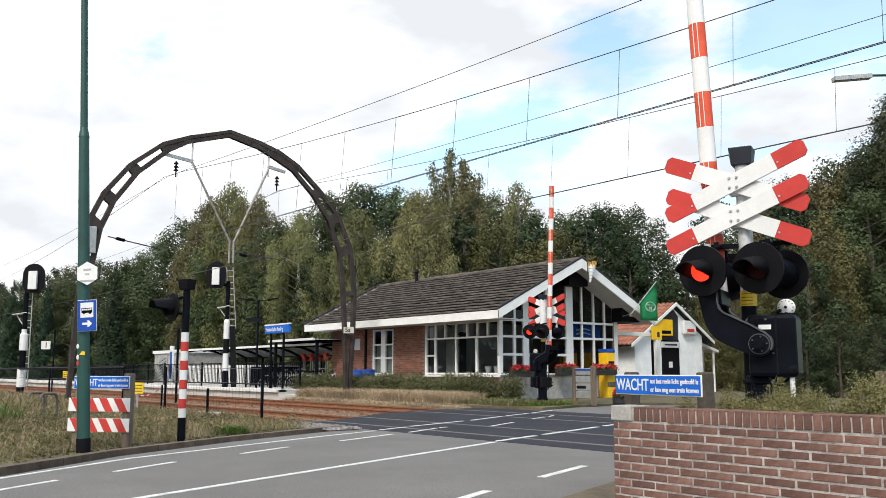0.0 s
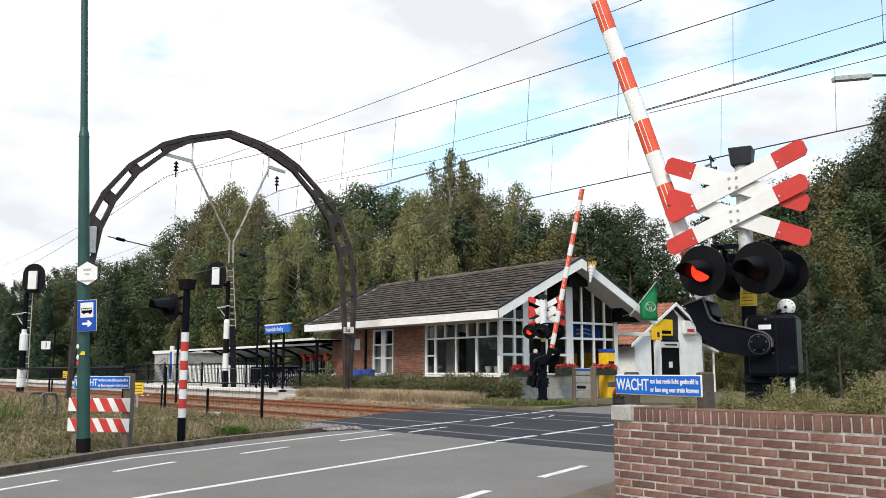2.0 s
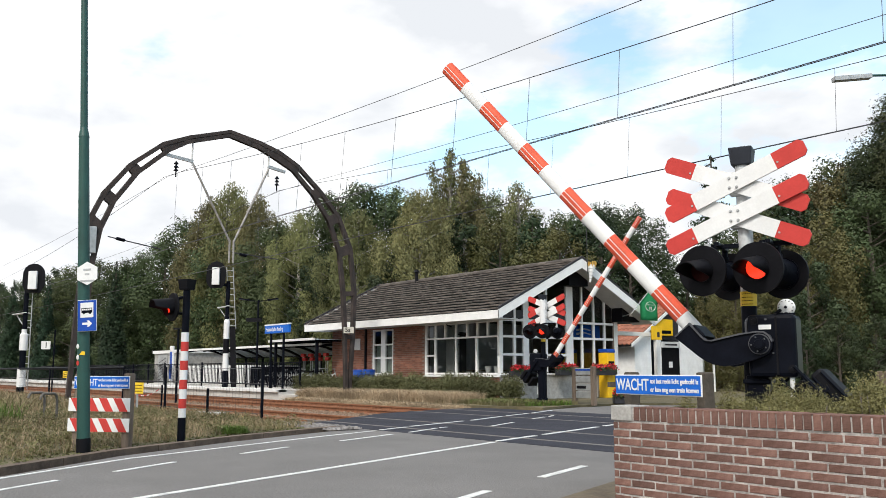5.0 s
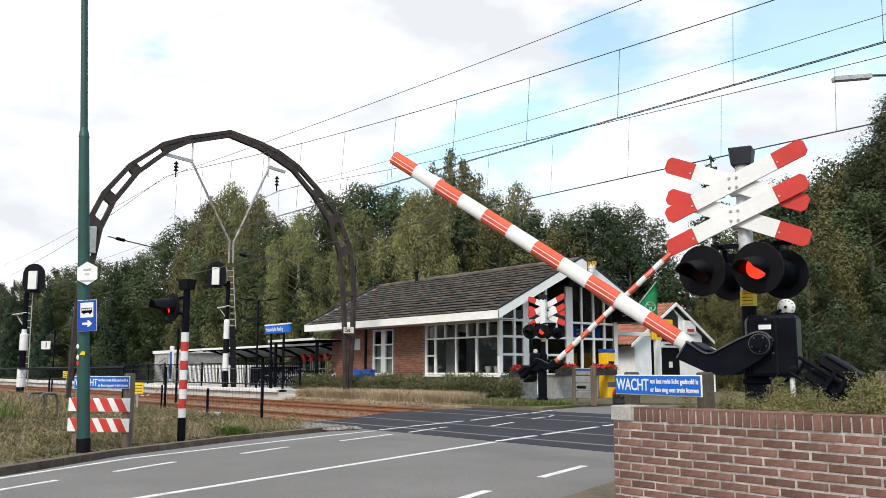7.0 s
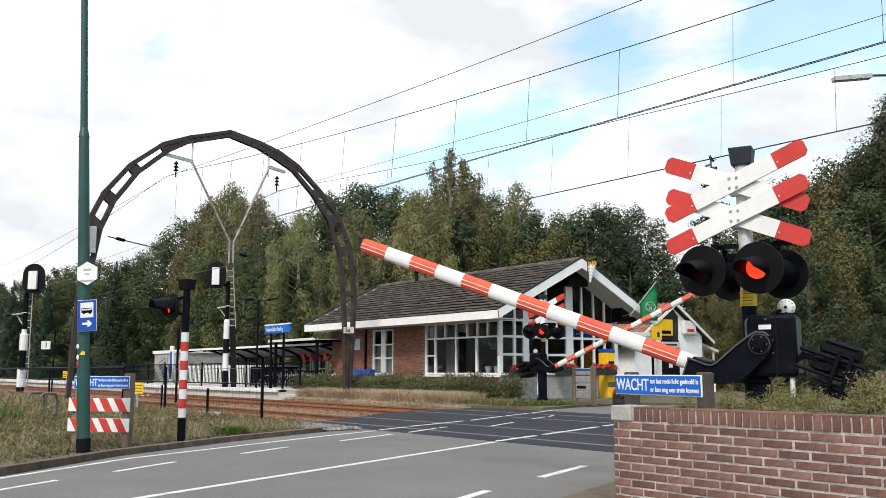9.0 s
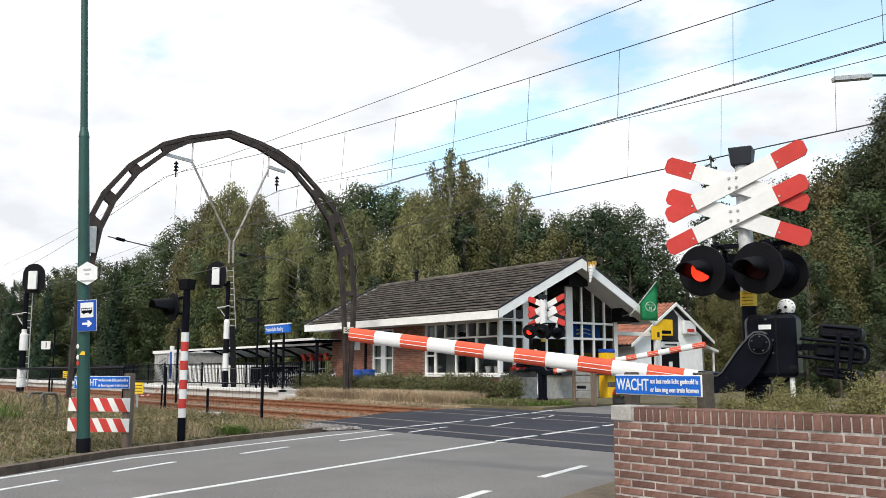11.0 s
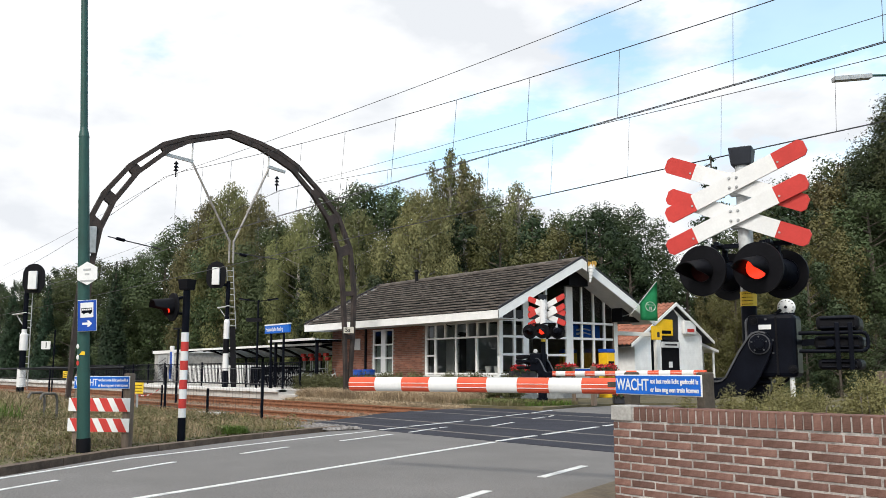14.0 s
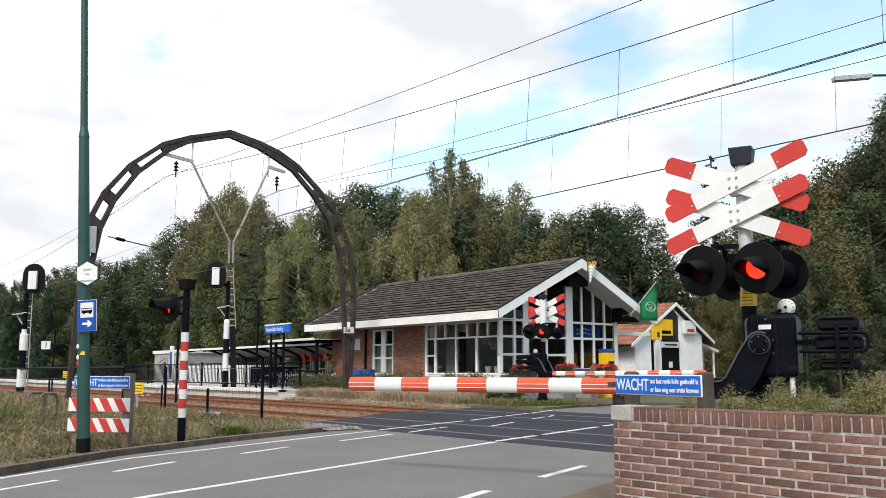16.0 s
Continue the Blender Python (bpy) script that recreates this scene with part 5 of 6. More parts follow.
            P("verge_capping", b, "dark", "dark capping along the roof verge")
    for s in (-1, 1):
        b = B()
        ye = 22.48 + s * 3.8
        prism(b, [(22.48, 4.6), (ye, slope_z(ye) - 0.2), (ye, slope_z(ye) - 0.22), (22.48, 4.58)], -21.8, -20.86, Matrix(((0, 0, 1, 0), (1, 0, 0, 0), (0, 1, 0, 0), (0, 0, 0, 1))))
        P("gable_soffit", b, "offwhite" if s > 0 else "dark")

    def window(nm, lab):
        return P(nm, box(B(), 0, 0, 0, 0.001, 0.001, 0.001), "white", lab)

    def bars(par, horiz, cols, plane, w=0.06, d=0.09):
        """Frame members: plane 'y' stands along x at y0; plane 'x' along y at x1."""
        for a, c, z in horiz:
            b = B()
            if plane == "y":
                box(b, a, y0 + 0.02, z - w / 2, c, y0 + 0.02 + d, z + w / 2, 0.004)
            else:
                box(b, x1 - d, a, z - w / 2, x1, c, z + w / 2, 0.004)
            wpart("transom", b, "white", par)
        for u, za, zb, ww in cols:
            b = B()
            if plane == "y":
                box(b, u - ww / 2, y0 + 0.012, za, u + ww / 2, y0 + 0.02 + d, zb, 0.004)
            else:
                box(b, x1 - d, u - ww / 2, za, x1 + 0.008, u + ww / 2, zb, 0.004)
            wpart("mullion", b, "white", par)

    def pane(par, pts, plane):
        vs_ = [Vector((u, y0 + 0.07, z) if plane == "y" else (x1 - 0.05, u, z)) - o for u, z in pts]
        raw("pane", vs_, [tuple(range(len(vs_)))], "pane", par).visible_shadow = False

    # small window
    b = B()
    box(b, -29.35, y0 - 0.05, 0.80, -27.9, y0 + 0.02, 0.86, 0.004)
    w1 = P("window", b, "white", "white window with six panes")
    bars(w1, [(-29.35, -27.9, z) for z in (0.9, 1.5, 2.02, 2.58)], [(-29.31, 0.86, 2.62, 0.09), (-28.62, 0.86, 2.62, 0.3), (-27.94, 0.86, 2.62, 0.09)], "y")
    pane(w1, [(-29.3, 0.9), (-27.95, 0.9), (-27.95, 2.6), (-29.3, 2.6)], "y")
    # corner glazing, front
    b = B()
    box(b, -25.9, y0 - 0.06, 0.80, x1 + 0.03, y0 + 0.02, 0.86, 0.004)
    w2 = P("window", b, "white", "large white corner window with many panes")
    tops = [-25.85, -25.3, -24.72, -24.12, -23.5, -22.95, -22.42, -21.85]
    bars(w2, [(-25.9, x1, 0.91), (-25.9, x1, 2.15), (-25.9, x1, 2.66), (-25.9, -25.3, 1.55)], [(u, 2.15, 2.69, 0.07) for u in tops] + [(u, 0.86, 2.15, w) for u, w in ((-25.85, 0.09), (-25.3, 0.08), (-24.12, 0.07), (-23.0, 0.08), (-21.85, 0.12))], "y")
    pane(w2, [(-25.88, 0.9), (x1, 0.9), (x1, 2.66), (-25.88, 2.66)], "y")
    # gable: posts, transoms, glass up to the slope
    b = B()
    box(b, x1 - 0.2, y0, 0.06, x1, y1, 0.86)
    P("gable_plinth", b, "capstone")
    b = B()
    box(b, x1 - 0.1, y0, 0.86, x1 + 0.04, y1, 0.93, 0.004)
    w3 = P("window", b, "white", "white glazed gable with slanting top panes")
    posts = [(19.58, 0.16), (20.2, 0.1), (20.72, 0.26), (21.7, 0.1), (22.85, 0.34), (23.5, 0.07), (24.12, 0.07), (24.7, 0.07), (25.3, 0.2)]
    bars(w3, [(y0, y1, 2.15), (y0, y1, 2.71), (y0, 22.8, 1.55)], [(u, 0.9, slope_z(u) - 0.16, w) for u, w in posts], "x", 0.08)
    pane(w3, [(y0 + 0.1, 0.9), (y1 - 0.1, 0.9), (y1 - 0.1, slope_z(y1) - 0.2), (22.48, 4.6), (y0 + 0.1, slope_z(y0) - 0.2)], "x")
    b = B()
    prism(b, [(y0 + 0.1, 2.78), (22.6, 2.78), (22.6, 3.05), (20.3, 3.05), (y0 + 0.1, slope_z(y0) - 0.2)], x1 - 0.04, x1 + 0.005, Matrix(((0, 0, 1, 0), (1, 0, 0, 0), (0, 1, 0, 0), (0, 0, 0, 1))))
    P("dark_panel", b, "dark")
    b = B()
    box(b, x1, 22.35, 3.98, x1 + 0.5, 23.3, 4.55, 0.01)
    P("gable_box", b, "blackmatt", "black box under the ridge")
    b = B()
    box(b, x1, 25.1, 2.8, x1 + 0.5, 26.1, 3.35, 0.01)
    bx = P("gable_box", b, "blackmatt", "black box beside the eaves")
    b = B()
    box(b, x1 + 0.5, 25.5, 3.0, x1 + 0.504, 25.72, 3.18)
    wpart("small_plate", b, "signwhite", bx)
    # wall sign with a plain mark
    b = B()
    box(b, x1 - 0.22, 22.95, 2.2, x1 - 0.16, 24.6, 2.66, 0.01)
    sg = P("rail_sign", b, "blue", "blue sign with a white mark")
    b = B()
    for k in range(2):
        z = 2.32 + k * 0.14
        beam(b, (x1 - 0.155, 23.35, z), (x1 - 0.155, 23.75, z + 0.06), 0.006, 0.07)
        beam(b, (x1 - 0.155, 23.75, z + 0.06), (x1 - 0.155, 24.1, z), 0.006, 0.045)
    wpart("sign_mark", b, "signwhite", sg)
    # lamp pole arm at the front
    b = B()
    rod(b, (-24.3, y0 - 0.02, 2.55), (-24.3, y0 - 0.25, 2.62), 0.02, n=6)
    P("wall_lamp", b, "blackmatt")
    b = B()
    box(b, -30.7, y0 - 0.04, 1.85, -30.2, y0 - 0.012, 2.3, 0.004)
    P("wall_notice", b, "offwhite", "pale framed notice")
    b = B()
    rod(b, (-29.75, y0 - 0.06, 0.1), (-29.75, y0 - 0.06, 2.66), 0.05, n=10)
    P("downpipe", b, "blackmatt")


station()


def indoor_things():
    """Dark tables, a cabinet and pale lights of the cafe behind the glass."""
    for x, y, m in ((-24.6, 20.9, "wood"), (-23.2, 21.4, "wood"), (-23.6, 23.4, "wood")):
        t = thing("cafe_table", x, y, 0.3, 20, "small wooden cafe table behind the glass", "table", "cafe tables")
        b = B()
        box(b, -0.4, -0.4, 0.7, 0.4, 0.4, 0.74, 0.01)
        part("tabletop", b, m, t)
        for sx in (-0.34, 0.34):
            for sy in (-0.34, 0.34):
                b = B()
                box(b, sx - 0.03, sy - 0.03, 0, sx + 0.03, sy + 0.03, 0.7)
                part("leg", b, "dark", t)
    t = thing("shelf_unit", -24.9, 20.3, 0.3, 0, "dark upright shelf unit behind the window", "shelf")
    for z in (0.6, 0.95, 1.3, 1.65, 2.0):
        b = B()
        box(b, -0.25, -0.15, z, 0.25, 0.15, z + 0.03)
        part("shelf", b, "dark", t)
    for sx in (-0.25, 0.22):
        b = B()
        box(b, sx, -0.15, 0, sx + 0.03, 0.15, 2.1)
        part("upright", b, "dark", t)
    for x in (-22.6, -22.15):
        t = thing("window_ornament", x, 19.72, 0.94, 0, "white pot on the window sill", "pot", "window pots")
        b = B()
        rod(b, (0, 0, 0), (0, 0, 0.22), 0.09, 0.13, 14)
        part("pot", b, "signwhite", t)


indoor_things()


def ticket_machine(x, y, rz, label, w=0.28):
    t = thing("ticket_machine", x, y, 0.05, rz, label, "ticket machine", "ticket machines")
    b = B()
    box(b, -w, -0.22, 0, w, 0.22, 1.62, 0.03)
    part("cabinet", b, "nsyellow", t)
    b = B()
    box(b, -w - 0.01, -0.23, 1.6, w + 0.01, 0.23, 1.74, 0.03)
    part("top_panel", b, "darkblue", t)
    b = B()
    box(b, -0.14, -0.232, 1.0, 0.14, -0.22, 1.3, 0.01)
    part("screen", b, "blackmatt", t)


ticket_machine(-21.5, 24.42, 88, "yellow ticket machine with a blue top", 0.2)
ticket_machine(-22.9, 23.9, 60, "yellow machine with blue top behind the glass")


def flag():
    t = thing("flag", -20.75, 24.95, 3.05, 0, "green flag with a white round emblem", "flag")
    b = B()
    rod(b, (0, 0, 0.0), (0.35, 1.05, 1.22), 0.016, n=8)
    rod(b, (-0.56, 0.2, -0.06), (0, 0, 0.0), 0.016, n=8)
    part("flagpole", b, "steel", t)
    # cloth: hangs from the slanting pole in rigid folds
    n = 9
    b = B()
    cols = []
    for i in range(n):
        f = i / (n - 1)
        x, y = 0.12 + 0.23 * f, 0.36 + 0.68 * f
        top, low = 0.44 + 0.76 * f, -0.22 - 0.02 * f
        fold = 0.035 * math.sin(i * 1.7)
        cols.append([b.verts.new((x + fold * (1 - k / 6), y, top + (low - top) * k / 6)) for k in range(7)])
    for c, d in zip(cols, cols[1:]):
        for k in range(6):
            b.faces.new((c[k], c[k + 1], d[k + 1], d[k])).smooth = True
    bmesh.ops.solidify(b, geom=list(b.faces), thickness=0.006)
    cloth = part("cloth", b, "flag", t)
    b = B()
    for k in range(28):
        a0, a1 = k / 28 * 6.283, (k + 1) / 28 * 6.283
        beam(b, (0.32, 0.7 + 0.27 * math.cos(a0), 0.27 + 0.17 * math.sin(a0)), (0.32, 0.7 + 0.27 * math.cos(a1), 0.27 + 0.17 * math.sin(a1)), 0.012, 0.018, (1, 0, 0))
    for dy in (-0.045, 0.045):
        beam(b, (0.32, 0.7 + dy, 0.14), (0.32, 0.7 + dy, 0.25), 0.012, 0.025, (1, 0, 0))
    beam(b, (0.32, 0.54, 0.33), (0.32, 0.86, 0.33), 0.012, 0.05, (1, 0, 0))
    beam(b, (0.32, 0.63, 0.25), (0.32, 0.77, 0.25), 0.012, 0.03, (1, 0, 0))
    part("emblem", b, "signwhite", cloth)


flag()


def fries_cone():
    t = thing("cone_ornament", -20.72, 22.78, 4.15, 0, "white cone ornament with golden sticks on the gable", "ornament")
    b = B()
    rod(b, (0, 0, -0.1), (0, 0.12, 0.5), 0.03, 0.14, 14)
    part("cone", b, "signwhite", t)
    rng = random.Random(2)
    b = B()
    rod(b, (0, -0.12, 0.2), (0, -0.12, 1.75), 0.012, n=6)
    part("aerial", b, "wire", t)
    for k in range(4):
        b = B()
        rod(b, (0, 0.02 + 0.02 * k, 0.02 + 0.11 * k), (0, 0.024 + 0.02 * k, 0.04 + 0.11 * k), 0.055 + 0.02 * k, n=14)
        part("printed_band", b, "steel", t)
    for i in range(30):
        b = B()
        a, r = i * 2.4, 0.02 + 0.11 * rng.random()
        beam(b, (r * math.cos(a), 0.12 + r * math.sin(a), 0.45), (1.3 * r * math.cos(a), 0.12 + 1.3 * r * math.sin(a), 0.54 + 0.1 * rng.random()), 0.034, 0.034)
        part("stick", b, "fries", t)


fries_cone()


def flowers(x, y, z, L, rz, seed, label, petals=90):
    t = thing("flower_box", x, y, z, rz, label, "flower box", "flower boxes")
    rng = random.Random(seed)
    b = B()
    box(b, -L / 2, -0.12, -0.2, L / 2, 0.12, 0.0, 0.01)
    part("trough", b, "dark", t)
    vs, fs = leaf_cloud(rng, [(-L / 2 + L * (i + 0.5) / 6, 0, 0.02, L / 10, 0.18, 0.14) for i in range(6)], 900, 0.04)
    raw("leaves", vs, fs, "oak_leaf", t)
    vs, fs = leaf_cloud(rng, [(-L / 2 + L * (i + 0.5) / 6, -0.03, 0.1, L / 10, 0.16, 0.12) for i in range(6)], petals * 4, 0.035, 0, 0.8)
    tagged(raw("blossoms", vs, fs, "flower_red", t), kind="stuff")


flowers(-21.45, 20.3, 1.0, 1.2, 90, 31, "window box of red geraniums and foliage")
flowers(-21.45, 22.3, 1.05, 0.9, 90, 32, "window box with red geraniums")
flowers(-21.2, 23.9, 1.05, 1.2, 90, 33, "window box with bright red geraniums")
flowers(-17.2, 20.3, 0.26, 0.7, 60, 34, "planter with pink and red flowers", 60)


def bins():
    for x in (-29.5, -28.85):
        t = thing("waste_barrel", x, 19.0, 0.06, 0, "blue plastic barrel beside the brick wall", "barrel", "blue barrels")
        b = B()
        rod(b, (0, 0, 0), (0, 0, 0.92), 0.25, 0.25, 22)
        part("drum", b, "bin", t)
        b = B()
        rod(b, (0, 0, 0.92), (0, 0, 1.0), 0.265, 0.25, 22)
        part("lid", b, "darkblue", t)


bins()


def board_stand():
    """Grey slatted board between two timber posts before the station."""
    t = thing("timber_notice_stand", -17.6, 19.0, 0.03, -8, "grey slatted notice board between weathered timber posts", "notice board")
    for sx in (-0.42, 0.42):
        b = B()
        box(b, sx - 0.07, -0.06, 0, sx + 0.07, 0.06, 1.1, 0.01)
        part("post", b, "wood", t)
    for k in range(4):
        b = B()
        box(b, -0.35, -0.03, 0.2 + k * 0.22, 0.35, 0.0, 0.39 + k * 0.22, 0.008)
        part("slat", b, "steel", t)
    b = B()
    box(b, -0.35, -0.035, 0.98, 0.35, -0.031, 1.03)
    part("blue_strip", b, "darkblue", t)
    b = B()
    box(b, -0.3, -0.035, 0.47, 0.12, -0.031, 0.55)
    part("print_bar", b, "blackmatt", t)


board_stand()


# ---- white hut ----
def hut():
    t = thing("white_hut", -26.5, 31.2, 0.06, 0, "small white brick hut with an orange tiled roof", "building")
    x0, x1, y0, y1 = -29.5, -24.0, 29.0, 33.65
    P = lambda nm, bm, mt, lab="": wpart(nm, bm, mt, t, lab)
    YZ = Matrix(((0, 0, 1, 0), (1, 0, 0, 0), (0, 1, 0, 0), (0, 0, 0, 1)))
    rz = lambda y: 3.95 - abs(y - 31.6) * 0.605
    b = B()
    prism(b, [(y0, 0.06), (y1, 0.06), (y1, rz(y1) - 0.15), (31.6, 3.75), (y0, rz(y0) - 0.15)], x0, x1, YZ)
    body = P("wall", b, "whitewash", "white painted brick wall")
    for c in range(50):
        z = 0.1 + c * 0.075
        a, d = y0, y1
        if z > rz(y1) - 0.2:
            h = (3.7 - z) / 0.605
            a, d = max(y0, 31.6 - h), min(y1, 31.6 + h)
        if d - a > 0.3:
            b = B()
            box(b, x1, a + 0.01, z, x1 + 0.008, d - 0.01, z + 0.064)
            wpart("brick_course", b, "whitewash", body)
    for s in (-1, 1):
        run = 2.72 if s > 0 else 3.1
        ye = 31.6 + s * (run - 0.05)
        b = B()
        prism(b, [(31.6, 3.93), (ye, rz(ye) - 0.02), (ye, rz(ye) - 0.1), (31.6, 3.83)], x0 - 0.3, x1 + 0.22, YZ)
        rf = P("roof", b, "dark", "orange pantile roof")
        rng = random.Random(4)
        vs, fs = [], []
        o = t.matrix_basis.translation
        for r in range(11):
            ya, yb = 31.6 + s * run * (r + 1) / 11, 31.6 + s * run * r / 11
            for i in range(25):
                xa = x0 - 0.3 + 0.24 * i
                k = len(vs)
                za, zb = rz(ya) + 0.05, rz(yb) + 0.02
                for q in range(5):
                    u = xa + 0.235 * q / 4
                    w = 0.03 * math.sin(q / 4 * 6.28)
                    vs += [(u - o.x, ya - o.y, za + w - o.z), (u - o.x, yb - o.y, zb + w - o.z), (u - o.x, ya - o.y, za + w - 0.04 - o.z)]
                for q in range(4):
                    fs += [(k + 3 * q, k + 3 * q + 3, k + 3 * q + 4, k + 3 * q + 1), (k + 3 * q, k + 3 * q + 2, k + 3 * q + 5, k + 3 * q + 3)]
        tagged(raw("roof_tiles", vs, fs, "orangetile", rf), kind="stuff")
        b = B()
        prism(b, [(31.6, 3.96), (ye, rz(ye) + 0.0), (ye, rz(ye) - 0.13), (31.6, 3.82)], x1 + 0.2, x1 + 0.25, YZ)
        P("barge_board", b, "white", "white barge board")
    b = B()
    prism(b, [(30.2, 2.45), (31.9, 2.2), (31.95, 3.35), (31.6, 3.7), (31.1, 3.45)], x1 + 0.005, x1 + 0.03, YZ)
    P("gable_boarding", b, "dark", "black gable boarding")
    b = B()
    box(b, x1 - 0.02, 30.75, 0.06, x1 + 0.03, 31.95, 2.35, 0.006)
    dr = P("door", b, "blackmatt", "black door")
    b = B()
    box(b, x1 + 0.031, 31.2, 1.15, x1 + 0.035, 31.45, 1.4)
    wpart("door_notice", b, "signwhite", dr)
    b = B()
    box(b, x1 + 0.02, 30.7, 2.0, x1 + 0.12, 31.9, 2.25, 0.005)
    wpart("name_board", b, "offwhite", dr)
    b = B()
    box(b, x1 + 0.121, 30.85, 2.09, x1 + 0.124, 31.7, 2.16)
    wpart("print_bar", b, "dark", dr)
    for ya, yb, z0, z1, m1, m2 in ((29.95, 31.35, 2.5, 3.2, "nsyellow", "black"), (32.2, 33.0, 2.62, 3.2, "signwhite", "red")):
        b = B()
        box(b, x1 + 0.04, ya, z0, x1 + 0.2, yb, z1, 0.02)
        ad = P("lightbox_sign", b, m1, "projecting box sign")
        b = B()
        box(b, x1 + 0.201, ya + 0.15, z0 + 0.08, x1 + 0.205, yb - 0.15, z0 + 0.22)
        wpart("print_bar", b, m2, ad)
    # lean-to at the side
    b = B()
    box(b, -27.5, 33.66, 0.06, -24.6, 34.6, 1.95)
    P("side_room", b, "offwhite")
    b = B()
    prism(b, [(33.6, 2.35), (35.2, 1.95), (35.2, 1.83), (33.6, 2.22)], -27.8, -24.2, YZ)
    P("side_roof", b, "white")
    b = B()
    rod(b, (-24.3, 34.9, 0.06), (-24.3, 34.9, 1.95), 0.06, n=8)
    P("side_post", b, "white")


hut()


def yellow_post_sign():
    t = thing("yellow_station_sign", -21.8, 27.4, 0.05, 0, "yellow sign on a slim black post", "sign")
    b = B()
    rod(b, (0, 0, 0), (0, 0, 2.5), 0.05, n=10)
    part("post", b, "black", t)
    b = B()
    box(b, 0.0, -0.05, 2.15, 0.05, 0.55, 2.68, 0.01)
    p = part("panel", b, "nsyellow", t)
    b = B()
    box(b, 0.05, 0.25, 2.25, 0.054, 0.4, 2.45)
    part("print_bar", b, "dark", p)
    t = thing("porch_beam", -22.3, 26.4, 0.05, 0, "white horizontal beam on a white post", "porch")
    b = B()
    box(b, -0.1, -0.9, 2.3, 0.1, 2.0, 2.45, 0.01)
    part("beam", b, "white", t)
    b = B()
    box(b, -0.08, -0.9, 0, 0.08, -0.7, 2.3, 0.01)
    part("post", b, "white", t)
    b = B()
    box(b, -0.08, 1.8, 0, 0.08, 2.0, 2.3, 0.01)
    part("post", b, "white", t)


yellow_post_sign()


# ---- platform and what stands on it ----
def platform():
    b = B()
    box(b, -140, 15.85, -0.3, -30.2, 18.9, 0.3, 0.0)
    prism(b, [(-30.2, 15.85), (-29.3, 16.1), (-29.3, 18.9), (-30.2, 18.9)], -0.3, 0.12)
    tagged(part("platform", b, "concrete"), "pale concrete station platform", "platform", kind="structure")
    b = B()
    box(b, -140, 15.75, 0.2, -30.2, 16.2, 0.32, 0.01)
    tagged(part("platform_edge", b, "signwhite"), "white edge stones of the platform", "platform edge", kind="structure")
    t = thing("platform_railing", -40, 17.2, 0.3, 0, "black steel railing with upright bars", "railing")
    for z in (0.12, 1.02):
        b = B()
        box(b, -30, -0.02, z, 9.2, 0.02, z + 0.04)
        part("rail", b, "black", t)
    b = B()
    box(b, -0.011, -0.011, 0.12, 0.011, 0.011, 1.04)
    first = part("bar", b, "black", t)
    first.location.x = 9.0
    for i in range(1, 190):
        o = new("bar", first.data)
        o.parent = t
        o.location.x = 9.0 - i * 0.16
    for i in range(14):
        b = B()
        box(b, 9.0 - i * 2.4 - 0.03, -0.03, 0, 9.0 - i * 2.4 + 0.03, 0.03, 1.12)
        part("post", b, "black", t)


platform()


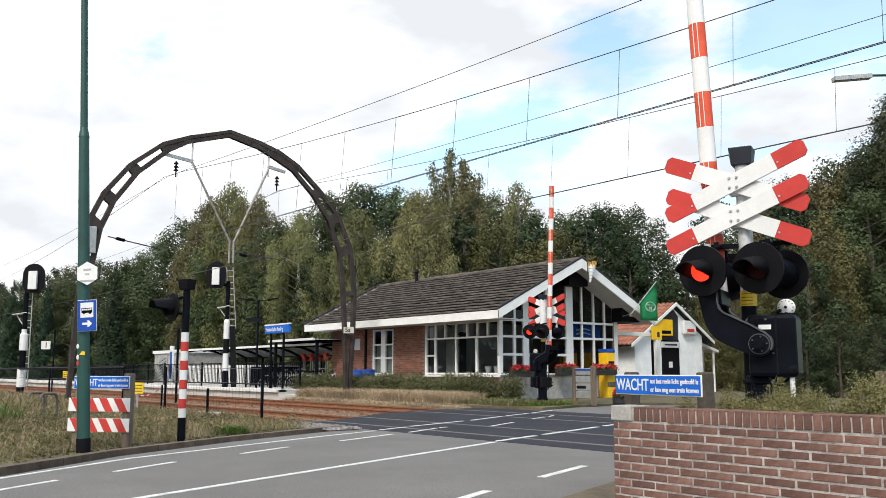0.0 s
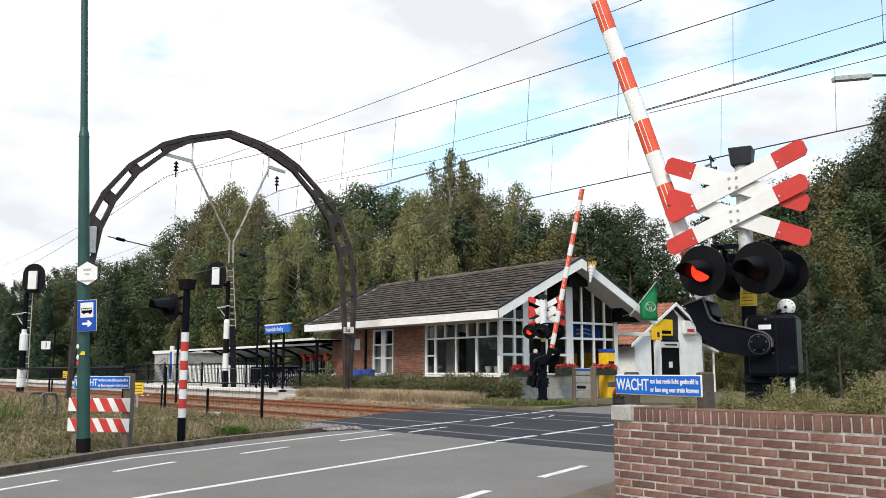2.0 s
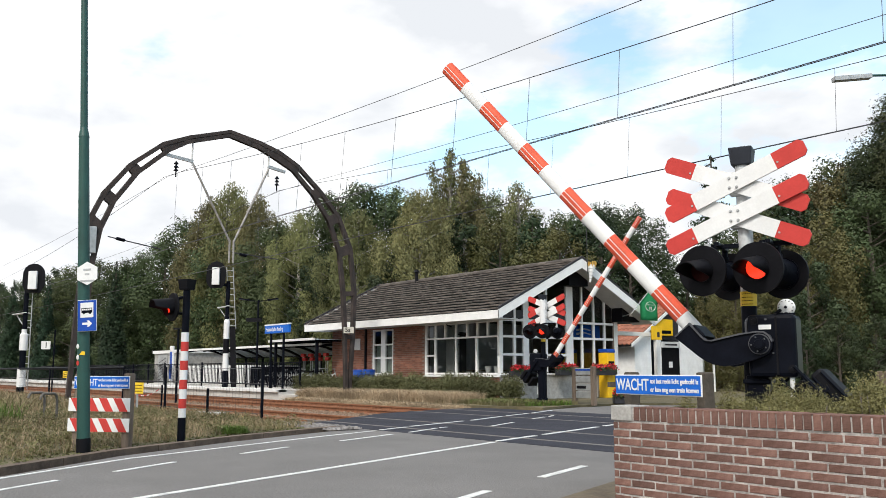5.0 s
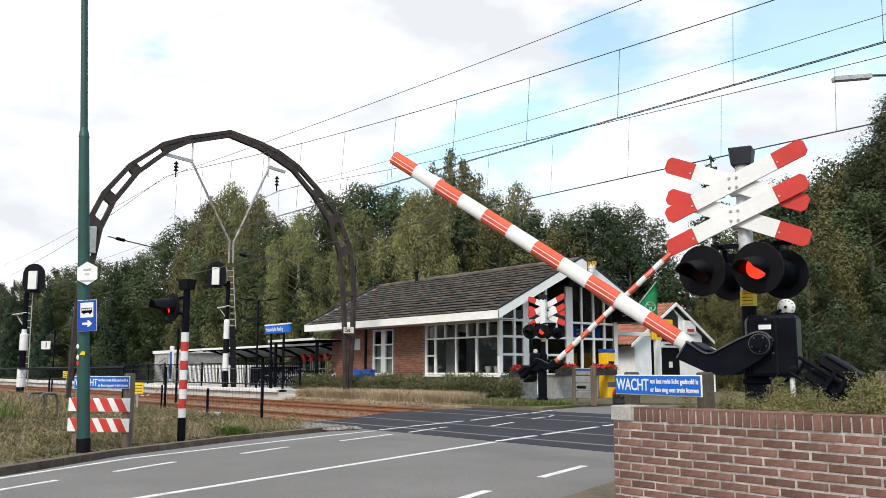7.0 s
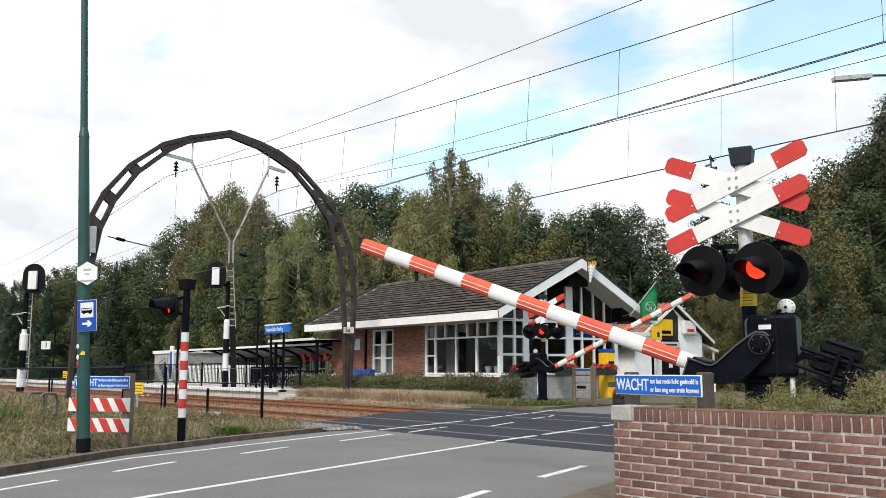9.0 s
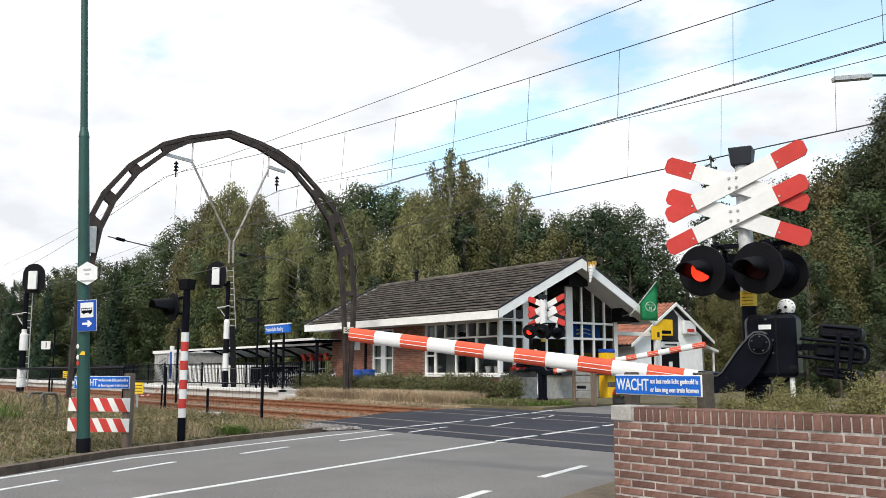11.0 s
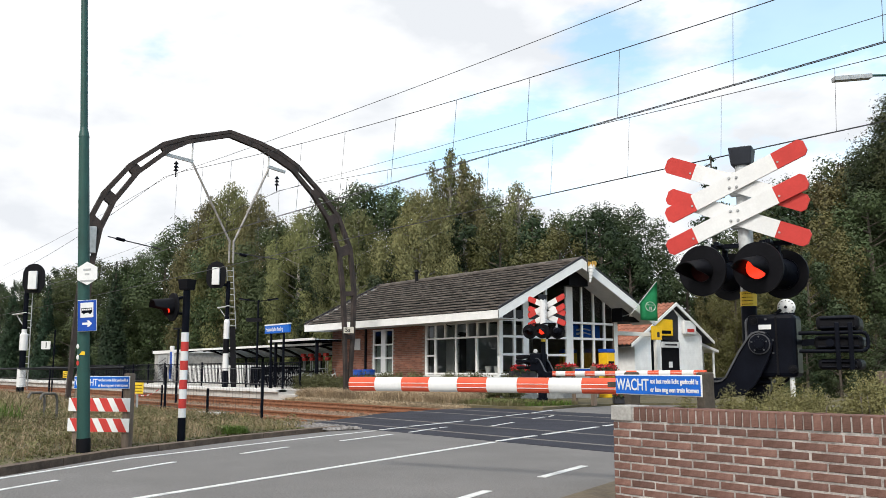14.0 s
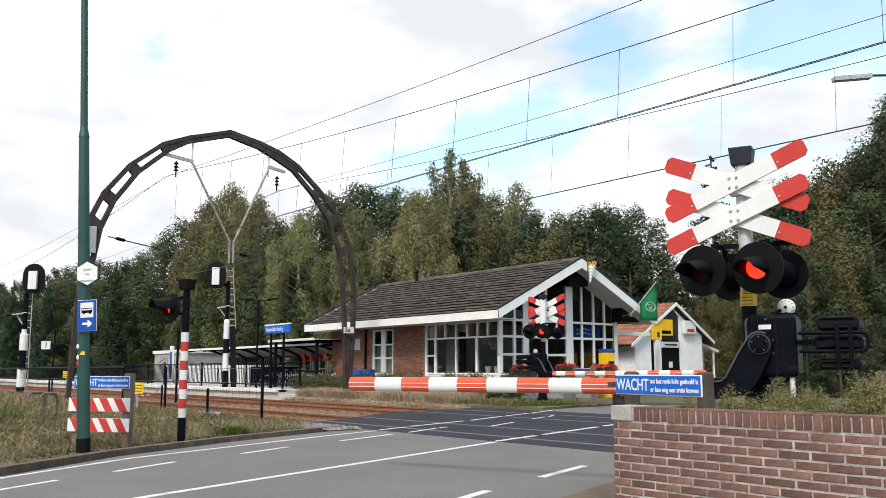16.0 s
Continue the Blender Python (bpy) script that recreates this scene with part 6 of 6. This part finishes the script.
def shelter():
    t = thing("bicycle_shelter", -38.0, 20.0, 0.06, 0, "long bicycle shelter with arched glazed roof", "bicycle shelter")
    arc = [(-1.1 + 2.5 * f, 2.04 + 0.16 * math.sin(f * 3.1416) - 0.38 * f * f) for f in [k / 8 for k in range(9)]]
    for i in range(8):
        x = -8.5 + 2.0 * i
        b = B()
        rod(b, (x, 1.35, 0), (x, 1.35, 1.68), 0.055, n=10)
        part("post", b, "black", t)
        b = B()
        for (ya, za), (yb, zb) in zip(arc, arc[1:]):
            beam(b, (x, ya, za - 0.06), (x, yb, zb - 0.06), 0.09, 0.12, (1, 0, 0))
        part("arched_rib", b, "black", t)
        for d in (0.67, 1.33):
            if i < 7:
                b = B()
                for (ya, za), (yb, zb) in zip(arc, arc[1:]):
                    beam(b, (x + d, ya, za - 0.02), (x + d, yb, zb - 0.02), 0.018, 0.02, (1, 0, 0))
                part("glazing_bar", b, "steel", t)
    for i in range(7):
        b = B()
        for (ya, za), (yb, zb) in zip(arc, arc[1:]):
            b.faces.new([b.verts.new((x, y, z)) for x, y, z in ((-8.45 + 2 * i, ya, za), (-6.55 + 2 * i, ya, za), (-6.55 + 2 * i, yb, zb), (-8.45 + 2 * i, yb, zb))])
        part("roof_sheet", b, "roofglass", t, "glazed roof sheet with sky light in its colour")
    for y, z in ((1.4, 1.7), (0.2, 2.1)):
        b = B()
        beam(b, (-8.6, y, z - 0.02), (5.6, y, z - 0.02), 0.08, 0.1)
        part("roof_beam", b, "black", t)
    b = B()
    box(b, -10.5, -1.16, 2.02, 5.7, -1.08, 2.12, 0.01)
    part("roof_edge", b, "signwhite", t, "white front roof edge")
    b = B()
    box(b, 2.4, -1.9, 2.19, 6.4, -1.82, 2.29, 0.01)
    part("front_roof_edge", b, "signwhite", t)
    b = B()
    box(b, 2.4, -1.82, 2.22, 6.4, 0.5, 2.25)
    part("front_roof", b, "roofglass", t)
    for x in (2.5, 3.5, 4.5, 5.5, 6.3):
        b = B()
        beam(b, (x, -1.8, 2.19), (x, 0.5, 2.19), 0.06, 0.07)
        part("roof_rib", b, "black", t)
    for x in (2.6, 6.2):
        b = B()
        rod(b, (x, -1.6, 0.2), (x, -1.6, 2.2), 0.07, n=10)
        part("post", b, "black", t)
    t2 = thing("white_container", -41.5, 18.9, 0.3, 0, "low white container with a rounded end", "container")
    b = B()
    box(b, -5.0, -0.5, 0, 3.4, 2.3, 0.98, 0.1)
    part("body", b, "signwhite", t2)
    b = B()
    box(b, 3.38, -0.38, 0.05, 3.44, 2.2, 0.9, 0.02)
    part("end_panel", b, "blackmatt", t2, "black end panel")
    for k in range(9):
        b = B()
        box(b, -4.7 + k * 0.95, -0.515, 0.06, -4.66 + k * 0.95, -0.495, 0.86)
        part("panel_joint", b, "dark", t2)
    t3 = thing("brick_shed", -49.5, 20.0, 0.06, 0, "pale brick shed with a grey door and white roof edge", "shed")
    b = B()
    box(b, -2.6, -0.9, 0, 2.3, 2.0, 1.95)
    part("wall", b, "capstone", t3)
    b = B()
    box(b, -2.7, -1.0, 1.95, 2.4, 2.1, 2.12)
    part("roof_edge", b, "signwhite", t3)
    b = B()
    box(b, -1.9, -0.95, 0.05, -0.5, -0.9, 1.9, 0.01)
    part("door", b, "steel", t3)
    for k in range(6):
        b = B()
        beam(b, (-1.75, -0.955, 0.4 + k * 0.2), (-0.65, -0.955, 0.7 + k * 0.2), 0.01, 0.03)
        part("door_bar", b, "dark", t3)


shelter()


def bicycles():
    t = thing("bicycle", 0, 0, 0, 0, "parked bicycle in the shelter", "bicycle", "parked bicycles")
    for x in (-0.53, 0.53):
        b = B()
        for k in range(20):
            a0, a1 = k / 20 * 6.283, (k + 1) / 20 * 6.283
            rod(b, (x + 0.33 * math.cos(a0), 0, 0.34 + 0.33 * math.sin(a0)), (x + 0.33 * math.cos(a1), 0, 0.34 + 0.33 * math.sin(a1)), 0.018, n=5, cap=False)
        w = part("wheel", b, "blackmatt", t)
        b = B()
        for k in range(6):
            a0 = k / 6 * 3.1416
            rod(b, (x + 0.32 * math.cos(a0), 0, 0.34 + 0.32 * math.sin(a0)), (x - 0.32 * math.cos(a0), 0, 0.34 - 0.32 * math.sin(a0)), 0.003, n=3)
        part("spokes", b, "steel", w)
    b = B()
    for p, q in (((-0.53, 0, 0.34), (-0.15, 0, 0.3)), ((-0.53, 0, 0.34), (-0.25, 0, 0.75)), ((-0.15, 0, 0.3), (-0.28, 0, 0.9)), ((-0.15, 0, 0.3), (0.38, 0, 0.85)), ((-0.25, 0, 0.72), (0.36, 0, 0.8)), ((0.53, 0, 0.34), (0.36, 0, 0.98))):
        rod(b, p, q, 0.018, n=6)
    part("frame", b, "steel", t)
    b = B()
    box(b, -0.4, -0.07, 0.9, -0.17, 0.07, 0.96, 0.02)
    part("saddle", b, "blackmatt", t)
    b = B()
    rod(b, (0.33, -0.28, 1.02), (0.33, 0.28, 1.02), 0.014, n=6)
    part("handlebar", b, "steel", t)
    rng = random.Random(9)
    places = [(-31.9 - (i % 13) * 0.42, 18.9 + (i % 2) * 0.25 + 0.95 * (i // 13)) for i in range(26)]
    t.matrix_basis = pose(*places[0], 0.06, 0, 0, 70)
    for p in places[1:]:
        copy_thing(t, pose(*p, 0.06, 0, rng.uniform(-6, 6), 70 + rng.uniform(-14, 14)))
    for i in range(8):
        t = thing("bicycle_crate", -33.1 - i * 0.33, 19.7 + 0.1 * (i % 2), 1.45 + 0.18 * (i % 2), 20, "red plastic crate on a stacked bicycle", "crate", "red crates")
        b = B()
        box(b, -0.1, -0.1, 0, 0.1, 0.1, 0.15, 0.03)
        part("crate_body", b, "red", t)
        b = B()
        rod(b, (0, 0, -1.4), (0, 0, 0), 0.02, n=6)
        part("support", b, "steel", t)


bicycles()


def signal(x, y, z, top, label, ladder, turn=0, banded=False, head=(0.42, 0.05)):
    t = thing("railway_signal", x, y, z, turn, label, "railway signal", "railway signals")
    h = top - z
    if banded:
        for nm, mt, za, zb, r in (("mast_foot", "black", 0, 0.72, 0.13), ("white_sleeve", "signwhite", 0.72, 1.46, 0.13), ("mast_sleeve", "blackmatt", 1.46, 2.1, 0.128), ("white_sleeve", "signwhite", 2.1, 2.85, 0.13)):
            b = B()
            rod(b, (0, 0, za), (0, 0, zb), r, n=14)
            if zb > 2.5:
                rod(b, (0, 0, zb), (0, 0, zb + 0.1), r, 0.09, 14)
            part(nm, b, mt, t)
        b = B()
        beam(b, (0.24, 0.3, 0), (0.16, 0.2, 2.62), 0.24, 0.05, (0.787, -0.618, 0))
        part("ladder_guard", b, "blackmatt", t, "dark board closing the ladder")
        b = B()
        beam(b, (-0.27, -0.34, 3.45), (0.06, 0.08, 3.55), 0.3, 0.03)
        beam(b, (-0.2, -0.26, 3.42), (0, 0, 2.95), 0.03, 0.03)
        part("stand", b, "offwhite", t)
    else:
        b = B()
        rod(b, (0, 0, 0), (0, 0, 1.78), 0.12, n=14)
        part("mast_foot", b, "black", t)
        b = B()
        rod(b, (0, 0, 1.76), (0, 0, 2.36), 0.15, n=16)
        rod(b, (0, 0, 2.36), (0, 0, 2.42), 0.15, 0.1, 16)
        rod(b, (0, 0, 2.42), (0, 0, 2.56), 0.1, n=14)
        part("white_sleeve", b, "signwhite", t)
        b = B()
        beam(b, (-0.28, -0.35, 3.12), (0.05, 0.06, 3.2), 0.3, 0.03)
        beam(b, (-0.2, -0.25, 3.1), (0, 0, 2.6), 0.03, 0.03)
        part("stand", b, "offwhite", t)
    b = B()
    rod(b, (0, 0, h * 0.48), (0, 0, h * 0.85), 0.09, n=12)
    part("mast", b, "black", t)
    b = B()
    beam(b, (0, 0, h * 0.82), (head[0], head[1], h * 0.82), 0.08, 0.12)
    part("head_bracket", b, "black", t)
    if not banded:
        b = B()
        rod(b, (0, 0, 0.38), (0, 0, 1.06), 0.165, n=16)
        part("white_foot", b, "signwhite", t)
    b = B()
    w = 0.42
    pts = [(-w, h * 0.84)] + [(w * math.cos(a), h * 0.93 + w * math.sin(a)) for a in [math.pi - k * math.pi / 10 for k in range(11)]] + [(w, h * 0.84), (w * 0.6, h * 0.79), (-w * 0.6, h * 0.79)]
    prism(b, pts, -0.02, 0.02, pose(head[0], head[1], 0, 0, 0, 52) @ SIDE)
    part("backplate", b, "blackmatt", t)
    b = B()
    box(b, -0.15, -0.16, h * 0.815, 0.17, -0.03, h * 0.955, 0.015)
    bmesh.ops.transform(b, matrix=pose(head[0], head[1], 0, 0, 0, 52), verts=b.verts)
    part("lamp_case", b, "signwhite", t, "white lamp case")
    side_, (off0, z0_, off1, z1_) = Vector((0.618, 0.787, 0)), ladder
    foot, head_ = side_ * off0 + Vector((0, 0, z0_)), side_ * off1 + Vector((0, 0, z1_))
    for sg in (-0.14, 0.14):
        b = B()
        rod(b, foot + side_ * sg, head_ + side_ * sg, 0.02, n=6)
        part("ladder_rail", b, "steel", t)
    steps = int((z1_ - z0_) / 0.26)
    for k in range(steps):
        p = foot.lerp(head_, (k + 0.5) / steps)
        b = B()
        rod(b, p - side_ * 0.14, p + side_ * 0.14, 0.014, n=5)
        part("ladder_rung", b, "steel", t)


signal(-36.4, 8.25, 0.02, 5.0, "railway signal with white sleeve and ladder beside the track", (0.1, 0.3, 0.08, 4.95), head=(0.5, 0.1))
signal(-36.3, 16.45, 0.3, 5.75, "railway signal with white sleeve and ladder on the platform", (0.26, 2.55, 0.05, 5.25), banded=True, head=(-0.06, -0.55))


def name_sign():
    t = thing("station_name_sign", -32.6, 17.0, 0.3, 0, "blue station name sign on two dark posts", "sign")
    for x in (-0.55, 0.55):
        b = B()
        rod(b, (x, 0, 0), (x, 0, 2.3), 0.05, n=10)
        part("post", b, "black", t)
    b = B()
    box(b, -1.05, -0.05, 2.24, 1.05, 0.05, 2.56, 0.01)
    s = part("panel", b, "blue", t)
    b = B()
    box(b, -1.07, -0.06, 2.56, 1.07, 0.06, 2.62, 0.01)
    part("top_edge", b, "signwhite", t)
    lettering("sign_text", "Hollandsche Rading", 0.24, "signwhite", s, pose(-0.95, -0.053, 2.4) @ SIDE, 1.5)


name_sign()


def thin_posts():
    for x, y, h in ((-34.2, 16.9, 3.7), (-30.5, 12.0, 2.5)):
        t = thing("platform_lamp", x, y, 0.0 if y < 15 else 0.3, 0, "slender black post with a short arm", "lamp post", "slender posts")
        b = B()
        rod(b, (0, 0, 0 if y > 15 else -0.15), (0, 0, h), 0.045, n=8)
        part("post", b, "black", t)
        b = B()
        if y > 15:
            for sg in (1, -1):
                b2 = B()
                beam(b2, (0, 0, h - 0.06), (sg * 0.34, sg * 0.43, h - 0.02), 0.03, 0.035)
                part("arm", b2, "black", t)
                b2 = B()
                beam(b2, (sg * 0.24, sg * 0.3, h), (sg * 0.52, sg * 0.66, h + 0.05), 0.16, 0.06)
                part("lantern", b2, "black", t)
            beam(b, (-0.3, -0.38, h - 0.85), (0.1, 0.13, h - 0.85), 0.2, 0.16)
            part("loudspeaker", b, "blackmatt", t)
        else:
            beam(b, (-0.4, 0, h), (0.5, 0, h), 0.08, 0.05)
            part("arm", b, "black", t)
    t = thing("number_plate_post", -49.2, 12.24, -0.15, 0, "white square plate with a numeral on a post", "sign")
    b = B()
    rod(b, (0.85, 0.2, 0), (0.85, 0.2, 3.25), 0.04, n=6)
    part("post", b, "black", t)
    b = B()
    box(b, -0.24, -0.02, 2.28, 0.24, 0.02, 2.7)
    bmesh.ops.transform(b, matrix=pose(0, 0, 0, 0, 0, 50), verts=b.verts)
    p = part("plate", b, "signwhite", t)
    lettering("plate_text", "1", 0.4, "black", p, pose(0, 0, 0, 0, 0, 50) @ pose(-0.08, -0.023, 2.48) @ SIDE)
    b = B()
    beam(b, (0.12, 0.18, 2.48), (0.85, 0.2, 2.5), 0.03, 0.03)
    part("bracket", b, "black", t)
    t = thing("arch_number_plate", -26.5, 16.6, 0, 0, "pale plate with numerals on the arch leg", "plate")
    b = B()
    box(b, -0.18, -0.02, 2.32, 0.18, 0.0, 2.54)
    bmesh.ops.transform(b, matrix=pose(0, 0, 0, 0, 0, 50), verts=b.verts)
    p = part("plate", b, "oldplate", t)
    lettering("plate_text", "5s", 0.22, "black", p, pose(0, 0, 0, 0, 0, 50) @ pose(-0.13, -0.023, 2.43) @ SIDE)
    t = thing("totem_sign", -45.0, 17.4, 0.3, 0, "slim pale totem sign with a blue top", "sign")
    b = B()
    box(b, -0.2, -0.05, 0, 0.2, 0.05, 2.0, 0.02)
    part("column", b, "signwhite", t)
    b = B()
    box(b, -0.15, -0.055, 0.3, 0.15, -0.051, 1.7)
    part("panel", b, "darkblue", t)


thin_posts()


def debris():
    t = thing("rail_part", -20.3, 8.75, -0.1, 15, "grey steel cover beside the rail", "track cover")
    b = B()
    box(b, -0.6, -0.12, 0, 0.6, 0.12, 0.14, 0.03)
    part("cover", b, "steel", t)
    t = thing("yellow_cable_cap", -29.0, 16.0, -0.1, 0, "small yellow cap beside the track", "cap")
    b = B()
    bmesh.ops.create_uvsphere(b, u_segments=14, v_segments=8, radius=0.12, matrix=pose(0, 0, 0.07) @ Matrix.Diagonal((1.5, 1, 0.6, 1)))
    part("cap", b, "nsyellow", t)
    t = thing("orange_cable", -18.9, 8.7, -0.08, 25, "orange cable duct beside the rail", "cable duct")
    b = B()
    box(b, -0.45, -0.05, 0, 0.45, 0.05, 0.08, 0.02)
    part("duct", b, "nsyellow", t)


debris()


# ---- grass ----
def grass(name, material, label, spots, seed, bush=False):
    """Blades in tufts over stretches (x0, x1, y0, y1, count, height, z, test)."""
    rng = np.random.RandomState(seed)
    vs, fs = [], []
    for x0, x1, y0, y1, n, h, z, test in spots:
        px_, py_ = rng.uniform(x0, x1, n), rng.uniform(y0, y1, n)
        for x, y in zip(px_, py_):
            if test and not test(x, y):
                continue
            for _ in range(5):
                a, l = rng.uniform(0, 6.28), h * rng.uniform(0.4, 1.15)
                lean = rng.uniform(0.1, 1.2) * l
                ca, sa = math.cos(a), math.sin(a)
                w = (0.002 + 0.0025 * rng.random_sample()) * (1.0 if x > -16 else 1.8)
                bx, by = x + rng.normal() * 0.04, y + rng.normal() * 0.04
                k = len(vs)
                vs += [(bx - sa * w, by + ca * w, z), (bx + sa * w, by - ca * w, z), (bx + ca * lean * 0.4 + sa * w * 0.8, by + sa * lean * 0.4 - ca * w * 0.8, z + l * 0.6), (bx + ca * lean * 0.4 - sa * w * 0.8, by + sa * lean * 0.4 + ca * w * 0.8, z + l * 0.6), (bx + ca * lean, by + sa * lean, z + l)]
                fs += [(k, k + 1, k + 2, k + 3), (k + 3, k + 2, k + 4)]
    tagged(raw(name, vs, fs, material), label, "grass", kind="stuff")


def beyond_kerb(x, y):
    k = [(-3.0, -6.9), (2.0, -9.85), (3.57, -11.15), (5.57, -12.35), (7.02, -13.0), (8.4, -13.7)]
    for (ya, xa), (yb, xb) in zip(k, k[1:]):
        if ya <= y <= yb:
            return x < xa + (xb - xa) * (y - ya) / (yb - ya) - 0.12
    return x < -13.7


def lawn_test(x, y):
    return beyond_kerb(x + 0.35, y) and (noise.noise(Vector((x * 0.7, y * 0.7, 0))) > -0.25 or y > 6)


grass("dry_grass", "drygrass", "tall dry straw-coloured grass", [(-23, -9.8, 1.5, 8.1, 4800, 0.15, 0.02, lawn_test), (-40, -23, 3, 8.0, 1800, 0.3, 0.02, None), (-31, -29, 16.6, 17.3, 500, 0.25, 0.03, None)], 1)
grass("straw_grass", "straw", "pale straw grass between the hedge and the track", [(-29.5, -20.0, 16.2, 17.3, 6000, 0.36, 0.03, None), (-29.3, -19.0, 15.5, 16.3, 4500, 0.22, -0.15, None)], 4)
grass("verge_grass", "grass", "olive green verge grass", [(-23, -9.8, 1.5, 8.1, 6000, 0.12, 0.02, lawn_test), (-40, -23, 2, 8.0, 2400, 0.3, 0.02, None), (-21, -17.4, 16.2, 18.6, 1500, 0.16, 0.06, None), (-15.4, -13.5, 5.4, 6.3, 100, 0.1, 0.02, None)], 2)
grass("green_grass", "greengrass", "fresh green grass tufts", [(-13.5, -13.05, 6.0, 6.35, 320, 0.12, 0.02, None), (-20.5, -17.3, 16.5, 18.2, 1300, 0.14, 0.06, None), (-30, -18, 2.5, 4.2, 900, 0.4, 0.02, beyond_kerb)], 3)


def weeds():
    """Low leafy weeds among the grass, and fallen leaves along the kerb."""
    rng = random.Random(41)
    blobs = []
    while len(blobs) < 900:
        x, y = rng.uniform(-22, -9.8), rng.uniform(1.5, 8.0)
        if lawn_test(x, y):
            r = rng.uniform(0.05, 0.14)
            blobs.append((x, y, 0.03 + r * 0.7, r, r, r * rng.uniform(0.6, 1.3)))
    vs, fs = leaf_cloud(rng, blobs, 42000, 0.014, 0, 0.5)
    tagged(raw("weeds", vs, fs, "weeds"), "low green weeds among the grass", "weeds", kind="stuff")
    vs, fs = [], []
    n = 0
    while n < 2600:
        x, y = rng.uniform(-16, -9), rng.uniform(0.5, 8.0)
        if beyond_kerb(x, y) and not beyond_kerb(x + 0.9, y):
            a, s = rng.random() * 6.28, rng.uniform(0.012, 0.03)
            k = len(vs)
            vs += [(x + s * math.cos(a), y + s * math.sin(a), 0.024 + rng.random() * 0.01), (x + 0.5 * s * math.cos(a + 1.6), y + 0.5 * s * math.sin(a + 1.6), 0.03 + rng.random() * 0.015), (x - s * math.cos(a), y - s * math.sin(a), 0.024), (x - 0.5 * s * math.cos(a + 1.6), y - 0.5 * s * math.sin(a + 1.6), 0.024)]
            fs.append((k, k + 1, k + 2, k + 3))
            n += 1
    tagged(raw("leaf_litter", vs, fs, "brown_leaf"), "brown fallen leaves along the kerb", "leaf litter", kind="stuff")


weeds()


# ---- what moves ----
def motions():
    angles = [(0, 87.75), (0.8, 87.6), (1.0, 85), (1.2, 82), (1.5, 77.75), (2.0, 73), (2.5, 68.6), (3.0, 64.5), (3.5, 60.5), (4.0, 56.4), (5.2, 47.2), (6.5, 37.4), (7.0, 33.75), (7.5, 30.2), (8.0, 26.75), (8.5, 23.4), (9.0, 20.25), (10.2, 12.3), (11.3, 5.6), (11.5, 4.75), (11.7, 3.7), (11.9, 2.5), (12.1, 1.1), (12.3, 0.25), (12.5, 0), (16, 0)]
    ahead = ((0, 20.25, 33.75, 60.5, 77.75, 87.75), (0.4, 2.75, 3.25, 4.0, 2.25, 0.0))      # the far boom lags a little
    for boom, k in ((near_boom, 0.0), (far_boom, 1.0)):
        walk(boom, [(t, pose(*boom.location, 0, -(a + k * float(np.interp(a, *ahead))), 0)) for t, a in angles])
    # the two lamps of each pair flash by turns
    period, first, width = 0.6485, 0.275, 0.36

    def rows_for(on_right, place):
        rows = [(0.0, place(not on_right))]
        k = 0
        while True:
            a, b = first + k * period, first + k * period + width
            for u, state in ((a, on_right), (b, not on_right)):
                if u < 15.95:
                    rows += [(u - 0.034, place(not state)), (u, place(state))]
            k += 1
            if a > 16:
                break
        rows.append((16.0, rows[-1][1]))
        return rows
    for lit in (near_lit, far_lit):
        for g, aim, sx, sy in lit:
            right = (sx < 0) if lit is near_lit else (sx > 0)
            walk(g, rows_for(right, lambda on: aim @ pose(0, 0.027 if on else 0.0, 0)))
    walk(post_lit, rows_for(True, lambda on: post_head @ pose(0, 0.029 if on else 0.0, 0)))


motions()
